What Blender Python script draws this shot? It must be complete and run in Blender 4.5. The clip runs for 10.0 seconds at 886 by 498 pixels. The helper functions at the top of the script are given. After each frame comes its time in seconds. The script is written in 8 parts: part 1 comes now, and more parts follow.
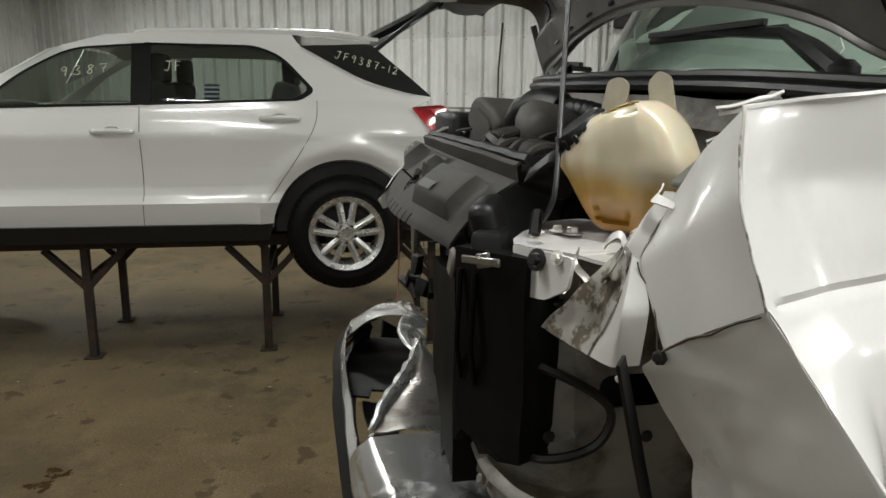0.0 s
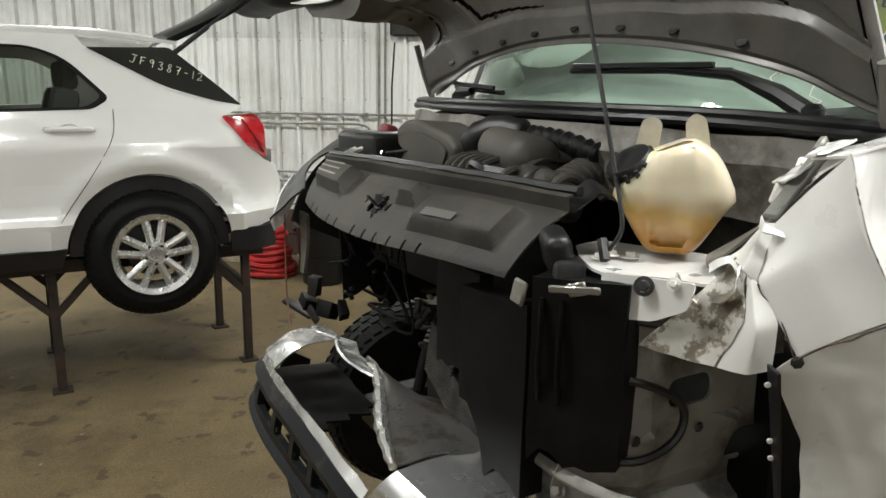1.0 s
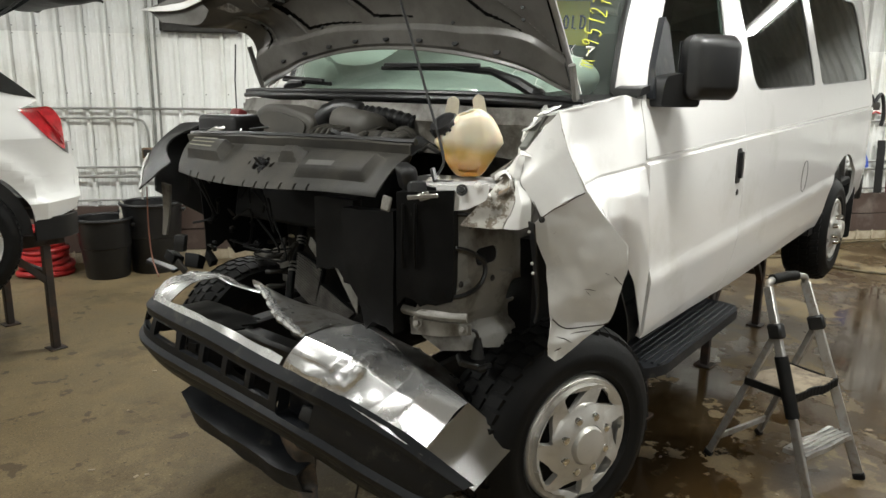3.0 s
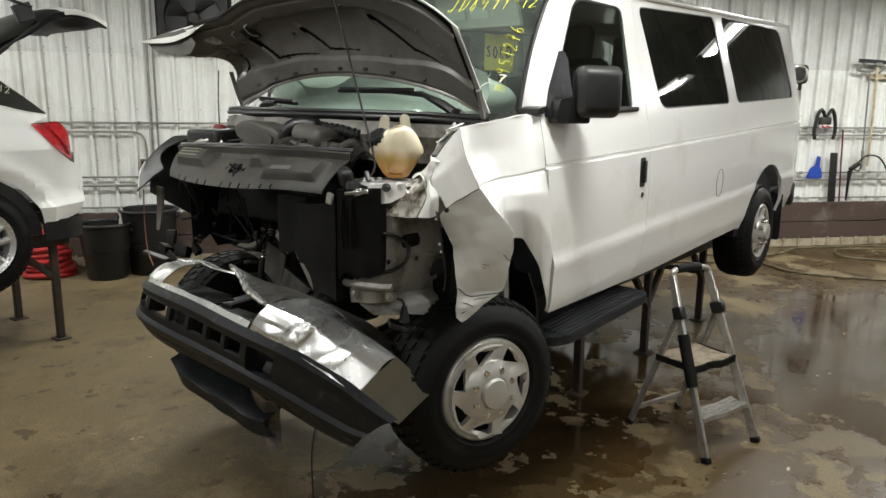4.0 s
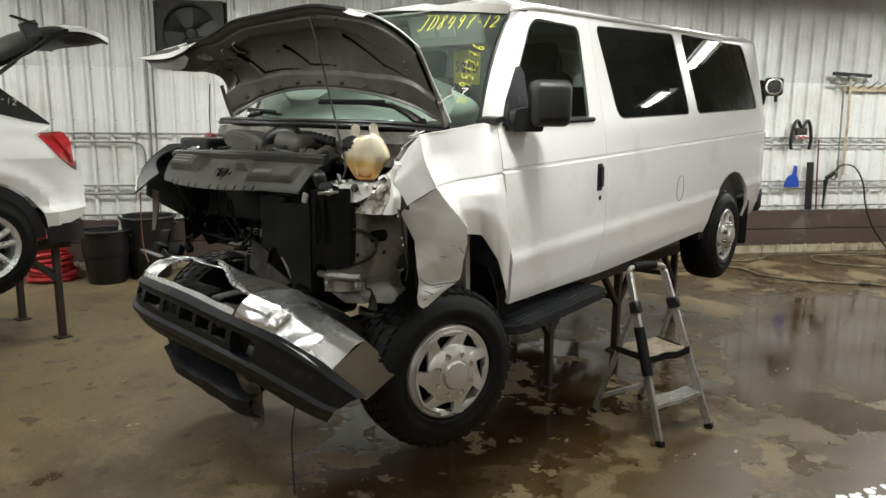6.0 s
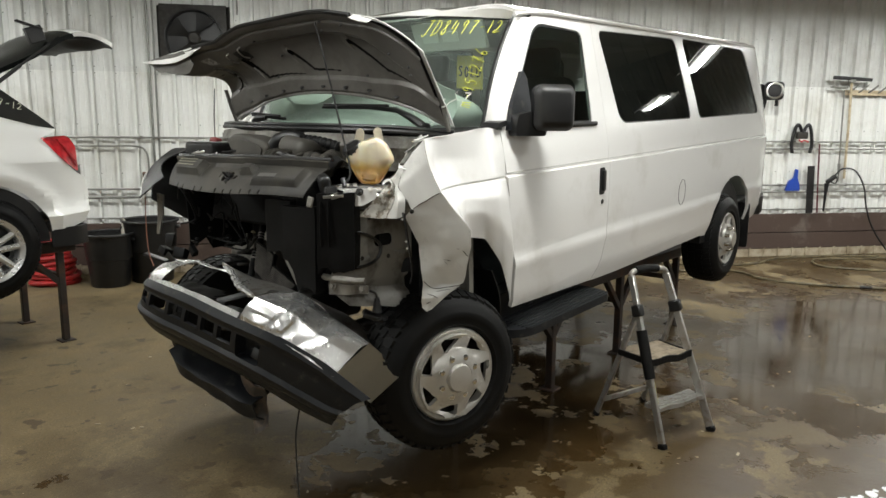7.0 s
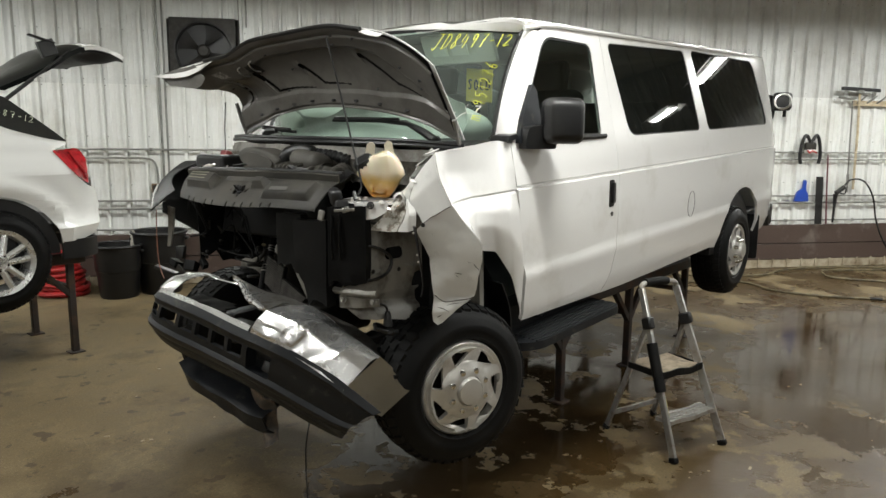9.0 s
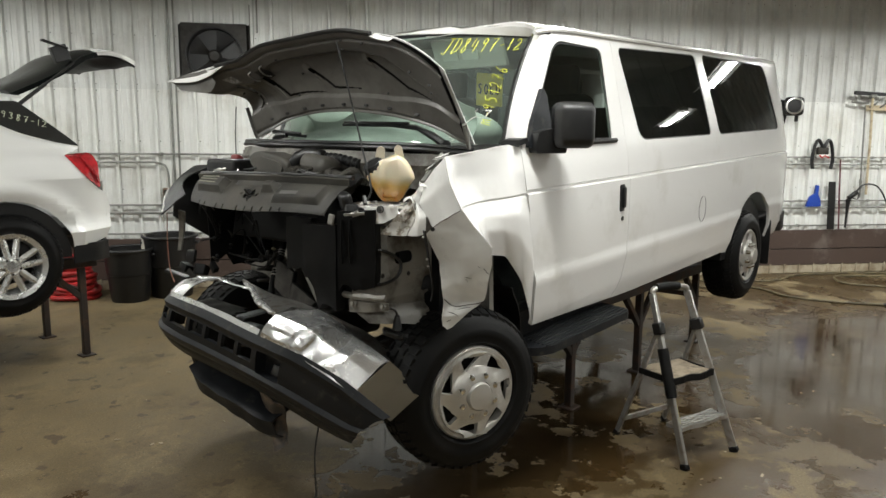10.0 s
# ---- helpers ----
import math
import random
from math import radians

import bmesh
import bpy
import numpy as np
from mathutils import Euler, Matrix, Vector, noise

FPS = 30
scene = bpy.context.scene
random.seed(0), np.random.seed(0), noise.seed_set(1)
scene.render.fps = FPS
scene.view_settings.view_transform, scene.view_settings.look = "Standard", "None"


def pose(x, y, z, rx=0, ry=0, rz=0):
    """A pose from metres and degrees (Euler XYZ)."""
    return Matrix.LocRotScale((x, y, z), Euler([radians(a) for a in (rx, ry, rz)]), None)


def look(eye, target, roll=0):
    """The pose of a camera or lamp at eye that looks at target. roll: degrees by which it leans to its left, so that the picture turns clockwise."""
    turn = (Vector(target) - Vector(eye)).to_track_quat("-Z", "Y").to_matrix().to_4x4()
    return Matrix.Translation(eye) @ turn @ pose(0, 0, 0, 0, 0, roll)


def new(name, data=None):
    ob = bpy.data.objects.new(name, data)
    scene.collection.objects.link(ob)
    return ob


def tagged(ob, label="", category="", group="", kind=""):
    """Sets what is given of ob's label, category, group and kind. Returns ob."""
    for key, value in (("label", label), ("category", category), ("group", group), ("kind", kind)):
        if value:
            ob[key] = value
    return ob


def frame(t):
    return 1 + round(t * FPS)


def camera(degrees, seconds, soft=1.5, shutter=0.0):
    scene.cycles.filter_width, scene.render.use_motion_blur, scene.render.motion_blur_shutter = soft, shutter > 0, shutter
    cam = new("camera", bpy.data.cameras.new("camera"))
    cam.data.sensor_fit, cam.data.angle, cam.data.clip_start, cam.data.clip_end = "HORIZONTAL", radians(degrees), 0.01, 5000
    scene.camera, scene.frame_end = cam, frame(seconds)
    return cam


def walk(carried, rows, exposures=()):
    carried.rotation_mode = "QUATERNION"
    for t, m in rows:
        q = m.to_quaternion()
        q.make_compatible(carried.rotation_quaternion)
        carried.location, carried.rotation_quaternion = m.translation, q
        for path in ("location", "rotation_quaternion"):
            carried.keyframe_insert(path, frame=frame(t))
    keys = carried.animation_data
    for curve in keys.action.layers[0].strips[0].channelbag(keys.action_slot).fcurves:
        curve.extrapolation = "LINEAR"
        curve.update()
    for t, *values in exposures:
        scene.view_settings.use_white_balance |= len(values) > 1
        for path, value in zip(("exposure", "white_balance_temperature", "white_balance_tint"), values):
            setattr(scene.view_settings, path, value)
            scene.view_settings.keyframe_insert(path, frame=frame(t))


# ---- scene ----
cam = camera(63.7, 10.0)
PATH = [
    (0, (-0.647, -1.657, 1.679), (-0.327, 0.271, 1.257), 0.5),
    (0.5, (-0.895, -1.561, 1.722), (-0.254, 0.286, 1.299), 0.7),
    (1, (-1.148, -1.494, 1.737), (-0.147, 0.186, 1.317), 0.9),
    (1.5, (-1.329, -1.451, 1.734), (-0.07, 0.046, 1.312), 1.0),
    (2, (-1.512, -1.47, 1.727), (-0.101, -0.117, 1.306), 0.9),
    (2.5, (-1.732, -1.652, 1.721), (-0.248, -0.378, 1.303), 0.8),
    (3, (-1.847, -1.916, 1.712), (-0.333, -0.679, 1.289), 0.6),
    (4.5, (-2.233, -2.643, 1.742), (-0.709, -1.401, 1.373), 0.6),
    (5, (-2.263, -2.739, 1.738), (-0.737, -1.498, 1.378), 0.6),
    (5.5, (-2.263, -2.756, 1.725), (-0.737, -1.514, 1.367), 0.6),
    (7, (-2.294, -2.76, 1.729), (-0.768, -1.514, 1.384), 0.6),
    (7.5, (-2.279, -2.748, 1.729), (-0.753, -1.501, 1.388), 0.6),
    (8, (-2.28, -2.74, 1.73), (-0.753, -1.493, 1.393), 0.6),
    (8.5, (-2.279, -2.734, 1.734), (-0.754, -1.483, 1.405), 0.6),
    (9, (-2.304, -2.744, 1.741), (-0.786, -1.482, 1.424), 0.5),
    (9.5, (-2.306, -2.739, 1.738), (-0.797, -1.462, 1.432), 0.5),
    (10, (-2.3, -2.739, 1.738), (-0.797, -1.455, 1.434), 0.5),
]
walk(cam, [(t, look(eye, target, roll)) for t, eye, target, roll in PATH], ((0.0, -0.58), (0.5, -0.30), (1.0, 0.0), (2.0, 0.20), (2.6, 0.20), (3.2, 0.10), (4.5, 0.0), (10.0, -0.02)))
from mathutils.geometry import tessellate_polygon

# ---------- world, lights ----------
world = bpy.data.worlds.new("world")
scene.world = world
world.use_nodes = True
world.node_tree.nodes["Background"].inputs[0].default_value = (0.55, 0.6, 0.65, 1)
world.node_tree.nodes["Background"].inputs[1].default_value = 0.0

WALL_ANGLE = -39.9
WALL_P = (1.89, 4.89)
WU = Vector((math.cos(radians(WALL_ANGLE)), math.sin(radians(WALL_ANGLE)), 0))
WN = Vector((WU.y, -WU.x, 0))  # out of the wall, into the shop


def on_wall(s, z, out=0.0):
    return Vector((WALL_P[0], WALL_P[1], 0)) + WU * s + WN * out + Vector((0, 0, z))


def area_lamp(name, place, size, size_y, power, turn, colour=(0.955, 0.97, 0.935)):
    data = bpy.data.lights.new(name, "AREA")
    data.shape, data.size, data.size_y = "RECTANGLE", size, size_y
    data.energy, data.color = power, colour
    ob = new(name, data)
    ob.matrix_basis = Matrix.Translation(place) @ pose(0, 0, 0, 0, 0, turn)
    return ob


LAMP_Z = 3.2
LAMP_ROWS = [(-6.45, 2.0, 42), (-4.3, 2.0, 52), (-2.1, 2.0, 52), (1.05, 2.0, 54), (3.55, 2.0, 58), (6.05, 2.0, 66), (8.55, 2.0, 84), (11.05, 2.0, 80),
             (-2.6, 6.1, 54), (0.3, 5.9, 50), (-2.2, 10.6, 42), (0.3, 10.6, 42), (2.8, 10.6, 42), (5.3, 10.6, 42), (2.95, 5.9, 66), (5.6, 6.0, 56), (8.3, 6.2, 50), (11.0, 6.4, 42)]


# ---------- materials ----------


def nodes_of(name):
    m = bpy.data.materials.new(name)
    m.use_nodes = True
    nt = m.node_tree
    return m, nt, nt.nodes["Principled BSDF"]


def link(nt, a, b):
    nt.links.new(a, b)


def noise_node(nt, scale, detail=4, rough=0.6, vec=None):
    n = nt.nodes.new("ShaderNodeTexNoise")
    n.inputs["Scale"].default_value = scale
    n.inputs["Detail"].default_value = detail
    n.inputs["Roughness"].default_value = rough
    if vec is not None:
        link(nt, vec, n.inputs["Vector"])
    return n.outputs["Fac"]


def ramp(nt, fac, stops):
    r = nt.nodes.new("ShaderNodeValToRGB")
    while len(r.color_ramp.elements) < len(stops):
        r.color_ramp.elements.new(0.5)
    for e, (p, c) in zip(r.color_ramp.elements, stops):
        e.position = p
        e.color = (*c, 1) if isinstance(c, tuple) else (c, c, c, 1)
    link(nt, fac, r.inputs[0])
    return r.outputs[0]


def mix_col(nt, fac, a, b, mode="MIX"):
    n = nt.nodes.new("ShaderNodeMix")
    n.data_type, n.blend_type = "RGBA", mode
    for sock, v in ((n.inputs[0], fac), (n.inputs[6], a), (n.inputs[7], b)):
        if isinstance(v, (int, float)):
            sock.default_value = v
        elif isinstance(v, tuple):
            sock.default_value = (*v, 1)
        else:
            link(nt, v, sock)
    return n.outputs[2]


def maths(nt, op, a, b=0.0):
    n = nt.nodes.new("ShaderNodeMath")
    n.operation = op
    n.use_clamp = op in ("ADD", "MULTIPLY", "SUBTRACT")
    for sock, v in ((n.inputs[0], a), (n.inputs[1], b)):
        if isinstance(v, (int, float)):
            sock.default_value = v
        else:
            link(nt, v, sock)
    return n.outputs[0]


def coords(nt):
    return nt.nodes.new("ShaderNodeTexCoord").outputs["Object"]


def bump(nt, bsdf, height, strength, distance):
    b = nt.nodes.new("ShaderNodeBump")
    b.inputs["Strength"].default_value = strength
    b.inputs["Distance"].default_value = distance
    link(nt, height, b.inputs["Height"])
    link(nt, b.outputs[0], bsdf.inputs["Normal"])


def surf(name, col, rough=0.5, metal=0.0, grime=None, grime_at=0.62, grime_soft=0.12, grime_scale=5.0, var=0.12, rvar=0.12,
         bumps=0.0, bscale=90.0, bdist=0.002, coat=0.0, spec=0.5):
    """A surface with grain, blotches of grime and uneven gloss, in metres."""
    m, nt, b = nodes_of(name)
    co = coords(nt)
    fine = noise_node(nt, bscale, 3, 0.6, co)
    mid = noise_node(nt, grime_scale, 6, 0.65, co)
    lo = tuple(max(0, c * (1 - var)) for c in col)
    hi = tuple(min(1, c * (1 + var)) for c in col)
    c = mix_col(nt, fine, lo, hi)
    if grime:
        mask = ramp(nt, mid, [(grime_at - grime_soft, 0.0), (grime_at + grime_soft, 1.0)])
        c = mix_col(nt, mask, c, grime)
    link(nt, c, b.inputs["Base Color"])
    r = nt.nodes.new("ShaderNodeMapRange")
    r.inputs[3].default_value, r.inputs[4].default_value = max(0.02, rough - rvar), min(1, rough + rvar)
    link(nt, mid, r.inputs[0])
    link(nt, r.outputs[0], b.inputs["Roughness"])
    b.inputs["Metallic"].default_value = metal
    b.inputs["Specular IOR Level"].default_value = spec
    b.inputs["Coat Weight"].default_value = coat
    b.inputs["Coat Roughness"].default_value = 0.06
    if bumps:
        bump(nt, b, fine, bumps, bdist)
    return m


def glass(name, tint, gloss=1.0, rough=0.02, haze=0.0, haze_col=(0.6, 0.65, 0.6)):
    m = bpy.data.materials.new(name)
    m.use_nodes = True
    nt = m.node_tree
    nt.nodes.clear()
    out = nt.nodes.new("ShaderNodeOutputMaterial")
    tr = nt.nodes.new("ShaderNodeBsdfTransparent")
    tr.inputs[0].default_value = (*tint, 1)
    gl = nt.nodes.new("ShaderNodeBsdfGlossy")
    gl.inputs["Roughness"].default_value = rough
    gl.inputs["Color"].default_value = (gloss, gloss, gloss, 1)
    base = tr.outputs[0]
    if haze:
        df = nt.nodes.new("ShaderNodeBsdfDiffuse")
        df.inputs[0].default_value = (*haze_col, 1)
        mx0 = nt.nodes.new("ShaderNodeMixShader")
        f = noise_node(nt, 6.0, 5, 0.6, coords(nt))
        link(nt, maths(nt, "MULTIPLY", f, haze), mx0.inputs[0])
        link(nt, base, mx0.inputs[1])
        link(nt, df.outputs[0], mx0.inputs[2])
        base = mx0.outputs[0]
    lw = nt.nodes.new("ShaderNodeLayerWeight")  # the same gloss from both sides of the thin pane
    lw.inputs[0].default_value = 0.5
    edge = maths(nt, "POWER", lw.outputs["Facing"], 5.0)
    mx = nt.nodes.new("ShaderNodeMixShader")
    link(nt, maths(nt, "ADD", maths(nt, "MULTIPLY", edge, 0.92), 0.06), mx.inputs[0])
    link(nt, base, mx.inputs[1])
    link(nt, gl.outputs[0], mx.inputs[2])
    link(nt, mx.outputs[0], out.inputs[0])
    return m


def glow(name, col, strength):
    m, nt, b = nodes_of(name)
    b.inputs["Base Color"].default_value = (*col, 1)
    b.inputs["Emission Color"].default_value = (*col, 1)
    b.inputs["Emission Strength"].default_value = strength
    return m


def floor_material():
    m, nt, b = nodes_of("wet_concrete")
    co = coords(nt)
    sep = nt.nodes.new("ShaderNodeSeparateXYZ")
    link(nt, co, sep.inputs[0])
    big = noise_node(nt, 0.55, 5, 0.6, co)
    mid = noise_node(nt, 2.3, 7, 0.62, co)
    fine = noise_node(nt, 38, 6, 0.7, co)
    spots = noise_node(nt, 5.5, 3, 0.5, co)
    dry = mix_col(nt, ramp(nt, mid, [(0.3, 0.0), (0.7, 1.0)]), (0.118, 0.086, 0.041), (0.245, 0.186, 0.097))
    dry = mix_col(nt, maths(nt, "MULTIPLY", ramp(nt, fine, [(0.35, 0.0), (0.7, 1.0)]), 0.6), dry, (0.15, 0.118, 0.075))
    pits = noise_node(nt, 95, 3, 0.6, co)
    dry = mix_col(nt, maths(nt, "MULTIPLY", ramp(nt, pits, [(0.57, 0.0), (0.66, 1.0)]), 0.7), dry, (0.06, 0.044, 0.026))
    dry = mix_col(nt, maths(nt, "MULTIPLY", ramp(nt, pits, [(0.32, 1.0), (0.41, 0.0)]), 0.6), dry, (0.36, 0.29, 0.185))
    warp = noise_node(nt, 14, 4, 0.6, co)
    oil = ramp(nt, maths(nt, "ADD", spots, maths(nt, "MULTIPLY", maths(nt, "SUBTRACT", warp, 0.5), 0.22)), [(0.640, 0.0), (0.665, 1.0)])
    flecks = ramp(nt, noise_node(nt, 13, 3, 0.6, co), [(0.665, 0.0), (0.69, 1.0)])
    oil = maths(nt, "MAXIMUM", oil, maths(nt, "MULTIPLY", flecks, 0.9))
    scuff = noise_node(nt, 1.1, 8, 0.72, co)
    dry = mix_col(nt, maths(nt, "MULTIPLY", ramp(nt, scuff, [(0.50, 0.0), (0.60, 1.0)]), 0.62), dry, (0.085, 0.064, 0.038))
    dry = mix_col(nt, maths(nt, "MULTIPLY", oil, 0.72), dry, (0.06, 0.045, 0.03))
    # wetness: the washed side of the shop, past the nose of the van
    gx = nt.nodes.new("ShaderNodeMapRange")
    gx.inputs[1].default_value, gx.inputs[2].default_value = -1.3, 1.0
    link(nt, maths(nt, "SUBTRACT", sep.outputs[0], 0.0), gx.inputs[0])
    gx.clamp = True
    gy = nt.nodes.new("ShaderNodeMapRange")
    gy.inputs[1].default_value, gy.inputs[2].default_value = 2.6, 0.2
    link(nt, sep.outputs[1], gy.inputs[0])
    side = maths(nt, "MULTIPLY", gx.outputs[0], gy.outputs[0])
    blot = maths(nt, "ADD", maths(nt, "MULTIPLY", big, 0.7), maths(nt, "MULTIPLY", mid, 0.5))
    wet_raw = maths(nt, "ADD", blot, maths(nt, "MULTIPLY", side, 0.06))
    # the pool of meltwater under the van's nose and front wheel, and the sheet of water along the washed side
    def puddle(centre, radii, strength):
        away = nt.nodes.new("ShaderNodeVectorMath")
        away.operation = "SUBTRACT"
        link(nt, co, away.inputs[0])
        away.inputs[1].default_value = centre
        oval = nt.nodes.new("ShaderNodeVectorMath")
        oval.operation = "MULTIPLY"
        link(nt, away.outputs[0], oval.inputs[0])
        oval.inputs[1].default_value = (1 / radii[0], 1 / radii[1], 0.0)
        reach = nt.nodes.new("ShaderNodeVectorMath")
        reach.operation = "LENGTH"
        link(nt, oval.outputs[0], reach.inputs[0])
        return maths(nt, "MULTIPLY", ramp(nt, reach.outputs["Value"], [(0.55, 1.0), (1.0, 0.0)]), strength)
    pool = puddle((1.10, -0.30, 0.0), (1.65, 0.88), 0.30)
    sheet_of_water = puddle((4.3, -1.75, 0.0), (2.5, 1.15), 0.23)
    wet_raw = maths(nt, "ADD", wet_raw, maths(nt, "MAXIMUM", pool, sheet_of_water))
    wet = ramp(nt, maths(nt, "ADD", wet_raw, maths(nt, "MULTIPLY", maths(nt, "SUBTRACT", warp, 0.5), 0.22)), [(0.760, 0.0), (0.785, 1.0)])
    island = ramp(nt, maths(nt, "ADD", noise_node(nt, 1.7, 7, 0.62, co), maths(nt, "MULTIPLY", maths(nt, "SUBTRACT", warp, 0.5), 0.12)), [(0.445, 0.0), (0.465, 1.0)])
    damp = maths(nt, "MULTIPLY", side, island)
    wetcol = mix_col(nt, mid, (0.012, 0.007, 0.0025), (0.066, 0.036, 0.011))
    wetcol = mix_col(nt, maths(nt, "MULTIPLY", pool, 3.0), wetcol, (0.016, 0.010, 0.005))
    # ground that stands out of the water and has dried pale
    dried = ramp(nt, maths(nt, "ADD", noise_node(nt, 1.9, 8, 0.64, co), maths(nt, "MULTIPLY", maths(nt, "SUBTRACT", warp, 0.5), 0.14)), [(0.565, 0.0), (0.580, 1.0)])
    dried = maths(nt, "MULTIPLY", dried, maths(nt, "SUBTRACT", 1.0, maths(nt, "MULTIPLY", sheet_of_water, 3.6)))
    wet = maths(nt, "MULTIPLY", wet, maths(nt, "SUBTRACT", 1.0, dried))
    damp = maths(nt, "MULTIPLY", damp, maths(nt, "SUBTRACT", 1.0, maths(nt, "MULTIPLY", dried, 0.60)))
    dampcol = mix_col(nt, ramp(nt, scuff, [(0.35, 0.78), (0.65, 0.97)]), dry, (0.048, 0.028, 0.009))
    base = mix_col(nt, damp, dry, dampcol)
    base = mix_col(nt, maths(nt, "MULTIPLY", wet, 0.85), base, wetcol)
    link(nt, base, b.inputs["Base Color"])
    rough_dry = ramp(nt, mid, [(0.25, 0.42), (0.75, 0.68)])
    rough_damp = mix_col(nt, damp, rough_dry, ramp(nt, mid, [(0.3, 0.20), (0.7, 0.42)]))
    rough = mix_col(nt, wet, rough_damp, ramp(nt, scuff, [(0.40, 0.035), (0.62, 0.17)]))
    b.inputs["Specular IOR Level"].default_value = 0.26
    link(nt, rough, b.inputs["Roughness"])
    h = maths(nt, "MULTIPLY", fine, maths(nt, "SUBTRACT", 1.0, maths(nt, "MULTIPLY", wet, 0.93)))
    ripple = maths(nt, "MULTIPLY", noise_node(nt, 3.0, 2, 0.5, co), 0.12)
    bump(nt, b, maths(nt, "ADD", h, ripple), 0.25, 0.006)
    return m


M_FLOOR = floor_material()
M_WALL = surf("white_wall_steel", (0.75, 0.755, 0.73), 0.36, 0, (0.52, 0.51, 0.46), 0.64, 0.16, 1.6, 0.04, 0.1, 0.1, 40)
M_UPPERWALL = surf("greyed_wall_steel", (0.68, 0.69, 0.67), 0.42, 0, (0.44, 0.435, 0.41), 0.58, 0.16, 1.1, 0.05, 0.1, 0.1, 40)
# For walls out of view: grey chosen to limit the light they bounce.
M_BOUNCEWALL = surf("grey_bounce_wall", (0.48, 0.48, 0.46), 0.6, 0, (0.32, 0.32, 0.30), 0.6, 0.15, 1.5)
M_WAINSCOT = surf("brown_board", (0.075, 0.05, 0.04), 0.55, 0, (0.16, 0.13, 0.11), 0.66, 0.1, 3.0, 0.2, 0.15, 0.2, 60)
M_CURB = surf("stained_concrete_curb", (0.42, 0.36, 0.26), 0.8, 0, (0.20, 0.15, 0.09), 0.55, 0.12, 5.0, 0.2, 0.1, 0.4, 60)
M_CEILING = surf("ceiling_steel", (0.62, 0.62, 0.59), 0.6, 0, (0.5, 0.49, 0.46), 0.6, 0.2, 1.0)
M_PIPE = surf("grey_pipe", (0.23, 0.23, 0.21), 0.4, 0.3, (0.10, 0.10, 0.09), 0.62, 0.1, 12)
M_STEEL = surf("dark_rusty_steel", (0.035, 0.028, 0.024), 0.55, 0.25, (0.09, 0.045, 0.025), 0.60, 0.12, 9, 0.3, 0.15, 0.3, 120)
M_VANPAINT = surf("white_van_paint", (0.74, 0.73, 0.71), 0.20, 0, (0.55, 0.53, 0.48), 0.70, 0.16, 2.2, 0.015, 0.06, 0, 90, 0.002, 0.6)
M_EQPAINT = surf("white_car_paint", (0.76, 0.76, 0.74), 0.22, 0, None, 0.6, 0.1, 2.0, 0.01, 0.05, 0, 90, 0.002, 0.7)
M_DAMAGED = surf("scuffed_white_paint", (0.68, 0.67, 0.64), 0.30, 0, (0.15, 0.13, 0.10), 0.69, 0.010, 13.0, 0.03, 0.12, 0.15, 60, 0.002, 0.3)
M_BARE = surf("scraped_primer", (0.42, 0.40, 0.36), 0.45, 0.1, (0.13, 0.105, 0.075), 0.53, 0.035, 30, 0.15, 0.15, 0.4, 80)
# Dirty white underside; the shade under the hood is put into this grey.
M_UNDERHOOD = surf("shaded_hood_underside", (0.115, 0.109, 0.099), 0.34, 0.1, (0.060, 0.055, 0.048), 0.60, 0.14, 5.0, 0.05, 0.12, 0.1, 60)
# Dusty white paint with the engine bay's shade put into the base colour.
M_APRON = surf("dusty_shaded_white", (0.20, 0.19, 0.168), 0.5, 0, (0.07, 0.060, 0.046), 0.55, 0.08, 7.0, 0.06, 0.12, 0.2, 60)
M_BLACK = surf("black_plastic", (0.006, 0.006, 0.0063), 0.42, 0, (0.016, 0.015, 0.0135), 0.62, 0.12, 5.0, 0.2, 0.12, 0.25, 220)
# Black parts deepened further: the engine bay's shade is put into this colour.
M_DEEPBLACK = surf("deep_black_plastic", (0.004, 0.004, 0.004), 0.48, 0, (0.010, 0.0095, 0.009), 0.64, 0.12, 6.0, 0.2, 0.12, 0.2, 160, 0.002, 0.0, 0.13)
M_DULLCHROME = surf("dull_scuffed_metal", (0.40, 0.39, 0.365), 0.31, 0.85, (0.20, 0.16, 0.12), 0.58, 0.08, 11, 0.1, 0.14)
M_GREYPLASTIC = surf("dusty_grey_plastic", (0.021, 0.0195, 0.0165), 0.55, 0, (0.050, 0.045, 0.036), 0.55, 0.14, 6.0, 0.25, 0.14, 0.35, 160, 0.002, 0.0, 0.3)
M_TRIM = surf("slate_grey_bumper_plastic", (0.009, 0.010, 0.0118), 0.44, 0, (0.05, 0.047, 0.04), 0.64, 0.07, 14.0, 0.1, 0.1, 0.2, 240, 0.002, 0.0, 0.3)
M_RUBBER = surf("tyre_rubber", (0.0045, 0.0045, 0.0044), 0.55, 0, (0.010, 0.009, 0.008), 0.62, 0.12, 7.0, 0.2, 0.1, 0.3, 150, 0.002, 0.0, 0.16)
M_CHROME = surf("dented_chrome", (0.80, 0.80, 0.79), 0.25, 0.84, (0.62, 0.60, 0.56), 0.66, 0.05, 14.0, 0.04, 0.12, 0.05, 75)
M_BRIGHTCHROME = surf("smooth_chrome", (0.86, 0.86, 0.85), 0.08, 1.0, (0.60, 0.57, 0.53), 0.7, 0.05, 12.0, 0.02, 0.04, 0.04, 60)
M_BRIGHT = surf("bare_bright_metal", (0.62, 0.61, 0.58), 0.3, 1.0, (0.25, 0.2, 0.15), 0.64, 0.1, 14, 0.1, 0.1)
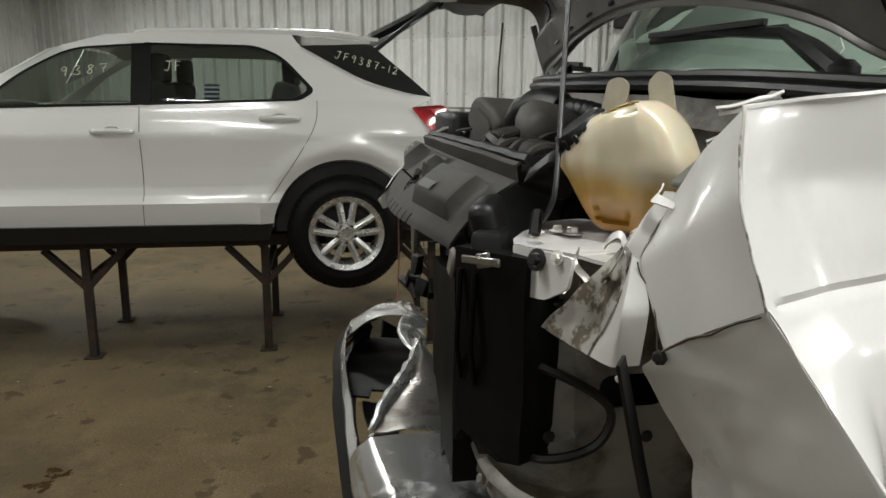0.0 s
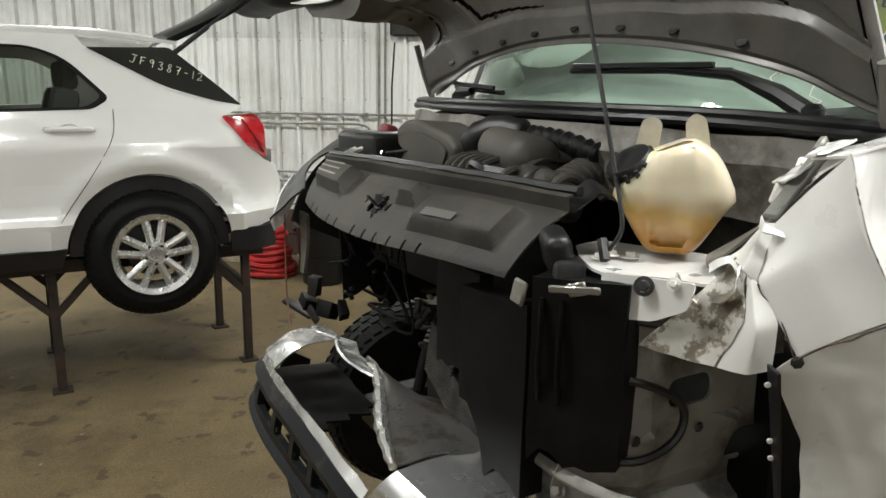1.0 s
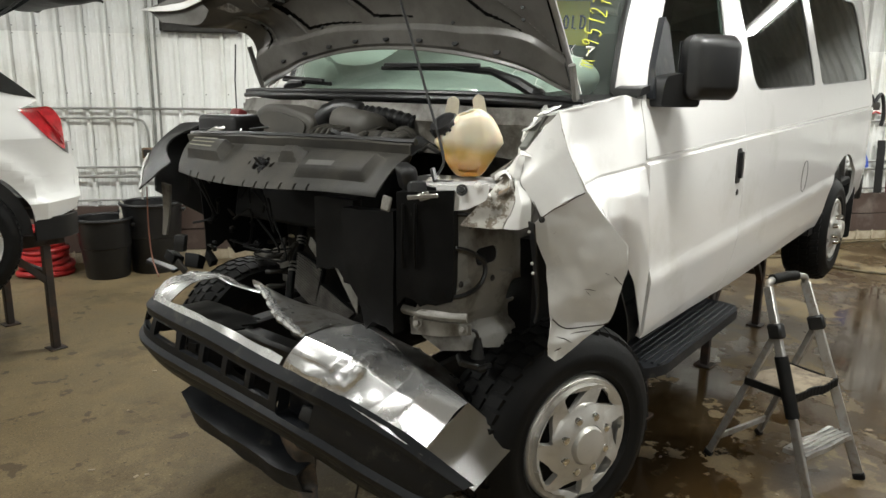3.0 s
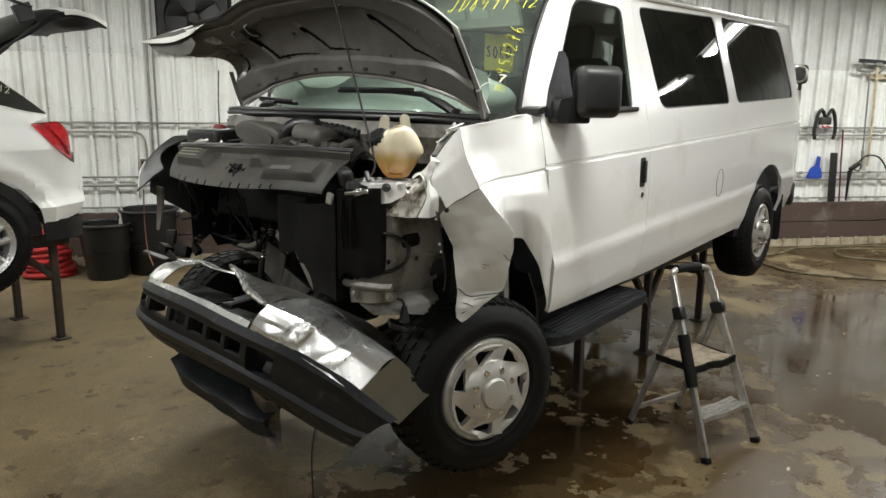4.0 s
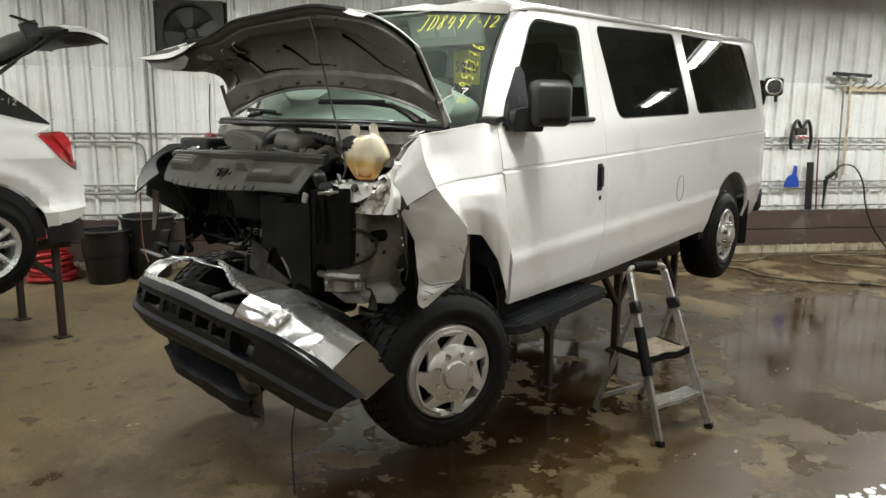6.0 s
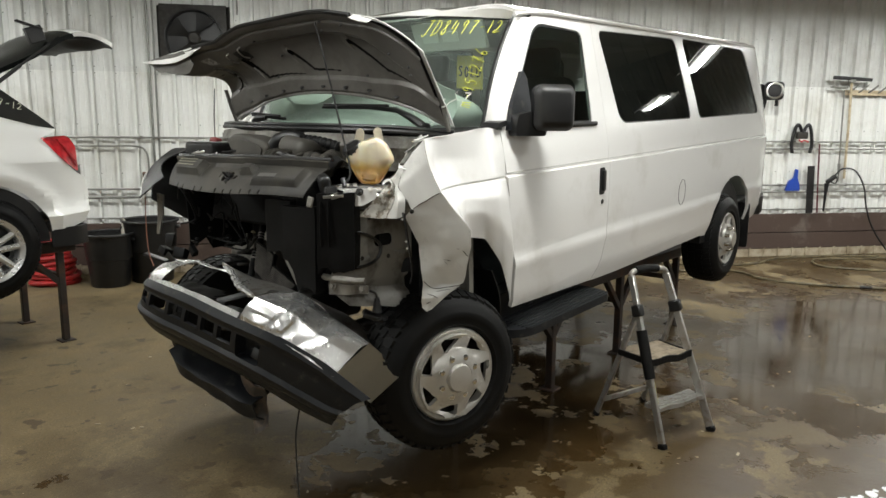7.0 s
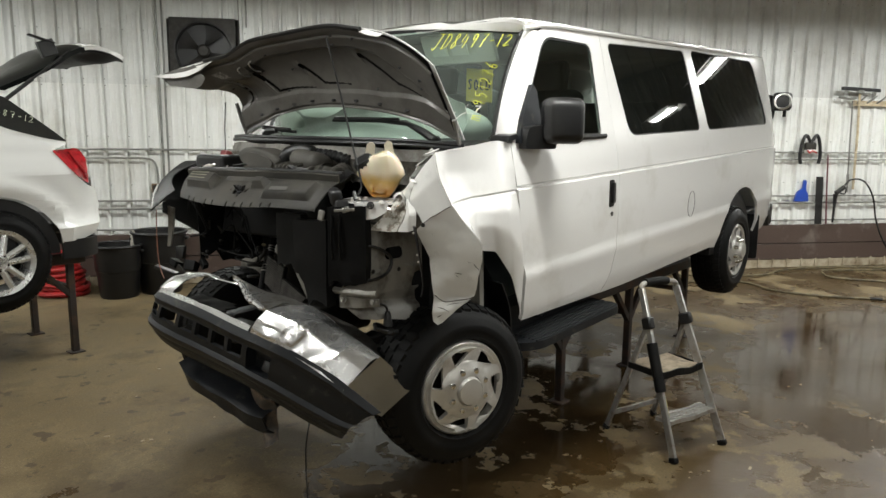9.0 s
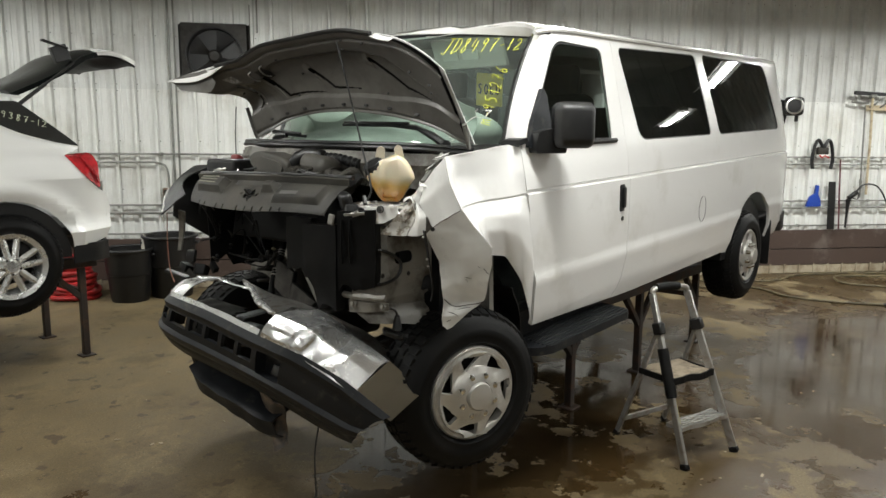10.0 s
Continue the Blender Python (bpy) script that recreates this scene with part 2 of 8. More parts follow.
M_CAST = surf("dirty_cast_metal", (0.036, 0.034, 0.031), 0.55, 0.45, (0.016, 0.014, 0.011), 0.5, 0.15, 14, 0.25, 0.15, 0.4, 90)
M_SILVER = surf("silver_wheel_paint", (0.52, 0.505, 0.47), 0.34, 0.55, (0.30, 0.27, 0.23), 0.66, 0.15, 9, 0.04, 0.08)
M_ALLOY = surf("bright_alloy", (0.66, 0.66, 0.65), 0.28, 0.8, (0.35, 0.33, 0.3), 0.68, 0.12, 9, 0.04, 0.08)
M_ALU = surf("worn_aluminium", (0.40, 0.39, 0.37), 0.42, 0.75, (0.26, 0.22, 0.17), 0.6, 0.12, 22, 0.08, 0.12, 0.2, 90)
M_DIRTYSTEP = surf("muddy_step", (0.30, 0.245, 0.175), 0.7, 0, (0.12, 0.09, 0.06), 0.56, 0.1, 14, 0.2, 0.1, 0.5, 50)
M_DARKGLASS = glass("tinted_glass", (0.06, 0.075, 0.07), 1.0, 0.02, 0.05, (0.16, 0.20, 0.18))
M_SCREEN = glass("windscreen_glass", (0.74, 0.85, 0.79), 1.0, 0.02, 0.12, (0.55, 0.62, 0.57))
M_DOORGLASS = glass("door_glass", (0.34, 0.40, 0.37))
M_EQGLASS = glass("car_side_glass", (0.55, 0.60, 0.56))
M_TAIL = surf("red_lamp_lens", (0.42, 0.012, 0.018), 0.1, 0, (0.2, 0.005, 0.008), 0.55, 0.1, 16, 0.1, 0.04, 0, 60, 0.002, 1.0)
M_RED = surf("red_rubber", (0.42, 0.02, 0.02), 0.45, 0, (0.2, 0.01, 0.01), 0.62, 0.12, 9)
M_BLUE = surf("blue_plastic", (0.012, 0.05, 0.32), 0.4)
M_YELLOW = surf("yellow_paint_marker", (0.72, 0.72, 0.06), 0.6)
M_WRITING = surf("pale_paint_marker", (0.62, 0.66, 0.50), 0.6)
M_HOSE = surf("dull_hose", (0.16, 0.13, 0.07), 0.5, 0, (0.06, 0.05, 0.03), 0.55, 0.12, 9)
M_SEAT = surf("grey_seat_cloth", (0.10, 0.10, 0.10), 0.9, 0, None, 0.6, 0.1, 5, 0.2, 0.05, 0.4, 120)
M_HEADLINER = surf("pale_headliner", (0.42, 0.42, 0.39), 0.9)
M_WOOD = surf("pale_wood_handle", (0.52, 0.44, 0.30), 0.6, 0, (0.3, 0.22, 0.13), 0.6, 0.12, 12)
M_WHITEPART = surf("white_plastic_clip", (0.72, 0.70, 0.66), 0.5)
M_TUBE = glow("fluorescent_tube", (0.96, 0.97, 0.93), 15.0)
M_FIXTURE = surf("white_fixture", (0.7, 0.7, 0.68), 0.5)

# ---------- mesh helpers ----------


def thing(name, label, category, at=(0, 0, 0), group=""):
    ob = new(name)
    ob.location = at
    ob.empty_display_size = 0.1
    return tagged(ob, label, category, group)


def part(name, bm, mat, parent=None, label="", sharp=38):
    me = bpy.data.meshes.new(name)
    bm.normal_update()
    bm.to_mesh(me)
    bm.free()
    me.polygons.foreach_set("use_smooth", [True] * len(me.polygons))
    me.set_sharp_from_angle(angle=radians(sharp))
    me.materials.append(mat)
    ob = new(name, me)
    if parent is not None:
        ob.parent = parent
        if parent.type == "EMPTY":
            ob.matrix_parent_inverse = parent.matrix_basis.inverted()
    if label:
        tagged(ob, label)
    return ob


def solo(name, bm, mat, label, category, group="", kind="", sharp=38):
    return tagged(part(name, bm, mat, None, "", sharp), label, category, group, kind)


def box(bm, c, s, m=None, bev=0.0, seg=1):
    """A box with centre c and sizes s, its edges rounded by bev."""
    mat = (m if m is not None else Matrix.Translation(c)) @ Matrix.Diagonal((*s, 1))
    r = bmesh.ops.create_cube(bm, size=1.0, matrix=mat)
    if bev:
        edges = list({e for v in r["verts"] for e in v.link_edges})
        bmesh.ops.bevel(bm, geom=edges, offset=bev, segments=seg, affect="EDGES", profile=0.5)
    return bm


def beam(bm, a, b, w, hgt, bev=0.004):
    """A bar of section w by hgt from a to b."""
    a, b = Vector(a), Vector(b)
    d = b - a
    q = d.to_track_quat("X", "Z").to_matrix().to_4x4()
    return box(bm, None, (d.length, w, hgt), Matrix.Translation((a + b) / 2) @ q, bev)


def tube(bm, pts, r, seg=8, radii=None):
    pts = [Vector(p) for p in pts]
    rings, up = [], None
    for i, p in enumerate(pts):
        d = (pts[min(i + 1, len(pts) - 1)] - pts[max(i - 1, 0)]).normalized()
        if up is None:
            up = Vector((0, 0, 1)) if abs(d.z) < 0.9 else Vector((1, 0, 0))
        s = d.cross(up).normalized()
        up = s.cross(d).normalized()
        rr = radii[i] if radii else r
        rings.append([bm.verts.new(p + (s * math.cos(2 * math.pi * k / seg) + up * math.sin(2 * math.pi * k / seg)) * rr) for k in range(seg)])
    for a, b in zip(rings, rings[1:]):
        for k in range(seg):
            bm.faces.new((a[k], b[k], b[(k + 1) % seg], a[(k + 1) % seg]))
    bm.faces.new(rings[0])
    bm.faces.new(rings[-1][::-1])
    return bm


def curve(pts, n=6):
    """Points of a smooth line through pts."""
    pts = [Vector(p) for p in pts]
    out = []
    for i in range(len(pts) - 1):
        p0, p1, p2, p3 = pts[max(i - 1, 0)], pts[i], pts[i + 1], pts[min(i + 2, len(pts) - 1)]
        for k in range(n):
            t = k / n
            out.append(0.5 * ((2 * p1) + (p2 - p0) * t + (2 * p0 - 5 * p1 + 4 * p2 - p3) * t * t + (3 * p1 - p0 - 3 * p2 + p3) * t ** 3))
    out.append(pts[-1])
    return out


def lathe(bm, prof, m, seg=40):
    """Turns the profile of (radius, height) round the z axis of m."""
    rings = []
    for r, z in prof:
        if r < 1e-6:
            rings.append([bm.verts.new(m @ Vector((0, 0, z)))])
        else:
            rings.append([bm.verts.new(m @ Vector((r * math.cos(2 * math.pi * k / seg), r * math.sin(2 * math.pi * k / seg), z))) for k in range(seg)])
    for a, b in zip(rings, rings[1:]):
        if len(a) == 1 and len(b) == 1:
            continue
        for k in range(seg):
            k1 = (k + 1) % seg
            if len(a) == 1:
                bm.faces.new((a[0], b[k], b[k1]))
            elif len(b) == 1:
                bm.faces.new((a[k], b[0], a[k1]))
            else:
                bm.faces.new((a[k], b[k], b[k1], a[k1]))
    return bm


def grid(bm, fn, nu, nv):
    rows = [[bm.verts.new(fn(i / nu, j / nv)) for j in range(nv + 1)] for i in range(nu + 1)]
    for i in range(nu):
        for j in range(nv):
            bm.faces.new((rows[i][j], rows[i + 1][j], rows[i + 1][j + 1], rows[i][j + 1]))
    return bm


def thick(bm, t):
    bmesh.ops.recalc_face_normals(bm, faces=bm.faces[:])
    bmesh.ops.solidify(bm, geom=bm.faces[:], thickness=t)
    return bm


def rounded(poly, r, n=4):
    """The polygon with its corners rounded; r is one radius or one per corner."""
    out = []
    for i, p in enumerate(poly):
        rr = r[i] if isinstance(r, (list, tuple)) else r
        p = Vector(p)
        a, b = Vector(poly[i - 1]), Vector(poly[(i + 1) % len(poly)])
        if rr <= 0:
            out.append(p)
            continue
        da, db = (a - p).normalized(), (b - p).normalized()
        c = min(rr, (a - p).length * 0.48, (b - p).length * 0.48)
        for k in range(n + 1):
            t = k / n
            out.append((p + da * c) * (1 - t) ** 2 + p * 2 * t * (1 - t) + (p + db * c) * t * t)
    return out


def sheet(outline, holes=(), us=(), vs=()):
    """A flat sheet with holes in the plane z = 0, cut along the lines x = us and y = vs."""
    bm = bmesh.new()
    polys = [[Vector((p[0], p[1], 0)) for p in q] for q in (outline, *holes)]
    flat = [bm.verts.new(p) for q in polys for p in q]
    for t in tessellate_polygon(polys):
        try:
            bm.faces.new([flat[i] for i in t])
        except ValueError:
            pass
    for axis, vals in ((0, us), (1, vs)):
        for v in vals:
            co = Vector((v, 0, 0)) if axis == 0 else Vector((0, v, 0))
            no = Vector((1, 0, 0)) if axis == 0 else Vector((0, 1, 0))
            bmesh.ops.bisect_plane(bm, geom=bm.verts[:] + bm.edges[:] + bm.faces[:], dist=1e-5, plane_co=co, plane_no=no)
    return bm


def mapped(bm, fn):
    for v in bm.verts:
        v.co = fn(v.co.x, v.co.y)
    return bm


def prism(bm, poly, fn0, fn1):
    """Joins the polygon mapped by fn0 with the one mapped by fn1 into a solid."""
    polys = [[Vector((p[0], p[1], 0)) for p in poly]]
    a = [bm.verts.new(fn0(p[0], p[1])) for p in poly]
    b = [bm.verts.new(fn1(p[0], p[1])) for p in poly]
    n = len(poly)
    for t in tessellate_polygon(polys):
        bm.faces.new([a[i] for i in t])
        bm.faces.new([b[i] for i in reversed(t)])
    for i in range(n):
        bm.faces.new((a[i], a[(i + 1) % n], b[(i + 1) % n], b[i]))
    bmesh.ops.recalc_face_normals(bm, faces=bm.faces[:])
    return bm


def span(a, b, step):
    n = max(1, int(round((b - a) / step)))
    return [a + (b - a) * i / n for i in range(1, n)]


def crumple(p, size, scale, seed=0.0):
    v = noise.noise_vector(Vector(p) * scale + Vector((seed, seed * 1.7, seed * 0.3)))
    return Vector(p) + v * size


# ---------- the shop ----------
ROOM = [on_wall(-9, 0), on_wall(14, 0), on_wall(14, 0, 15), on_wall(-9, 0, 15)]
CEIL_Z = 4.9
bm = bmesh.new()
bm.faces.new([bm.verts.new(p + Vector((0, 0, 0))) for p in ROOM])
for f in bm.faces:
    if f.normal.z < 0:
        f.normal_flip()
bm.normal_update()
solo("floor", bm, M_FLOOR, "stained concrete shop floor, tan and dry beside dark wet puddles", "floor", kind="structure")

bm = bmesh.new()
vs_ = [bm.verts.new(p + Vector((0, 0, CEIL_Z))) for p in ROOM]
bm.faces.new(vs_)
thick(bm, 0.05)
solo("ceiling", bm, M_CEILING, "dim sheet metal ceiling of the workshop", "ceiling", kind="structure")


def corrugated_wall(name, a, b, z0, z1, inward, label, mat=M_WALL):
    """White ribbed steel cladding between a and b: raised ribs every 215 mm and two small swages between them."""
    a, b = Vector(a), Vector(b)
    d = (b - a).normalized()
    L = (b - a).length
    bm = bmesh.new()
    prof = []
    s = 0.0
    pitch = 0.215
    while s < L:
        for ds, o in ((0.0, -0.012), (0.007, -0.012), (0.009, 0.0), (0.016, 0.034), (0.042, 0.034), (0.050, 0.0), (0.052, -0.014), (0.060, -0.014), (0.062, 0.0), (0.094, 0.0), (0.101, 0.005), (0.113, 0.005), (0.120, 0.0), (0.156, 0.0), (0.163, 0.005), (0.175, 0.005), (0.182, 0.0)):
            if s + ds <= L:
                prof.append((s + ds, o))
        s += pitch
    prof.append((L, 0.0))
    lo = [bm.verts.new(a + d * t + inward * o + Vector((0, 0, z0))) for t, o in prof]
    hi = [bm.verts.new(a + d * t + inward * o + Vector((0, 0, z1))) for t, o in prof]
    for i in range(len(prof) - 1):
        bm.faces.new((lo[i], lo[i + 1], hi[i + 1], hi[i]))
    bk = [bm.verts.new(a - inward * 0.12 + Vector((0, 0, z0))), bm.verts.new(b - inward * 0.12 + Vector((0, 0, z0))),
          bm.verts.new(b - inward * 0.12 + Vector((0, 0, z1))), bm.verts.new(a - inward * 0.12 + Vector((0, 0, z1)))]
    bm.faces.new(bk)
    return solo(name, bm, mat, label, "wall", kind="structure", sharp=20)


SEAM = 2.26
corrugated_wall("wall_north", on_wall(-9, 0, -0.006), on_wall(14, 0, -0.006), 0.575, SEAM + 0.02, WN, "white ribbed steel wall cladding above a brown board")
corrugated_wall("wall_north_upper", on_wall(-9, 0), on_wall(14, 0), SEAM, CEIL_Z, WN, "greyed upper sheets of white ribbed steel wall cladding", M_UPPERWALL)
corrugated_wall("wall_west", on_wall(-9, 0, 15), on_wall(-9, 0, 0), 0.0, CEIL_Z, WU, "white ribbed steel end wall", M_WALL)
# East and south walls are unseen; their grey only sets the bounced light.
corrugated_wall("wall_east", on_wall(14, 0, 0), on_wall(14, 0, 15), 0.0, CEIL_Z, -WU, "unseen ribbed steel end wall, its grey set for bounced light", M_BOUNCEWALL)
corrugated_wall("wall_south", on_wall(14, 0, 15), on_wall(-9, 0, 15), 0.0, CEIL_Z, -WN, "unseen ribbed steel wall behind the camera, its grey set for bounced light", M_BOUNCEWALL)

W2M = Matrix((( WU.x, WN.x, 0, WALL_P[0]), (WU.y, WN.y, 0, WALL_P[1]), (0, 0, 1, 0), (0, 0, 0, 1)))  # (along, out, up) to world

for i, (z0, z1, o) in enumerate(((0.335, 0.585, 0.03), (0.115, 0.325, 0.022))):
    bm = bmesh.new()
    for k in range(6):
        s0, s1 = -9 + k * 23 / 6 + 0.002, -9 + (k + 1) * 23 / 6 - 0.002
        box(bm, None, (s1 - s0, o + 0.06, z1 - z0), W2M @ Matrix.Translation(((s0 + s1) / 2, (o - 0.06) / 2, (z0 + z1) / 2)), 0.004)
    solo("wainscot", bm, M_WAINSCOT, "dark brown board along the foot of the wall", "wainscot", kind="structure")
bm = bmesh.new()
for k in range(104):
    s0 = -9 + k * 0.215
    box(bm, None, (0.20, 0.05, 0.112), W2M @ Matrix.Translation((s0 + 0.1, -0.01, 0.056)), 0.006)
    box(bm, None, (0.02, 0.065, 0.13), W2M @ Matrix.Translation((s0 + 0.208, -0.005, 0.065)), 0.004)
solo("base_strip", bm, M_CURB, "stained pale concrete and steel strip at the wall's foot", "trim", kind="structure")

# pipes along the wall, with their clips
for z, o, r in ((1.548, 0.055, 0.011), (1.455, 0.055, 0.011), (0.975, 0.05, 0.010), (0.885, 0.06, 0.014), (0.648, 0.05, 0.010)):
    pipe = thing("wall_pipe", "thin grey conduit pipe running along the white wall", "pipe", on_wall(2, z, o), "wall pipes")
    runs = [(-9, -0.17 if z == 1.455 else 14)] + ([(2.4, 14)] if z == 1.455 else [])
    bm = bmesh.new()
    for s0, s1 in runs:
        tube(bm, [on_wall(s0, z, o), on_wall(s1, z, o)], r, 8)
    if z == 1.455:
        tube(bm, [on_wall(-0.18, z, o)] + curve([on_wall(-0.17, z, o), on_wall(-0.08, z - 0.03, o), on_wall(-0.04, z - 0.12, o), on_wall(-0.035, 1.17, o)], 5), r, 8)
    part("run", bm, M_PIPE, pipe)
    for k in range(12):
        for s0, s1 in runs:
            if s0 < -2.1 + k < s1:
                bm = bmesh.new()
                box(bm, None, (0.03, o + 0.012, 0.034), W2M @ Matrix.Translation((-2.1 + k, (o + 0.012) / 2, z)), 0.004)
                part("clip", bm, M_PIPE, pipe)

# screws in rows across the cladding
bm = bmesh.new()
for z in (0.62, 1.15, 1.69, 2.24, 2.31, 2.84, 3.45):
    for k in range(106):
        lathe(bm, [(0.0, 0.006), (0.005, 0.005), (0.007, 0.0)], W2M @ Matrix.Translation((-8.93 + k * 0.215, 0.0, z)) @ pose(0, 0, 0, -90), 6)
solo("wall_screws", bm, M_PIPE, "rows of small dark screws in the wall cladding", "screws", kind="stuff")

# light fixtures under the ceiling
for s, out, power in LAMP_ROWS:
    p = on_wall(s, LAMP_Z, out)
    fix = thing("ceiling_light", "white hanging fluorescent shop light with two tubes", "light", p, "shop lights")
    m = Matrix.Translation(p) @ pose(0, 0, 0, 0, 0, WALL_ANGLE)
    bm = bmesh.new()
    box(bm, None, (1.34, 0.16, 0.06), m @ Matrix.Translation((0, 0, 0.07)), 0.01)
    for sy in (-1, 1):
        box(bm, None, (1.34, 0.15, 0.008), m @ Matrix.Translation((0, sy * 0.14, 0.055)) @ pose(0, 0, 0, -sy * 25), 0.0)
    part("housing", bm, M_FIXTURE, fix)
    for sy in (-0.07, 0.07):
        bm = bmesh.new()
        tube(bm, [m @ Vector((-0.62, sy, 0.015)), m @ Vector((0.62, sy, 0.015))], 0.013, 8)
        part("fluorescent_tube", bm, M_TUBE, fix)
    for sx in (-0.55, 0.55):
        bm = bmesh.new()
        tube(bm, [m @ Vector((sx, 0, 0.1)), m @ Vector((sx, 0, CEIL_Z - LAMP_Z))], 0.004, 5)
        part("hanger", bm, M_PIPE, fix)
    area_lamp("shop_lamp", p - Vector((0, 0, 0.004)), 1.16, 0.09, power, WALL_ANGLE)

# ---------- the van ----------
TILT_UP = 0.0384  # the body stands nose-down on its stands


def vb(x, y, z):
    """From the van's own level frame to the world."""
    return Vector((x - TILT_UP * (z - 1.3), y, z + TILT_UP * x))


HALF = [(0.70, 0.86), (0.80, 0.925), (0.90, 0.958), (1.00, 0.970), (1.075, 0.981), (1.098, 0.9785), (1.120, 0.974), (1.30, 0.980), (1.485, 0.981), (1.492, 0.966), (1.500, 0.966), (1.507, 0.972),
        (1.60, 0.963), (1.68, 0.947), (1.80, 0.925), (2.00, 0.883), (2.20, 0.840), (2.24, 0.828), (2.30, 0.79)]


def half_width(x, z):
    w = float(np.interp(z, [a for a, _ in HALF], [b for _, b in HALF]))
    if x > 4.2:
        w -= 0.9 * (x - 4.2) ** 2
    return w


ZCUTS = [0.80, 0.84, 0.90, 0.95, 1.0, 1.05, 1.075, 1.098, 1.12, 1.15, 1.2, 1.3, 1.4, 1.485, 1.492, 1.50, 1.507, 1.55, 1.6, 1.68, 1.74, 1.8, 1.9, 2.0, 2.1, 2.2, 2.24]
van = thing("van", "white passenger van with crushed front, open hood, on steel stands", "van")


def side_panel(name, outline, holes, us, sgn, mat, label="", t=0.02):
    bm = sheet(outline, holes, us, ZCUTS)
    mapped(bm, lambda x, z: vb(x, sgn * half_width(x, z), z))
    thick(bm, t)
    return part(name, bm, mat, van, label, 30)


def arc2(cx, cz, r, a0, a1, n):
    return [(cx + r * math.cos(radians(a0 + (a1 - a0) * i / n)), cz + r * math.sin(radians(a0 + (a1 - a0) * i / n))) for i in range(n + 1)]


WIN2 = rounded([(1.402, 2.190), (1.513, 1.684), (2.600, 1.684), (2.498, 2.208)], [0.05, 0.09, 0.05, 0.05], 5)
WIN3 = rounded([(2.62, 2.216), (2.745, 1.682), (4.115, 1.690), (3.945, 2.20)], [0.05, 0.05, 0.07, 0.10], 5)
DOORWIN = rounded([(0.405, 1.72), (1.185, 1.70), (1.215, 2.17), (0.80, 2.185), (0.73, 2.15)], [0.02, 0.03, 0.06, 0.08, 0.05], 5)
ARCH = arc2(3.5, 0.745, 0.475, 172, 5, 22)
QUARTER = [(1.332, 1.15), (1.294, 0.95), (1.224, 0.832), (1.5, 0.825), (2.9, 0.825)] + ARCH + [(4.05, 0.78), (4.45, 0.84), (4.47, 1.3), (4.44, 1.8), (4.36, 2.24), (1.332, 2.24)]
DOOR = [(0.424, 0.865), (1.219, 0.835), (1.290, 0.95), (1.329, 1.15), (1.329, 2.235), (0.80, 2.235), (0.69, 2.195), (0.37, 1.73), (0.335, 1.68), (0.335, 1.60), (0.349, 1.45), (0.371, 1.3), (0.407, 1.1)]
side_panel("side_panel", QUARTER, [WIN2, WIN3], span(1.34, 4.45, 0.12), -1, M_VANPAINT)
side_panel("front_door", DOOR, [DOORWIN], span(0.4, 1.3, 0.12), -1, M_VANPAINT)
RIGHT = [(0.30, 1.0), (0.36, 0.86), (2.9, 0.825)] + ARCH + [(4.05, 0.78), (4.45, 0.84), (4.47, 1.3), (4.44, 1.8), (4.36, 2.24), (0.80, 2.24), (0.36, 1.72), (0.30, 1.60)]
side_panel("side_panel", RIGHT, [WIN2, WIN3, DOORWIN], span(0.1, 4.45, 0.15), 1, M_VANPAINT)


def pane(name, poly, sgn, grow=0.02, back=0.008, mat=None, zc=ZCUTS):
    c = Vector((sum(p[0] for p in poly) / len(poly), sum(p[1] for p in poly) / len(poly)))
    big = [tuple(c + (Vector(p[:2]) - c) * (1 + grow)) for p in poly]
    bm = sheet(big, [], span(c.x - 0.7, c.x + 0.7, 0.2), zc)
    mapped(bm, lambda x, z: vb(x, sgn * (half_width(x, z) - back), z))
    ob = part(name, bm, mat or M_DARKGLASS, van)
    return ob


def seal(poly, sgn, w=0.014):
    """The black rubber round a pane."""
    c = Vector((sum(p[0] for p in poly) / len(poly), sum(p[1] for p in poly) / len(poly)))
    inner = []
    for p in poly:
        d = (c - Vector(p[:2])).normalized()
        inner.append(tuple(Vector(p[:2]) + d * w))
    bm = sheet([tuple(p[:2]) for p in poly], [inner], [], ZCUTS)
    mapped(bm, lambda x, z: vb(x, sgn * (half_width(x, z) - 0.004), z))
    return part("window_seal", bm, M_BLACK, van)


for poly in (WIN2, WIN3, DOORWIN):
    for sgn in (-1, 1):
        pane("window_pane", poly, sgn, mat=(M_DOORGLASS if poly is DOORWIN else None))
        seal(poly, sgn)

# roof with its gutter
ROOF_PROF = [(0.828, 2.24), (0.80, 2.258), (0.77, 2.273), (0.70, 2.290), (0.5, 2.308), (0.25, 2.318), (0.0, 2.322)]


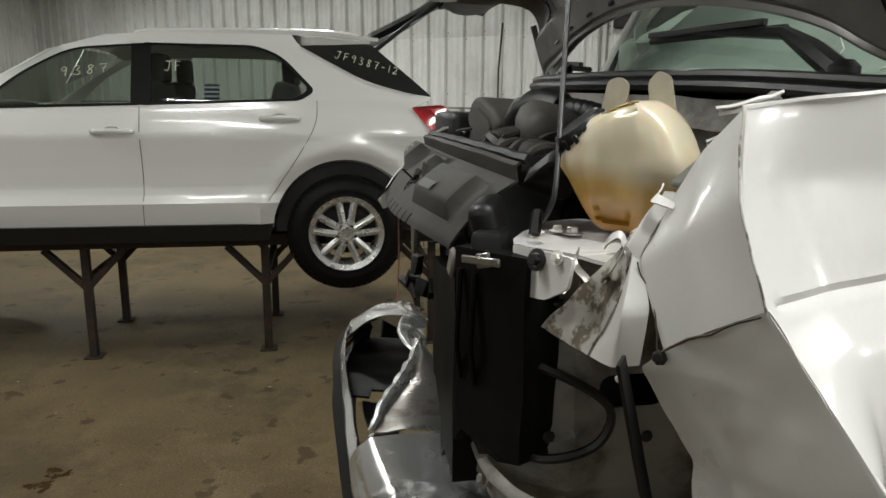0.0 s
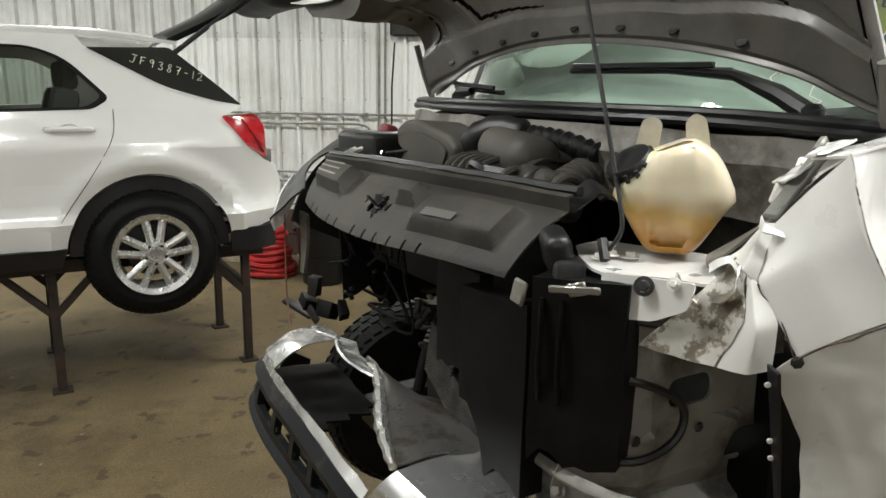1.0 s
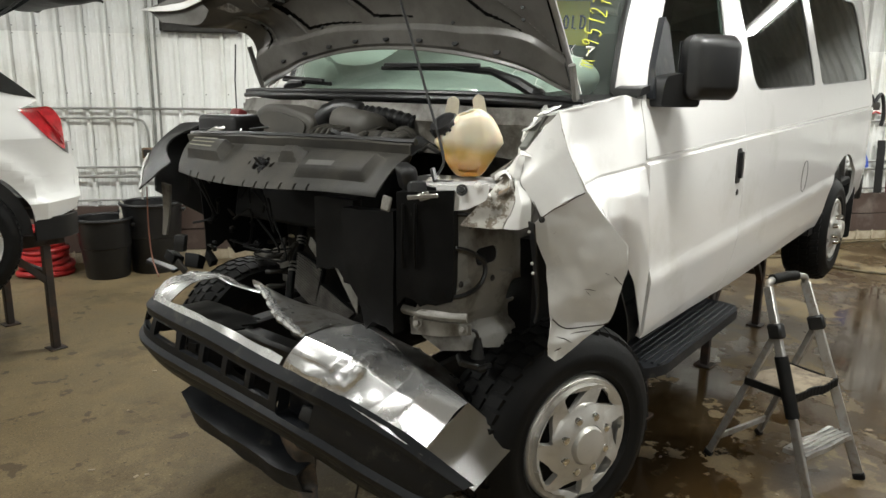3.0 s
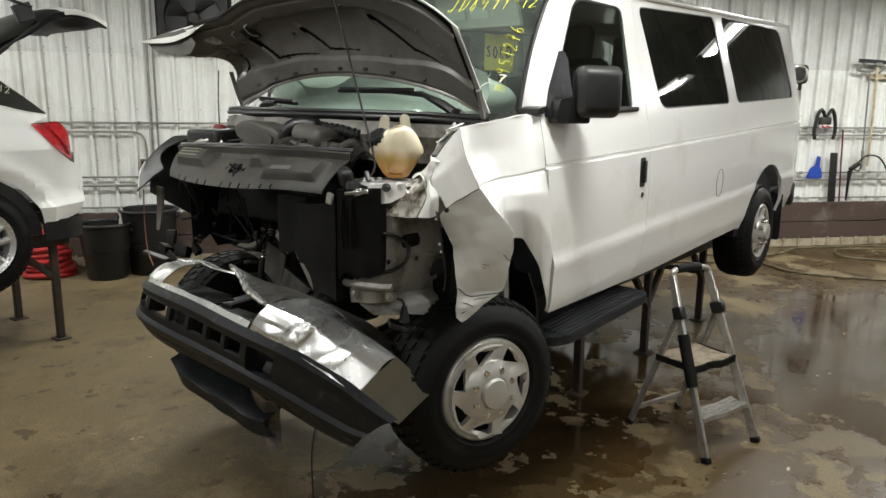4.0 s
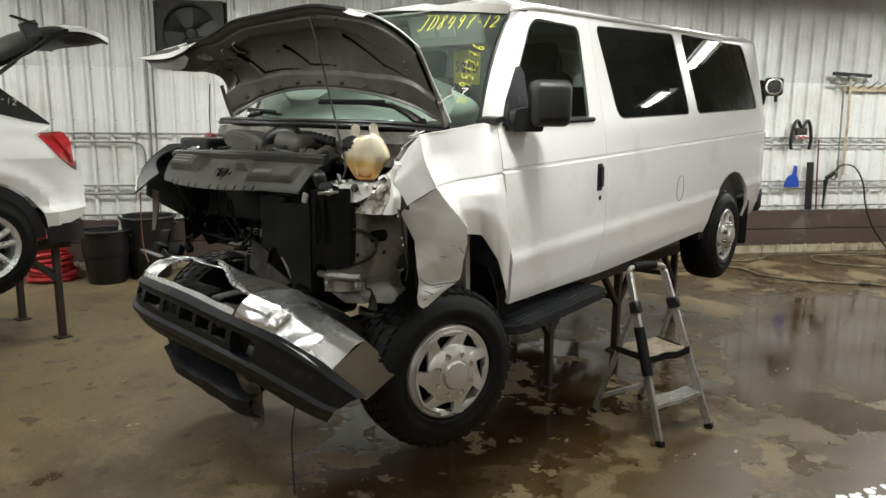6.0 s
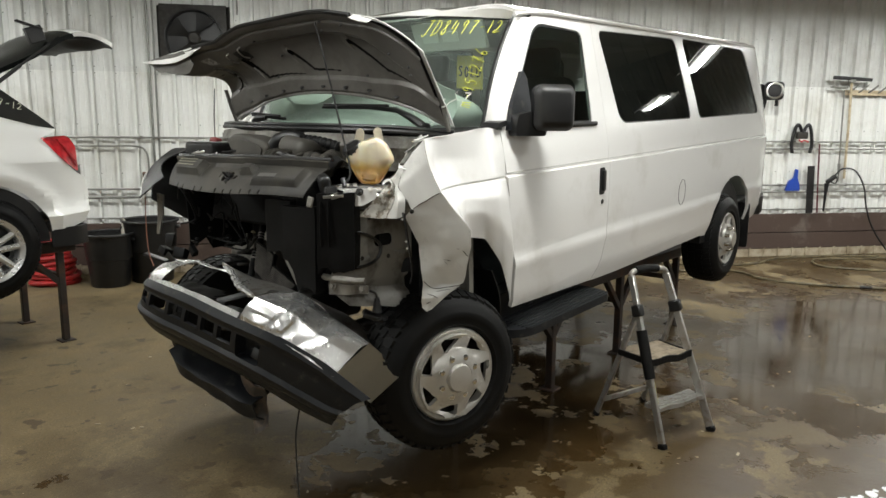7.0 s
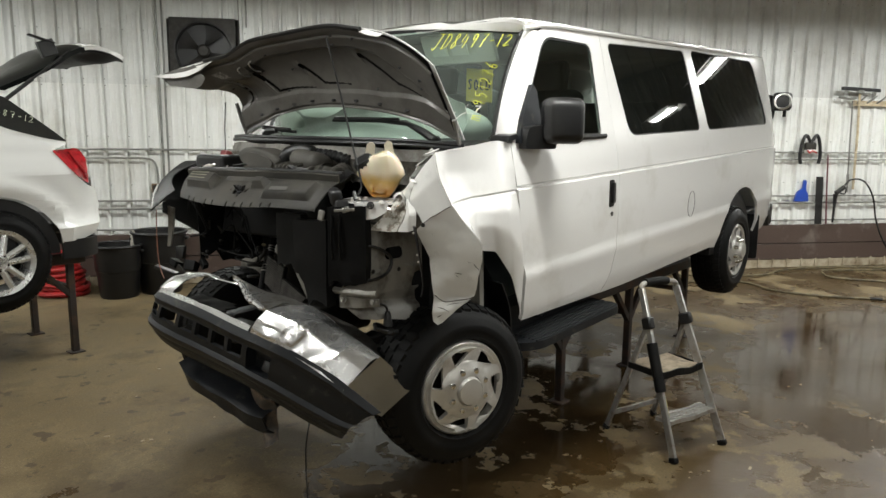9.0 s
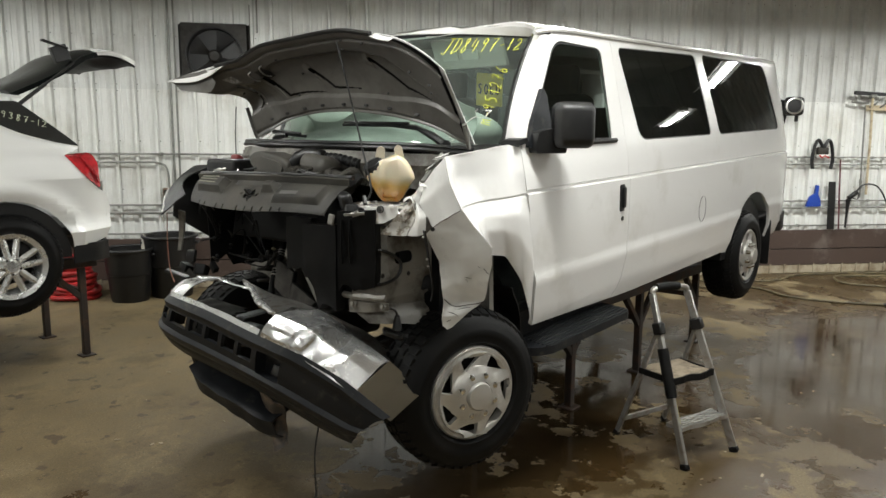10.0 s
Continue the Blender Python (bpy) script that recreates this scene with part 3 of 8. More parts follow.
def roof_pt(u, v):
    x = 0.62 + u * 3.84
    prof = ROOF_PROF + [(-a, b) for a, b in ROOF_PROF[-2::-1]]
    k = v * (len(prof) - 1)
    i = min(int(k), len(prof) - 2)
    y = prof[i][0] + (prof[i + 1][0] - prof[i][0]) * (k - i)
    z = prof[i][1] + (prof[i + 1][1] - prof[i][1]) * (k - i)
    f = abs(y) / 0.828
    front = 0.12 * (1 - f * f)  # the front edge bows forward
    drop = 0.0
    if u < 0.08:
        x -= front * (1 - u / 0.08)
        drop = 0.0
    if u < 0.30:
        drop = 0.084 * (1 - u / 0.30) ** 1.5 * (1 - f * f)
    if u > 0.93:
        k2 = (u - 0.93) / 0.07
        drop = 0.10 * k2 * k2
        y *= 1 - 0.13 * k2 * k2
    return vb(x, -y, z - drop)


bm = bmesh.new()
grid(bm, roof_pt, 60, 12)
thick(bm, 0.02)
part("roof", bm, M_VANPAINT, van, "", 30)
for sgn in (-1, 1):
    bm = bmesh.new()
    tube(bm, [vb(x, sgn * (0.838 - 0.9 * max(0, x - 4.2) ** 2), 2.238 + (0.0 if x > 0.8 else -0.15 * (0.8 - x))) for x in [0.6 + 0.15 * i for i in range(25)]], 0.011, 6)
    part("gutter", bm, M_VANPAINT, van)

# back of the body, floor, firewall
bm = bmesh.new()
for x, w in ((4.44, 0.80),):
    mapped_pts = [(-0.82, 0.84), (0.82, 0.84), (0.80, 1.7), (0.72, 2.24), (0.5, 2.30), (-0.5, 2.30), (-0.72, 2.24), (-0.80, 1.7)]
    prism(bm, mapped_pts, lambda a, b: vb(4.44 - max(0, b - 1.6) * 0.11, a, b), lambda a, b: vb(4.40 - max(0, b - 1.6) * 0.11, a, b))
part("rear_wall", bm, M_VANPAINT, van)
bm = bmesh.new()
box(bm, None, (4.0, 1.72, 0.06), Matrix.Translation(vb(2.4, 0, 0.93)) @ pose(0, 0, 0, 0, -2.2, 0), 0.01)
part("floor_pan", bm, M_BLACK, van)
for sgn in (-1, 1):
    bm = bmesh.new()
    beam(bm, vb(-0.25, sgn * 0.43, 0.74), vb(4.4, sgn * 0.43, 0.74), 0.08, 0.17, 0.01)
    part("frame_rail", bm, M_BLACK, van, "black chassis rail")
for x in (0.75, 1.7, 2.6, 4.1):
    bm = bmesh.new()
    beam(bm, vb(x, -0.85, 0.84), vb(x, 0.85, 0.84), 0.07, 0.10, 0.008)
    part("cross_member", bm, M_BLACK, van)
bm = bmesh.new()
tube(bm, [vb(1.3, 0.18, 0.68), vb(2.4, 0.15, 0.62), vb(3.5, 0.0, 0.72)], 0.05, 10)
part("drive_shaft", bm, M_CAST, van)
bm = bmesh.new()
tube(bm, [(3.49, -0.80, 0.853), (3.49, -0.2, 0.853), (3.49, 0.2, 0.853), (3.49, 0.80, 0.853)], 0.06, 10)
lathe(bm, [(0.0, -0.15), (0.09, -0.13), (0.15, 0), (0.09, 0.13), (0.0, 0.15)], Matrix.Translation((3.49, 0.0, 0.853)) @ pose(0, 0, 0, 0, 90, 0), 16)
part("rear_axle", bm, M_CAST, van)
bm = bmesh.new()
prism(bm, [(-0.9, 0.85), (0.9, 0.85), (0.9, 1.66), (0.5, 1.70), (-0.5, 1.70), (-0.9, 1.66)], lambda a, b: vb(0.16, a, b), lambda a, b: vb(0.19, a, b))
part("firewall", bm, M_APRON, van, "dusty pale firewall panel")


# windscreen
def screen_pt(u, v, off=0.0):
    """u from the driver's side across, v from the foot to the head."""
    y = -0.83 + 1.66 * u
    f = (y / 0.83) ** 2
    yb = y * (1.0 - 0.050 * v)
    xb, xt = 0.085 + 0.265 * f, 0.47 + 0.15 * f
    zb, zt = 1.700 + 0.02 * f, 2.262 - 0.035 * f
    x = xb + (xt - xb) * v - 0.035 * math.sin(math.pi * v) - off
    return Vector((x, yb, zb + (zt - zb) * v))


bm = bmesh.new()
grid(bm, lambda u, v: screen_pt(u, v), 28, 12)
screen = part("windscreen", bm, M_SCREEN, van, "cracked greenish windscreen with yellow marker writing")
bm = bmesh.new()
tube(bm, [screen_pt(0.0, v / 10, 0.0) for v in range(11)] + [screen_pt(u / 20, 1.0) for u in range(21)] + [screen_pt(1.0, 1 - v / 10) for v in range(11)], 0.013, 6)
part("windscreen_seal", bm, M_BLACK, van)
for sgn in (-1, 1):
    bm = bmesh.new()

    def pillar(u, v, sgn=sgn):
        a = screen_pt(0.0, v)
        inner = Vector((a.x - 0.004, -a.y * -1, a.z))
        zz = a.z - TILT_UP * a.x
        outer_x = 0.375 + (0.71 - 0.375) * v
        outer = vb(outer_x, -half_width(1.0, 1.72 + (2.205 - 1.72) * v), 1.72 + (2.205 - 1.72) * v)
        p = inner.lerp(outer, u)
        p.x -= 0.018 * math.sin(math.pi * u)
        p.y -= 0.018 * math.sin(math.pi * u)
        return Vector((p.x, -sgn * p.y, p.z)) if sgn > 0 else p
    grid(bm, pillar, 6, 14)
    thick(bm, 0.02)
    part("windscreen_pillar", bm, M_VANPAINT, van)
bm = bmesh.new()


def header(u, v):
    a = screen_pt(u, 1.0)
    b = roof_pt(0.004, u)
    return a.lerp(b, v) + Vector((-0.004, 0, 0.004 * math.sin(math.pi * v)))


grid(bm, header, 24, 4)
thick(bm, 0.015)
part("windscreen_header", bm, M_VANPAINT, van)

# inside: dash, seats, headliner
bm = bmesh.new()
grid(bm, lambda u, v: Vector((0.10 + 0.33 * (2 * u - 1) ** 2 + 0.40 * v, -0.80 + 1.6 * u, 1.69 - 0.05 * v * v + 0.02 * math.sin(u * 9))), 20, 8)
thick(bm, 0.04)
part("dashboard", bm, M_BLACK, van)
bm = bmesh.new()
tube(bm, [Vector((0.66, -0.42, 1.62)) + Vector((0.09 * math.sin(a) * 0.5, 0.19 * math.cos(a), 0.17 * math.sin(a))) for a in [2 * math.pi * i / 24 for i in range(25)]], 0.014, 8)
tube(bm, [(0.66, -0.60, 1.62), (0.62, -0.42, 1.60), (0.66, -0.24, 1.62)], 0.02, 8)
part("steering_wheel", bm, M_BLACK, van)
for y in (-0.42, 0.42):
    bm = bmesh.new()
    box(bm, None, (0.50, 0.50, 0.14), Matrix.Translation((1.12, y, 1.33)), 0.04, 3)
    box(bm, None, (0.14, 0.48, 0.70), Matrix.Translation((1.38, y, 1.66)) @ pose(0, 0, 0, 0, 12, 0), 0.05, 3)
    box(bm, None, (0.09, 0.26, 0.20), Matrix.Translation((1.46, y, 2.08)) @ pose(0, 0, 0, 0, 10, 0), 0.035, 3)
    part("seat", bm, M_SEAT, van)
for xr in (2.2, 3.05):
    bm = bmesh.new()
    box(bm, None, (0.45, 1.4, 0.14), Matrix.Translation((xr, 0, 1.35)), 0.04, 2)
    box(bm, None, (0.14, 1.4, 0.6), Matrix.Translation((xr + 0.26, 0, 1.68)) @ pose(0, 0, 0, 0, 12, 0), 0.05, 2)
    part("bench_seat", bm, M_SEAT, van)
bm = bmesh.new()
grid(bm, lambda u, v: vb(0.75 + 3.6 * u, -0.74 + 1.48 * v, 2.25 + 0.06 * math.sin(math.pi * v)), 8, 8)
part("headliner", bm, M_HEADLINER, van)
for p, s, rx in (((0.60, -0.42, 2.17), (0.02, 0.46, 0.16), 25), ((0.60, 0.42, 2.17), (0.02, 0.46, 0.16), 25)):
    bm = bmesh.new()
    box(bm, None, s, Matrix.Translation(p) @ pose(0, 0, 0, 0, -rx, 0), 0.008)
    part("sun_visor", bm, M_HEADLINER, van)


# wheels
def wheel(parent, hub, turn, R, width, rim_r, kind, far=False):
    """A wheel under parent; the outer face looks along -y, turned by turn degrees about z."""
    m = Matrix.Translation(hub) @ pose(0, 0, 0, 0, 0, turn) @ pose(0, 0, 0, 90, 0, 0)  # local z points out of the face
    bm = bmesh.new()
    prof = [(rim_r - 0.005, -0.02), (rim_r + 0.010, 0.008), (rim_r + 0.018, 0.013), (rim_r + 0.022, 0.011), (rim_r + 0.045, 0.020), (R - 0.075, 0.021), (R - 0.070, 0.018), (R - 0.048, 0.010), (R - 0.026, -0.008), (R - 0.010, -0.028)]
    prof += [(R - 0.002, -0.05), (R, -0.08), (R, -width + 0.08), (R - 0.004, -width + 0.04), (R - 0.03, -width), (rim_r, -width + 0.01), (rim_r - 0.005, -0.02)]
    prof = [(r, z - 0.0) for r, z in prof]
    lathe(bm, prof, m, 72)
    bmesh.ops.recalc_face_normals(bm, faces=bm.faces[:])
    tyre = part("tyre", bm, M_RUBBER, parent, "", 50)
    # tread blocks
    bm = bmesh.new()
    n = 46 if kind == "cover" else 60
    for k in range(n):
        a = 2 * math.pi * k / n
        for j, (z0, z1, sh) in enumerate(((-0.012, -0.060, 0), (-0.068, -0.115, 0.5), (-0.122, -0.170, 0), (-0.178, -width + 0.012, 0.5))):
            ac = a + sh * 2 * math.pi / n
            r0 = R - 0.006
            if kind != "cover" and j in (1, 2):
                r0 = R - 0.004
            da = 2 * math.pi / n * 0.36
            q = []
            for aa, zz in ((ac - da, z0), (ac + da, z0 - 0.006), (ac + da * 1.2, z1), (ac - da * 0.8, z1 + 0.006)):
                rr = r0 - (0.016 if abs(zz - z0) < 0.01 and j == 0 else 0) - (0.016 if j == 3 and abs(zz - z1) < 0.01 else 0)
                q.append((aa, zz, rr))
            lo = [bm.verts.new(m @ Vector((rr * math.cos(aa), rr * math.sin(aa), zz))) for aa, zz, rr in q]
            hi = [bm.verts.new(m @ Vector(((rr + 0.013) * math.cos(aa), (rr + 0.013) * math.sin(aa), zz))) for aa, zz, rr in q]
            bm.faces.new(hi)
            for i in range(4):
                bm.faces.new((lo[i], lo[(i + 1) % 4], hi[(i + 1) % 4], hi[i]))
    bmesh.ops.recalc_face_normals(bm, faces=bm.faces[:])
    tagged(part("tread", bm, M_RUBBER, tyre), kind="stuff")
    return m


def cover_wheel(parent, hub, turn, R=0.350, rr=0.205):
    m = wheel(parent, hub, turn, R, 0.24, rr, "cover")
    # dark drum behind
    bm = bmesh.new()
    lathe(bm, [(0.0, -0.06), (rr * 0.95, -0.06), (rr, -0.03)], m, 40)
    rim = part("steel_rim", bm, M_CAST, parent)
    # cover: outer ring, eight slanted spokes, raised hub
    bm = bmesh.new()
    n7 = 7
    disc = [(rr * 0.90 * math.cos(2 * math.pi * i / 56), rr * 0.90 * math.sin(2 * math.pi * i / 56)) for i in range(56)]
    wins = []
    for k in range(n7):
        a = 2 * math.pi * k / n7
        pol = [(rr * r * math.cos(a + d), rr * r * math.sin(a + d)) for r, d in ((0.835, -0.40), (0.855, -0.20), (0.86, 0.02), (0.845, 0.25), (0.585, 0.27))]
        wins.append([tuple(p) for p in rounded(pol, [rr * 0.03, 0, 0, rr * 0.05, rr * 0.04], 2)])
    core = [(rr * 0.30 * math.cos(2 * math.pi * i / 30), rr * 0.30 * math.sin(2 * math.pi * i / 30)) for i in range(30)]
    bm = sheet(disc, wins + [core], span(-rr, rr, rr / 7), span(-rr, rr, rr / 7))

    def dish(x, y):
        r = math.hypot(x, y) / rr
        a = math.atan2(y, x)
        z = float(np.interp(r, [0.25, 0.36, 0.50, 0.58, 0.85, 0.90], [0.030, 0.028, 0.016, 0.004, 0.000, 0.003]))
        return m @ Vector((x, y, z + 0.004 * math.sin(7 * a) * (1 if 0.55 < r < 0.86 else 0)))
    mapped(bm, dish)
    thick(bm, 0.020)
    lathe(bm, [(rr * 0.86, -0.02), (rr * 0.885, 0.004), (rr * 0.91, 0.007), (rr * 0.965, 0.010), (rr * 1.0, 0.003), (rr * 1.01, -0.012), (rr * 0.97, -0.02)], m, 64)
    cover = part("wheel_cover", bm, M_SILVER, parent, "silver wheel cover with slanted spokes")
    bm = bmesh.new()
    lathe(bm, [(rr * 0.31, 0.02), (rr * 0.30, 0.05), (rr * 0.27, 0.062), (rr * 0.1, 0.066), (0.0, 0.066)], m, 32)
    part("centre_cap", bm, M_SILVER, cover)
    for k in range(8):
        a = 2 * math.pi * (k + 0.5) / 8
        bm = bmesh.new()
        lathe(bm, [(0.020, 0.016), (0.0165, 0.020), (0.0155, 0.036), (0.012, 0.044), (0.0, 0.048)], m @ Matrix.Translation((rr * 0.43 * math.cos(a), rr * 0.43 * math.sin(a), 0.004)), 10)
        part("lug_nut", bm, M_BRIGHTCHROME, cover)
    return m


for name, hub, turn in (("front_wheel", (0.0, -0.95, 0.672), -18), ("rear_wheel", (3.498, -0.95, 0.853), 0)):
    bm = bmesh.new()
    box(bm, None, (0.12, 0.12, 0.12), Matrix.Translation(Vector(hub) + Vector((0, 0.2, 0))), 0.03, 2)
    knuckle = part(name, bm, M_CAST, van, "black-tyred wheel with a silver seven-spoke cover")
    cover_wheel(knuckle, hub, turn)
for name, hub, turn in (("front_wheel", (0.12, 0.95, 0.598), 172), ("rear_wheel", (3.498, 0.95, 0.853), 180)):
    bm = bmesh.new()
    box(bm, None, (0.12, 0.12, 0.12), Matrix.Translation(Vector(hub) - Vector((0, 0.2, 0))), 0.03, 2)
    knuckle = part(name, bm, M_CAST, van, "black-tyred wheel with a silver seven-spoke cover")
    cover_wheel(knuckle, hub, turn)

# ---------- the white car on the rack ----------
EY = 2.735
car = thing("car", "white compact crossover car with its tailgate open, raised on steel stands", "car", (-1.2, 3.6, 0))


def car_y(x, z):
    """Side of the car: bulges at the middle, leans in above the belt line."""
    y = EY + float(np.interp(z, [0.80, 0.90, 0.97, 1.035, 1.085, 1.13, 1.25, 1.36, 1.43, 1.455, 1.52, 1.58, 1.64, 1.95, 2.03], [0.07, 0.034, 0.010, -0.010, 0.016, 0.024, 0.014, -0.002, -0.014, -0.010, 0.010, 0.034, 0.05, 0.17, 0.23]))
    if x > -0.15:
        y += 1.15 * (x + 0.15) ** 2
    d = math.hypot(x + 0.525, (z - 0.83))
    if 0.44 < d < 0.62 and z > 0.83:
        y -= 0.030 * math.sin(math.pi * (d - 0.44) / 0.18) ** 2
    return y


CARCH = arc2(-0.525, 0.845, 0.445, 176, 6, 22)
LOWER = [(-4.05, 0.92), (-3.83, 0.92)] + arc2(-3.38, 0.845, 0.445, 172, 8, 18) + [(-2.9, 0.90), (-1.0, 0.90)] + CARCH + [(-0.08, 0.93), (0.10, 0.935), (0.215, 0.96), (0.275, 1.05), (0.29, 1.18), (0.24, 1.30), (0.15, 1.34), (0.03, 1.43), (-0.11, 1.60), (0.02, 1.655), (-0.37, 1.745), (-0.79, 1.975),
         (-0.83, 2.03), (-1.6, 2.035), (-1.9, 2.01), (-2.2, 1.92), (-2.6, 1.68), (-2.75, 1.58), (-3.5, 1.50), (-4.0, 1.30)]
CW1 = rounded([(-2.57, 1.59), (-1.70, 1.615), (-1.70, 1.955), (-2.08, 1.925), (-2.33, 1.79)], [0.02, 0.02, 0.02, 0.1, 0.1], 4)
CW2 = rounded([(-1.665, 1.615), (-0.80, 1.645), (-0.71, 1.70), (-0.90, 1.90), (-1.05, 1.955), (-1.665, 1.96)], [0.02, 0.03, 0.04, 0.08, 0.06, 0.02], 4)
CZ = [0.9, 0.97, 1.01, 1.035, 1.06, 1.085, 1.13, 1.19, 1.25, 1.31, 1.36, 1.40, 1.43, 1.455, 1.49, 1.52, 1.55, 1.58, 1.61, 1.64, 1.7, 1.8, 1.9, 1.95, 2.0]
bm = sheet(LOWER, [CW1, CW2], span(-2.9, 0.28, 0.06), CZ)
mapped(bm, lambda x, z: Vector((x, car_y(x, z), z)))
thick(bm, 0.02)
part("body_side", bm, M_EQPAINT, car, "", 30)
bm = sheet(LOWER, [CW1, CW2], span(-2.9, 0.28, 0.2), CZ[::3])
mapped(bm, lambda x, z: Vector((x, 2 * 3.655 - car_y(x, z), z)))
thick(bm, 0.02)
part("body_side", bm, M_EQPAINT, car, "", 30)
for poly in (CW1, CW2):
    for far in (False, True):
        c = Vector((sum(p[0] for p in poly) / len(poly), sum(p[1] for p in poly) / len(poly)))
        f = (lambda x, z: Vector((x, 2 * 3.655 - car_y(x, z) - 0.01, z))) if far else (lambda x, z: Vector((x, car_y(x, z) + 0.01, z)))
        bm = sheet([tuple(c + (Vector(p[:2]) - c) * 1.03) for p in poly], [], [], CZ)
        mapped(bm, f)
        part("window_pane", bm, M_EQGLASS, car)
    bm = sheet([tuple(c + (Vector(p[:2]) - c) * 1.045) for p in poly], [[tuple(c + (Vector(p[:2]) - c) * 0.955) for p in poly]], [], CZ)
    mapped(bm, lambda x, z: Vector((x, car_y(x, z) - 0.003, z)))
    part("window_trim", bm, M_RUBBER, car)
bm = sheet([(-1.745, 1.61), (-1.635, 1.61), (-1.635, 1.965), (-1.745, 1.96)], [], [], CZ)
mapped(bm, lambda x, z: Vector((x, car_y(x, z) - 0.006, z)))
part("door_pillar", bm, M_RUBBER, car)
# rear quarter glass, dark, set flush
QG = rounded([(-0.785, 1.965), (-0.355, 1.982), (0.02, 1.665), (-0.12, 1.685), (-0.39, 1.755)], [0.01, 0.02, 0.02, 0.05, 0.1], 4)
bm = sheet(QG, [], span(-0.78, 0.02, 0.1), CZ)
mapped(bm, lambda x, z: Vector((x, car_y(x, z) - 0.006, z)))
part("quarter_glass", bm, surf("black_quarter_glass", (0.012, 0.013, 0.013), 0.06, 0, None, 0.6, 0.1, 3, 0.1, 0.02, 0, 60, 0.002, 1.0), car, "black rear quarter glass with pale marker writing")
bm = bmesh.new()
grid(bm, lambda u, v: Vector((-2.15 + 1.85 * u, 2.965 + 1.38 * v, float(np.interp(u, [0, 0.15, 0.4, 0.8, 1], [1.93, 2.01, 2.045, 2.05, 2.02])) + 0.05 * math.sin(math.pi * v))), 16, 12)
thick(bm, 0.02)
part("roof", bm, M_EQPAINT, car)
bm = bmesh.new()
tube(bm, curve([(-1.75, 3.03, 2.03), (-1.55, 3.03, 2.05), (-0.7, 3.03, 2.056), (-0.42, 3.03, 2.035)], 5), 0.014, 8)
part("roof_rail", bm, M_EQPAINT, car)
bm = bmesh.new()
grid(bm, lambda u, v: Vector((-2.75 + 0.62 * v, 2.83 + 1.65 * u, 1.58 + 0.36 * v)), 8, 6)
part("windscreen", bm, M_EQGLASS, car)
bm = bmesh.new()
grid(bm, lambda u, v: Vector((-4.05 + 1.32 * v, 2.80 + 1.7 * u, 1.3 + 0.28 * v + 0.05 * math.sin(math.pi * u))), 8, 6)
thick(bm, 0.02)
part("bonnet", bm, M_EQPAINT, car)
# black sill and lower rear bumper
bm = bmesh.new()
prism(bm, [(-2.95, 0.80), (-1.0, 0.795), (-0.965, 0.90), (-2.95, 0.905)], lambda a, b: Vector((a, EY + 0.0 + (0.9 - b) * 0.3, b)), lambda a, b: Vector((a, EY + 0.25, b)))
part("sill", bm, M_BLACK, car)
bm = bmesh.new()
grid(bm, lambda u, v: Vector(((-0.09 + 0.30 * min(1, u * 4)) if u < 0.25 else 0.21 + 0.03 * math.sin(math.pi * (u - 0.25) / 0.5), EY + 0.03 + (0.28 * (max(0, u * 4 - 0.4) ** 2) if u < 0.25 else 0.10 + (u - 0.25) * 2.1), 0.94 - 0.14 * v + (0.0 if u > 0.25 else 0.0))), 24, 4)
thick(bm, 0.02)
part("lower_bumper", bm, M_BLACK, car)
bm = bmesh.new()
grid(bm, lambda u, v: Vector((0.24 + 0.05 * math.sin(math.pi * u), 2.93 + 1.45 * u, 0.94 + 0.45 * v - 0.0)), 16, 5)
thick(bm, 0.02)
part("rear_bumper", bm, M_EQPAINT, car)
bm = bmesh.new()
box(bm, None, (2.6, 1.45, 0.1), Matrix.Translation((-1.6, 3.655, 0.88)), 0.02)
box(bm, None, (0.9, 1.1, 0.1), Matrix.Translation((-0.25, 3.655, 1.0)), 0.02)
part("underbody", bm, M_BLACK, car)
bm = bmesh.new()
prism(bm, arc2(-0.525, 0.845, 0.43, 0, 180, 18), lambda a, b: Vector((a, EY + 0.06, b)), lambda a, b: Vector((a, EY + 0.42, b)))
part("wheel_well", bm, M_BLACK, car)
# seats
for x in (-1.75, -0.95):
    for y in (3.25, 4.05):
        bm = bmesh.new()
        box(bm, None, (0.14, 0.48, 0.62), Matrix.Translation((x, y, 1.45)) @ pose(0, 0, 0, 0, 14, 0), 0.05, 2)
        box(bm, None, (0.09, 0.25, 0.18), Matrix.Translation((x + 0.09, y, 1.83)), 0.03, 2)
        box(bm, None, (0.48, 0.48, 0.16), Matrix.Translation((x - 0.28, y, 1.17)), 0.05, 2)
        part("seat", bm, M_SEAT, car)
# tail lamp
TL = rounded([(-0.118, 1.605), (0.10, 1.62), (0.155, 1.55), (0.16, 1.345), (0.025, 1.432)], [0.02, 0.04, 0.03, 0.02, 0.04], 4)
bm = bmesh.new()
prism(bm, TL, lambda a, b: Vector((a, car_y(a, b) - 0.012, b)), lambda a, b: Vector((a, car_y(a, b) + 0.03, b)))
lamp = part("tail_lamp", bm, M_TAIL, car, "red tail lamp lens")
for k in range(3):
    bm = bmesh.new()
    tube(bm, [Vector((x, car_y(x, z) - 0.014, z)) for x, z in ((0.0 + 0.04 * k, 1.59 - 0.05 * k), (0.12 + 0.01 * k, 1.47 - 0.04 * k))], 0.006, 6)
    part("lamp_rib", bm, M_TAIL, lamp)


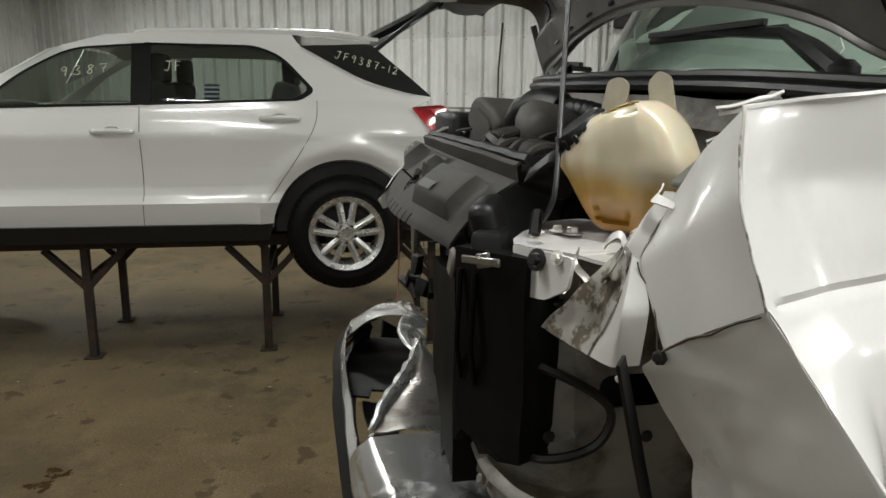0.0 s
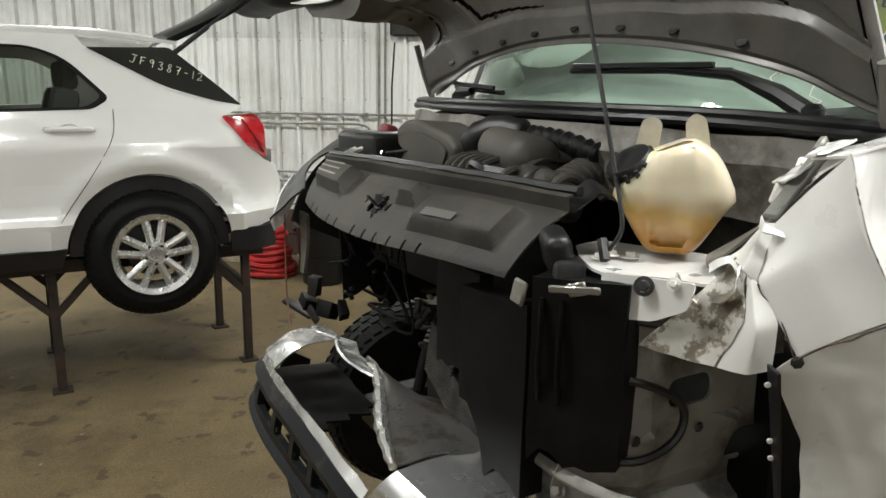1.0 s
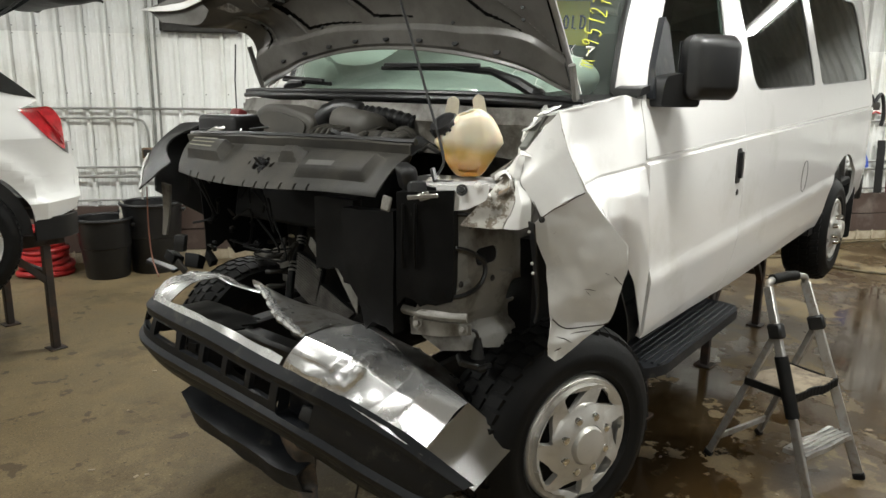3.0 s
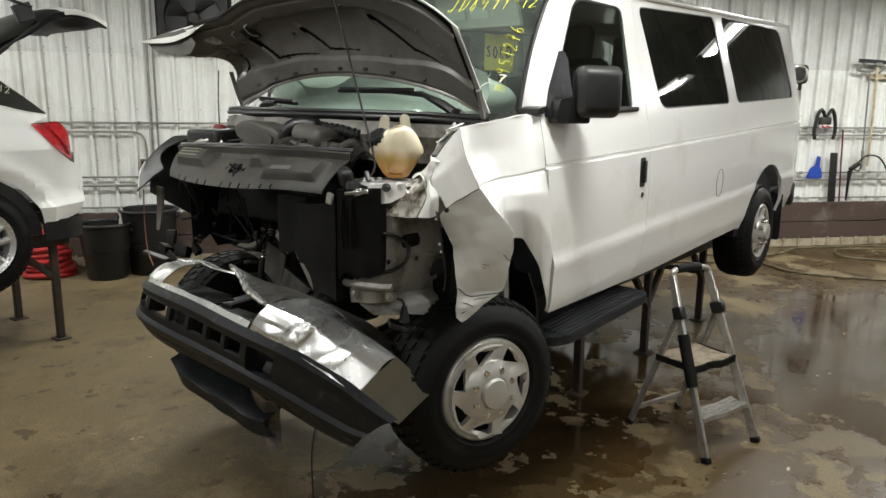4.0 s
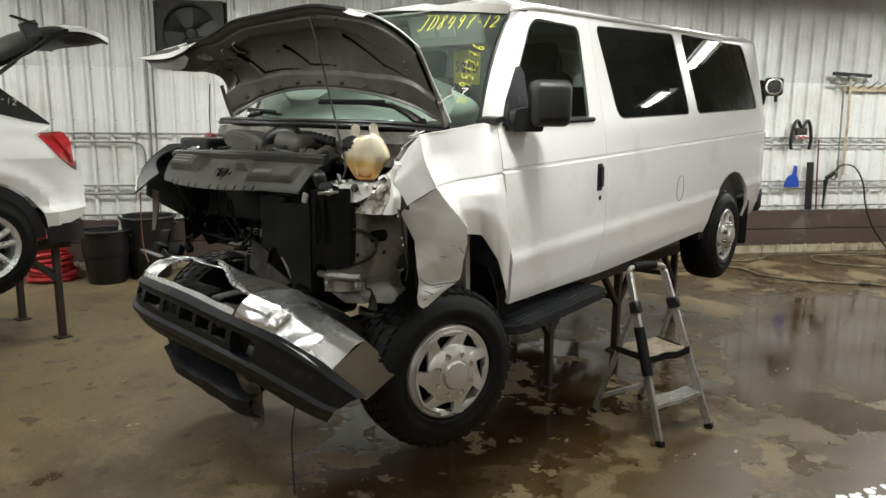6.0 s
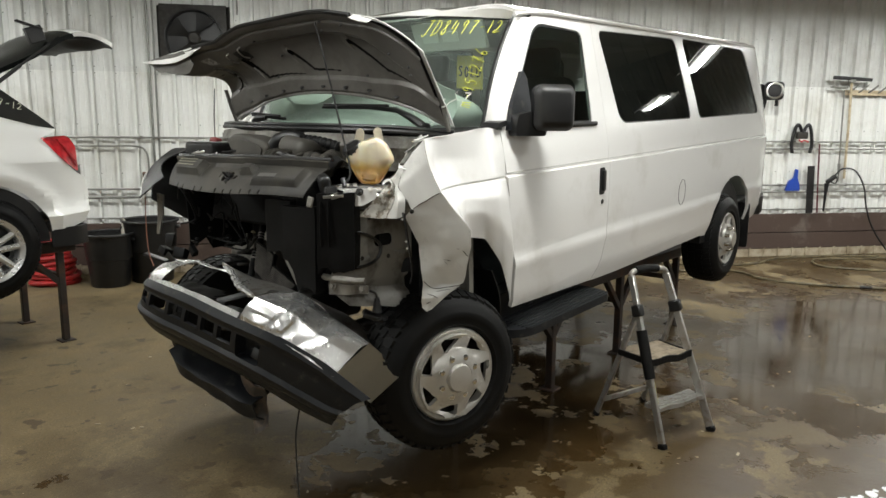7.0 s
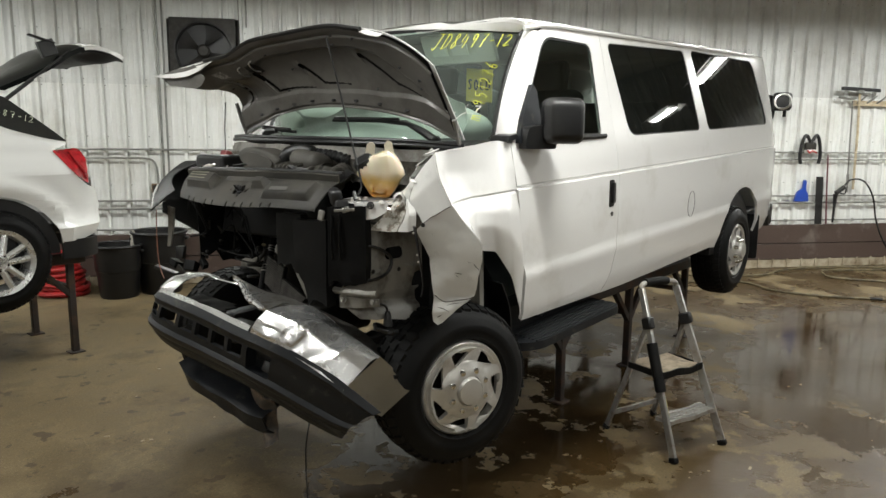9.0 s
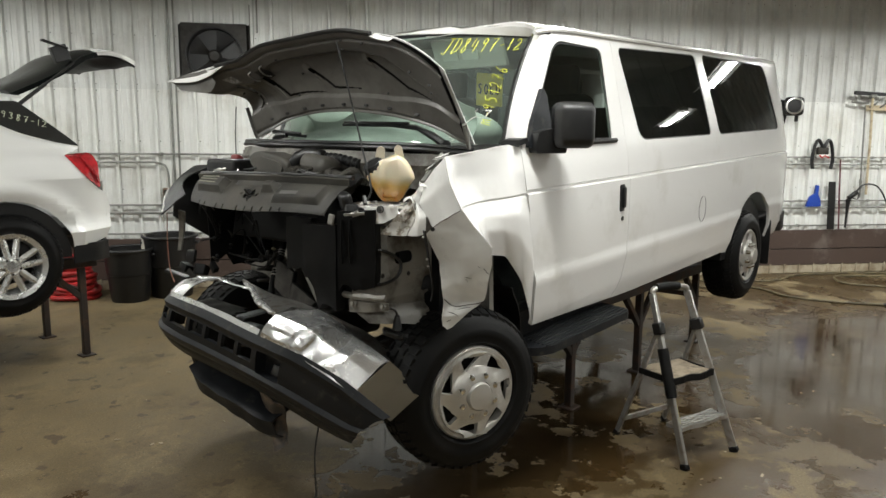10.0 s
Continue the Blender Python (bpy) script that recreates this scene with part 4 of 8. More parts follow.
def door_handle(parent, p, L, mat, out=-1):
    bm = bmesh.new()
    p = Vector(p)
    tube(bm, curve([p + Vector((-L / 2, 0, 0)), p + Vector((-L / 2 + 0.02, out * 0.035, 0.002)), p + Vector((0, out * 0.042, 0.004)), p + Vector((L / 2 - 0.02, out * 0.035, 0.002)), p + Vector((L / 2, 0, 0))], 5), 0.014, 8)
    hnd = part("door_handle", bm, mat, parent)
    bm = bmesh.new()
    lathe(bm, [(0.055, 0.0), (0.05, 0.006), (0.03, -0.006), (0.0, -0.012)], Matrix.Translation(p + Vector((0, out * -0.002, 0))) @ pose(0, 0, 0, 90) @ Matrix.Diagonal((1.0, 0.6, 1, 1)), 20)
    part("handle_cup", bm, mat, hnd)


door_handle(car, (-1.845, car_y(-1.845, 1.46), 1.46), 0.22, M_EQPAINT)
door_handle(car, (-0.905, car_y(-0.905, 1.535), 1.535), 0.22, M_EQPAINT)
# shut lines
for pts in ([(-1.72, 0.905), (-1.705, 1.1), (-1.70, 1.3), (-1.70, 1.6)], [(-0.985, 1.05), (-0.80, 1.32), (-0.70, 1.5), (-0.685, 1.64)]):
    bm = bmesh.new()
    tube(bm, [Vector((x, car_y(x, z) - 0.0005, z)) for x, z in [tuple(q[:2]) for q in curve([(a, b, 0) for a, b in pts], 6)]], 0.0020, 5)
    part("shut_line", bm, M_GREYPLASTIC, car)


def alloy_wheel(parent, hub, turn=0, R=0.362, rr=0.222):
    m = wheel(parent, hub, turn, R, 0.22, rr, "road")
    bm = bmesh.new()
    lathe(bm, [(rr * 0.88, -0.13), (rr * 0.90, -0.02), (rr * 0.94, 0.0), (rr * 1.0, 0.006), (rr * 1.01, -0.012), (rr * 0.99, -0.03)], m, 56)
    lathe(bm, [(rr * 0.36, -0.05), (rr * 0.33, 0.0), (rr * 0.26, 0.012), (rr * 0.16, 0.014), (rr * 0.14, 0.008), (0, 0.008)], m, 40)
    for k in range(5):
        a = 2 * math.pi * k / 5 + 0.3
        for side in (-1, 1):
            def spoke(u, v, a=a, side=side):
                r = rr * (0.24 + 0.68 * u)
                off = side * (0.020 + 0.030 * u)
                w = 0.026 * (v - 0.5)
                z = 0.012 - 0.016 * u - 0.05 * (v - 0.5) ** 2
                x, y = r, off + w
                return m @ Vector((x * math.cos(a) - y * math.sin(a), x * math.sin(a) + y * math.cos(a), z))
            grid(bm, spoke, 6, 4)
    thick(bm, 0.012)
    rim = part("alloy_rim", bm, M_ALLOY, parent, "bright five-spoke alloy rim")
    bm = bmesh.new()
    lathe(bm, [(0.0, -0.10), (rr * 0.62, -0.10), (rr * 0.66, -0.12)], m, 32)
    part("brake_disc", bm, M_CAST, parent)
    for k in range(5):
        a = 2 * math.pi * k / 5 + 0.3 + math.pi / 5
        bm = bmesh.new()
        lathe(bm, [(0.012, 0.0), (0.012, 0.012), (0.0, 0.014)], m @ Matrix.Translation((rr * 0.25 * math.cos(a), rr * 0.25 * math.sin(a), 0)), 6)
        part("lug_nut", bm, M_CAST, rim)


for hub, turn in (((-0.525, EY + 0.012, 0.83), 0), ((-3.38, EY + 0.012, 0.83), 0), ((-0.525, 2 * 3.655 - EY - 0.012, 0.83), 180), ((-3.38, 2 * 3.655 - EY - 0.012, 0.83), 180)):
    bm = bmesh.new()
    box(bm, None, (0.1, 0.1, 0.1), Matrix.Translation(Vector(hub) + Vector((0, 0.16 if turn == 0 else -0.16, 0))), 0.02)
    k = part("wheel", bm, M_CAST, car, "black-tyred wheel with a bright five-spoke alloy rim")
    alloy_wheel(k, hub, turn)

# tailgate, lifted
gate_pts = [(-0.33, 2.045), (0.0, 2.215), (0.22, 2.365), (0.40, 2.400), (0.64, 2.340)]


def gate_pt(u, v, off=0.0):
    pts = curve([(a, 0, b) for a, b in gate_pts], 8)
    k = u * (len(pts) - 1)
    i = min(int(k), len(pts) - 2)
    p = pts[i].lerp(pts[i + 1], k - i)
    w = 0.56 + 0.08 * u - (0.10 * max(0, u - 0.85) / 0.15)
    y = 3.655 + (v - 0.5) * 2 * w
    e = abs(v - 0.5) * 2
    return Vector((p.x, y, p.z + 0.045 * (1 - e ** 4) + off))


bm = bmesh.new()
grid(bm, lambda u, v: gate_pt(0.58 + 0.42 * u, v), 16, 12)
thick(bm, 0.03)
gate = part("tailgate", bm, M_EQPAINT, car, "raised white tailgate seen from below")
M_GATEGLASS = surf("black_tailgate_glass", (0.008, 0.009, 0.009), 0.2, 0, (0.016, 0.018, 0.016), 0.6, 0.1, 4, 0.1, 0.1, 0, 90, 0.002, 0.0, 0.12)
bm = bmesh.new()
grid(bm, lambda u, v: gate_pt(0.60 * u, v, -0.004), 14, 12)
thick(bm, 0.035)
part("rear_window", bm, M_GATEGLASS, gate, "black rear window of the raised tailgate")
bm = bmesh.new()
grid(bm, lambda u, v: gate_pt(0.585 + 0.405 * u, 0.015 + 0.97 * v, -0.036 - 0.10 * math.sin(math.pi * min(1, u * 0.9 + 0.1)) * min(1, 6 * v, 6 * (1 - v))), 16, 16)
thick(bm, 0.015)
part("tailgate_trim", bm, M_DEEPBLACK, gate)
bm = bmesh.new()
box(bm, None, (0.19, 0.05, 0.014), Matrix.Translation((0.01, 3.12, 2.425)) @ pose(0, 0, 0, 0, 14, 0), 0.005)
box(bm, None, (0.12, 0.05, 0.12), Matrix.Translation((0.05, 3.13, 2.36)) @ pose(0, 0, 0, 0, -20, 0), 0.006)
part("spoiler", bm, M_BLACK, gate)
bm = bmesh.new()
tube(bm, [(-0.33, 3.02, 1.94), (-0.10, 3.05, 2.12)], 0.015, 8)
tube(bm, [(-0.10, 3.05, 2.12), (0.20, 3.08, 2.355)], 0.009, 8)
part("gas_strut", bm, M_BLACK, gate)


# ---------- steel stands ----------
def rack(name, label, at, x0, x1, ys, top, legs, group=""):
    """Two long tubes on braced legs."""
    st = thing(name, label, "stand", at, group)
    for y in ys:
        bm = bmesh.new()
        beam(bm, (x0, y, top - 0.04), (x1, y, top - 0.04), 0.09, 0.08, 0.006)
        part("rail", bm, M_STEEL, st)
        for x in legs:
            bm = bmesh.new()
            beam(bm, (x, y, 0.012), (x, y, top - 0.08), 0.05, 0.05, 0.004)
            leg = part("leg", bm, M_STEEL, st)
            bm = bmesh.new()
            box(bm, None, (0.11, 0.11, 0.012), Matrix.Translation((x, y, 0.006)), 0.003)
            part("foot", bm, M_STEEL, leg)
            for sx in (-1, 1):
                xe = x + sx * 0.24
                if x0 < xe < x1:
                    bm = bmesh.new()
                    beam(bm, (x, y, top - 0.34), (xe, y, top - 0.085), 0.04, 0.04, 0.003)
                    part("brace", bm, M_STEEL, st)
    for x in legs:
        for z in (top - 0.28, ):
            bm = bmesh.new()
            beam(bm, (x, ys[0], z), (x, ys[1], z), 0.04, 0.04, 0.003)
            part("tie", bm, M_STEEL, st)
    return st


rack("car_rack", "long black steel rack with braced legs under the car", (-1.6, 3.5, 0), -4.2, 0.16, (3.02, 3.80), 0.80, (-3.3, -2.15, -1.05, 0.05), "racks")
rack("van_rack", "dark steel rack with braced legs under the van", (2.3, 0.0, 0), 1.2, 3.95, (-0.46, 0.46), 0.70, (1.66, 2.65, 3.75), "racks")


# ---------- the van's crushed front ----------
def rail(pts, n=12):
    """A smooth line through pts as a function of 0..1, even in length."""
    c = curve(pts, n)
    d = [0.0]
    for a, b in zip(c, c[1:]):
        d.append(d[-1] + (b - a).length)

    def f(u):
        s = max(0.0, min(1.0, u)) * d[-1]
        i = min(max(int(np.searchsorted(d, s)) - 1, 0), len(c) - 2)
        k = (s - d[i]) / max(1e-9, d[i + 1] - d[i])
        return c[i].lerp(c[i + 1], k)
    return f


def loft(bm, f0, f1, nu, nv, warp=None):
    def fn(u, v):
        p = f0(u).lerp(f1(u), v)
        return warp(p, u, v) if warp else p
    return grid(bm, fn, nu, nv)


def fold(x, at, width):
    """1 at the fold, falling off in straight flanks."""
    return max(0.0, 1 - abs(x - at) / width)


# hood, propped open: rear edge on the hinges, front edge up
HOOD_REAR = rail([(0.105, -0.835, 1.705), (0.078, -0.771, 1.735), (0.066, -0.691, 1.772), (0.056, -0.559, 1.808), (0.052, -0.383, 1.838), (0.05, -0.195, 1.857), (0.05, -0.035, 1.862), (0.05, 0.136, 1.854), (0.052, 0.318, 1.828), (0.056, 0.464, 1.790), (0.058, 0.567, 1.748), (0.056, 0.632, 1.722)])
HOOD_FRONT = rail([(-0.115, -0.845, 2.0), (-0.14, -0.75, 2.075), (-0.16, -0.62, 2.138), (-0.17, -0.44, 2.175), (-0.175, -0.28, 2.195), (-0.18, 0.0, 2.185), (-0.19, 0.25, 2.168), (-0.195, 0.44, 2.13), (-0.205, 0.60, 2.10), (-0.245, 0.74, 2.07), (-0.30, 0.885, 2.035)])
HOOD_SIDE = rail([(0.056, 0.632, 1.722), (0.035, 0.645, 1.82), (0.005, 0.655, 1.915), (-0.03, 0.668, 1.948), (-0.10, 0.69, 1.957), (-0.17, 0.725, 1.962), (-0.235, 0.79, 1.985), (-0.30, 0.885, 2.035)])


def hood_pt(u, v, off=0.0):
    p = HOOD_REAR(u).lerp(HOOD_FRONT(u), v)
    bow = 0.05 * math.sin(math.pi * v) * (1 - abs(2 * u - 1) ** 3)
    bend = -0.05 * fold(u, 0.74, 0.10) * v
    k = max(0.0, (u - 0.74) / 0.26)
    k = k * k * (3 - 2 * k)  # the far side edge is folded in, the front corner springs out
    p += (HOOD_SIDE(v) - HOOD_REAR(1).lerp(HOOD_FRONT(1), v)) * k
    return p + Vector((bow + off * 0.9, 0, bow * 0.3 + bend * 0.4 + off * 0.4))


hood_skin = bmesh.new()
grid(hood_skin, lambda u, v: hood_pt(u, v, 0.034), 48, 18)
thick(hood_skin, 0.004)
hood = part("hood", hood_skin, M_VANPAINT, van, "white hood propped open and bent at the front")
# stamped inner frame: recessed pads between raised ribs
SLITS = [[(0.555, 0.58), (0.508, 0.317), (0.40, 0.295)], [(0.297, 0.66), (0.200, 0.383), (0.117, 0.333)], [(0.735, 0.66), (0.717, 0.333), (0.558, 0.267)], [(0.895, 0.60), (0.912, 0.267), (0.935, 0.22)]]
FRONT_RAIL = [(0.0, 0.40), (0.142, 0.533), (0.225, 0.733), (0.30, 0.767), (0.408, 0.783), (0.675, 0.783), (0.742, 0.70), (0.82, 0.62), (0.90, 0.60), (1.0, 0.55)]
REAR_RAIL = [(0.0, 0.30), (0.083, 0.30), (0.267, 0.20), (0.508, 0.19), (0.733, 0.25), (0.86, 0.24), (1.0, 0.20)]


def line_gap(u, v, line):
    """How far (u, v) lies from a broken line, and how far along it."""
    best, where = 9.0, 0.0
    for i, ((a0, b0), (a1, b1)) in enumerate(zip(line, line[1:])):
        du, dv = (a1 - a0) * 1.7, (b1 - b0) * 0.5
        k = max(0.0, min(1.0, ((u - a0) * 1.7 * du + (v - b0) * 0.5 * dv) / (du * du + dv * dv)))
        gap = math.hypot((u - a0) * 1.7 - k * du, (v - b0) * 0.5 - k * dv)
        if gap < best:
            best, where = gap, (i + k) / (len(line) - 1)
    return best, where


def inner_pt(u, v):
    """Stamped sheet: a raised front rail and rear rail, sunken field between them, slits that end the ribs."""
    front = float(np.interp(u, [q[0] for q in FRONT_RAIL], [q[1] for q in FRONT_RAIL]))
    rear = float(np.interp(u, [q[0] for q in REAR_RAIL], [q[1] for q in REAR_RAIL]))
    d = 0.016 * max(0.0, min(1.0, (front - v) / 0.03, (v - rear) / 0.04))
    for line in SLITS:
        gap, where = line_gap(u, v, line)
        wide = 0.014 * (1 - 0.75 * where)
        if d > 0.01 and u > line[0][0] and gap < 0.05:
            d -= 0.008 * (1 - (gap - wide) / (0.05 - wide))
    d += 0.010 * fold(v, 0.91, 0.025) + 0.008 * fold(v, 0.045, 0.02)
    p = hood_pt(u, v, 0.0)
    if u > 0.80:
        p = crumple(p, 0.012 * min(1, (u - 0.80) / 0.1), 9, 3.0)
    return p + Vector((d * 0.9, 0, d * 0.35))


# Dark sheet added inside the hood so the slits read as shaded hollows.
bm = bmesh.new()
grid(bm, lambda u, v: hood_pt(0.02 + 0.96 * u, 0.03 + 0.94 * v, 0.029), 40, 14)
part("slit_shade", bm, M_DEEPBLACK, hood)
bm = bmesh.new()
grid(bm, lambda u, v: inner_pt(0.008 + 0.984 * u, 0.012 + 0.975 * v), 300, 100)
bm.faces.ensure_lookup_table()
opened = []
for i in range(300):
    for j in range(100):
        for line in SLITS:
            gap, where = line_gap(0.008 + 0.984 * (i + 0.5) / 300, 0.012 + 0.975 * (j + 0.5) / 100, line)
            if gap < 0.013 * (1 - 0.75 * where):
                opened.append(bm.faces[i * 100 + j])
                break
bmesh.ops.delete(bm, geom=opened, context="FACES")
inner = part("inner_frame", bm, M_UNDERHOOD, hood, "dusty stamped hood underside, greyed for shade", 24)
# holes of the rear rail, buffers along it
for k, u in enumerate((0.183, 0.292, 0.392, 0.492, 0.592, 0.683, 0.775, 0.883)):
    bm = bmesh.new()
    p = inner_pt(u, 0.115) + Vector((-0.003, 0, -0.002))
    lathe(bm, [(0.0, 0.0), (0.009, 0.0), (0.0095, -0.003)], Matrix.Translation(p) @ pose(0, 0, 0, 0, -62, 0) @ Matrix.Diagonal((1.0, 1.5, 1, 1)), 12)
    part("hole", bm, M_BLACK, inner)
for k, (u, v) in enumerate([(0.083, 0.60), (0.092, 0.483), (0.15, 0.633), (0.342, 0.90), (0.358, 0.80), (0.267, 0.883), (0.292, 0.267), (0.60, 0.55), (0.68, 0.30), (0.955, 0.45), (0.63, 0.80)]):
    bm = bmesh.new()
    lathe(bm, [(0.0, 0.0015), (0.0075, 0.001), (0.008, -0.002)], Matrix.Translation(inner_pt(u, v) + Vector((-0.002, 0, -0.001))) @ pose(0, 0, 0, 0, -62, 0), 10)
    part("hole", bm, M_BLACK, inner)
# dark slots at the ends of the pads, latch and striker, label, edge seal
for q in (0.690, 0.742):
    bm = bmesh.new()
    tube(bm, curve([hood_pt(q, 0.81, -0.002), hood_pt(q + 0.004, 0.79, -0.024), hood_pt(q + 0.012, 0.70, -0.022), hood_pt(q + 0.012, 0.65, -0.002)], 4), 0.0036, 6)
    part("striker", bm, M_BRIGHT, hood)
bm = bmesh.new()
grid(bm, lambda u, v: inner_pt(0.695 + 0.035 * u, 0.64 + 0.15 * v) + Vector((-0.004, 0, -0.003)), 6, 6)
part("latch_opening", bm, M_BLACK, hood)
bm = bmesh.new()
grid(bm, lambda u, v: inner_pt(0.835 + 0.04 * u, 0.67 + 0.13 * v) + Vector((-0.006, 0, -0.002)), 6, 6)
part("sticker", bm, surf("silver_sticker", (0.34, 0.33, 0.31), 0.4, 0, (0.15, 0.14, 0.13), 0.5, 0.05, 60), hood, "worn silver sticker")
bm = bmesh.new()
tube(bm, [hood_pt(0.22 + 0.62 * i / 30, 1.0, 0.018) + Vector((-0.004, 0, 0.0)) for i in range(31)], 0.011, 6)
part("edge_seal", bm, M_BLACK, hood)
bm = bmesh.new()
loft(bm, rail([hood_pt(0.87, 1.0, 0.0), hood_pt(0.93, 1.0, 0.0), hood_pt(1.0, 1.0, 0.0)]), rail([hood_pt(0.86, 0.80, -0.07), hood_pt(0.92, 0.70, -0.09), hood_pt(1.0, 0.84, -0.03)]), 10, 6, lambda p, u, v: crumple(p, 0.01, 12, 5))
thick(bm, 0.003)
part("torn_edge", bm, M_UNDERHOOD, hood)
# outer skin curled over the front edge at the two corners
for u0, u1, wd in ((0.80, 1.0, 0.060), (0.15, 0.21, 0.004)):
    bm = bmesh.new()
    grid(bm, lambda u, v: crumple(hood_pt(u0 + (u1 - u0) * u, 1.0, 0.02 - 0.035 * v) + Vector((-0.3 * wd * v, 0, -wd * v * math.sin(math.pi * min(1, 0.15 + 0.85 * u)) * 0.8)), 0.006, 14, 3), 16, 6)
    thick(bm, 0.003)
    part("curled_skin", bm, M_VANPAINT, hood)
bm = bmesh.new()
tube(bm, curve([(-0.175, -0.305, 2.155), (-0.24, -0.465, 1.90), (-0.288, -0.59, 1.68), (-0.315, -0.66, 1.555), (-0.325, -0.668, 1.52), (-0.333, -0.655, 1.495)], 3), 0.0042, 8)
part("hood_prop", bm, M_BLACK, van, "thin black hood prop rod")
bm = bmesh.new()
tube(bm, [(0.09, 0.66, 1.715), (0.06, 0.67, 1.80), (0.03, 0.675, 1.90)], 0.010, 6)
part("hinge", bm, M_UNDERHOOD, van)
bm = bmesh.new()
tube(bm, [(0.09, -0.84, 1.70), (0.04, -0.85, 1.80)], 0.012, 6)
part("hinge", bm, M_UNDERHOOD, van)

# cowl: seal, ribbed panel, pale front strip, wipers
COWL = rail([(0.10, -0.86, 1.695), (0.0, -0.62, 1.712), (-0.075, -0.32, 1.718), (-0.09, 0.0, 1.72), (-0.05, 0.35, 1.722), (0.065, 0.67, 1.724), (0.13, 0.84, 1.72)])
FOOT = rail([screen_pt(i / 10, 0.0) + Vector((0, 0, 0.0)) for i in range(11)])
bm = bmesh.new()


def cowl_warp(p, u, v):
    rib = 0.006 * (1 if math.sin(u * 260) > 0 else 0) if 0.25 < v < 0.8 else 0.0
    return p + Vector((0, 0, -0.03 * math.sin(math.pi * v) + rib))


loft(bm, COWL, FOOT, 170, 8, cowl_warp)
thick(bm, 0.006)
part("cowl_panel", bm, M_BLACK, van, "black ribbed plastic cowl panel", 25)
for dz, dx, r in ((0.0, 0.0, 0.010), (-0.017, -0.008, 0.011)):
    bm = bmesh.new()
    tube(bm, [COWL(i / 40) + Vector((dx, 0, dz)) for i in range(41)], r, 8)
    part("cowl_seal", bm, M_BLACK, van)
bm = bmesh.new()
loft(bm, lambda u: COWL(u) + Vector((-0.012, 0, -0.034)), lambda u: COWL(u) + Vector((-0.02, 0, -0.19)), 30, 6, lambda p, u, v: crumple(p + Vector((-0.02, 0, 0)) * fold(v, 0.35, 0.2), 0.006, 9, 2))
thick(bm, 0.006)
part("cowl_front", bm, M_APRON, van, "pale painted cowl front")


def wiper(pivot, elbow, tip0, tip1, mid):
    bm = bmesh.new()
    p, e, m_ = Vector(pivot), Vector(elbow), Vector(mid)
    tube(bm, [p, p.lerp(e, 0.35) + Vector((-0.012, 0, 0.010)), e, m_], 0.01, 8, [0.020, 0.019, 0.012, 0.007])
    w = part("wiper", bm, M_BLACK, van)
    bm = bmesh.new()
    a, b = Vector(tip0), Vector(tip1)
    tube(bm, [a.lerp(b, i / 10) + Vector((-0.012 * math.sin(math.pi * i / 10), 0, 0.0)) for i in range(11)], 0.008, 6)
    beam(bm, a.lerp(b, 0.06) + Vector((-0.02, 0, 0.012)), a.lerp(b, 0.94) + Vector((-0.02, 0, 0.012)), 0.012, 0.013, 0.002)
    part("blade", bm, M_BLACK, w)
    bm = bmesh.new()
    lathe(bm, [(0.022, 0.0), (0.022, 0.02), (0.012, 0.03), (0.0, 0.03)], Matrix.Translation(p - Vector((0, 0, 0.008))), 12)
    part("pivot_cap", bm, M_BLACK, w)


wiper((0.095, -0.705, 1.712), (0.135, -0.50, 1.788), (0.125, -0.005, 1.806), (0.145, -0.485, 1.797), (0.118, -0.21, 1.812))
wiper((0.09, 0.50, 1.730), (0.05, 0.36, 1.752), (0.05, 0.20, 1.748), (0.13, 0.58, 1.768), (0.065, 0.40, 1.762))

# left fender: crushed into flat plates with sharp folds
def patch(ctrl, n=10, smooth=2, keep=(), groove=None):
    """A sheet drawn through a grid of corner points: flat plates between crisp folds. keep: rows that stay sharp."""
    nu, nv = len(ctrl) - 1, len(ctrl[0]) - 1
    P = np.array([[list(p) for p in row] for row in ctrl], float)
    us, vs = np.linspace(0, nu, nu * n + 1), np.linspace(0, nv, nv * n + 1)
    iu, iv = np.minimum(us.astype(int), nu - 1), np.minimum(vs.astype(int), nv - 1)
    fu, fv = (us - iu)[:, None, None], (vs - iv)[None, :, None]
    g = (P[iu][:, iv] * (1 - fu) * (1 - fv) + P[iu + 1][:, iv] * fu * (1 - fv) + P[iu][:, iv + 1] * (1 - fu) * fv + P[iu + 1][:, iv + 1] * fu * fv)
    for _ in range(smooth):
        q = g.copy()
        q[1:-1] = 0.5 * g[1:-1] + 0.25 * (g[2:] + g[:-2])
        q[:, 1:-1] = 0.5 * q[:, 1:-1] + 0.25 * (q[:, 2:] + q[:, :-2])
        for r in keep:
            q[:, r * n] = g[:, r * n]
        g = q
    if groove:
        g[2:-1, groove[0] * n] += np.array(groove[1])
    bm = bmesh.new()
    rows = [[bm.verts.new(p) for p in r] for r in g.tolist()]
    for a, b in zip(rows, rows[1:]):
        for k in range(len(a) - 1):
            bm.faces.new((a[k], b[k], b[k + 1], a[k + 1]))
    return bm


def dents(bm, size, scale, seed):
    for v in bm.verts:
        v.co = crumple(v.co, size, scale, seed)
    return bm


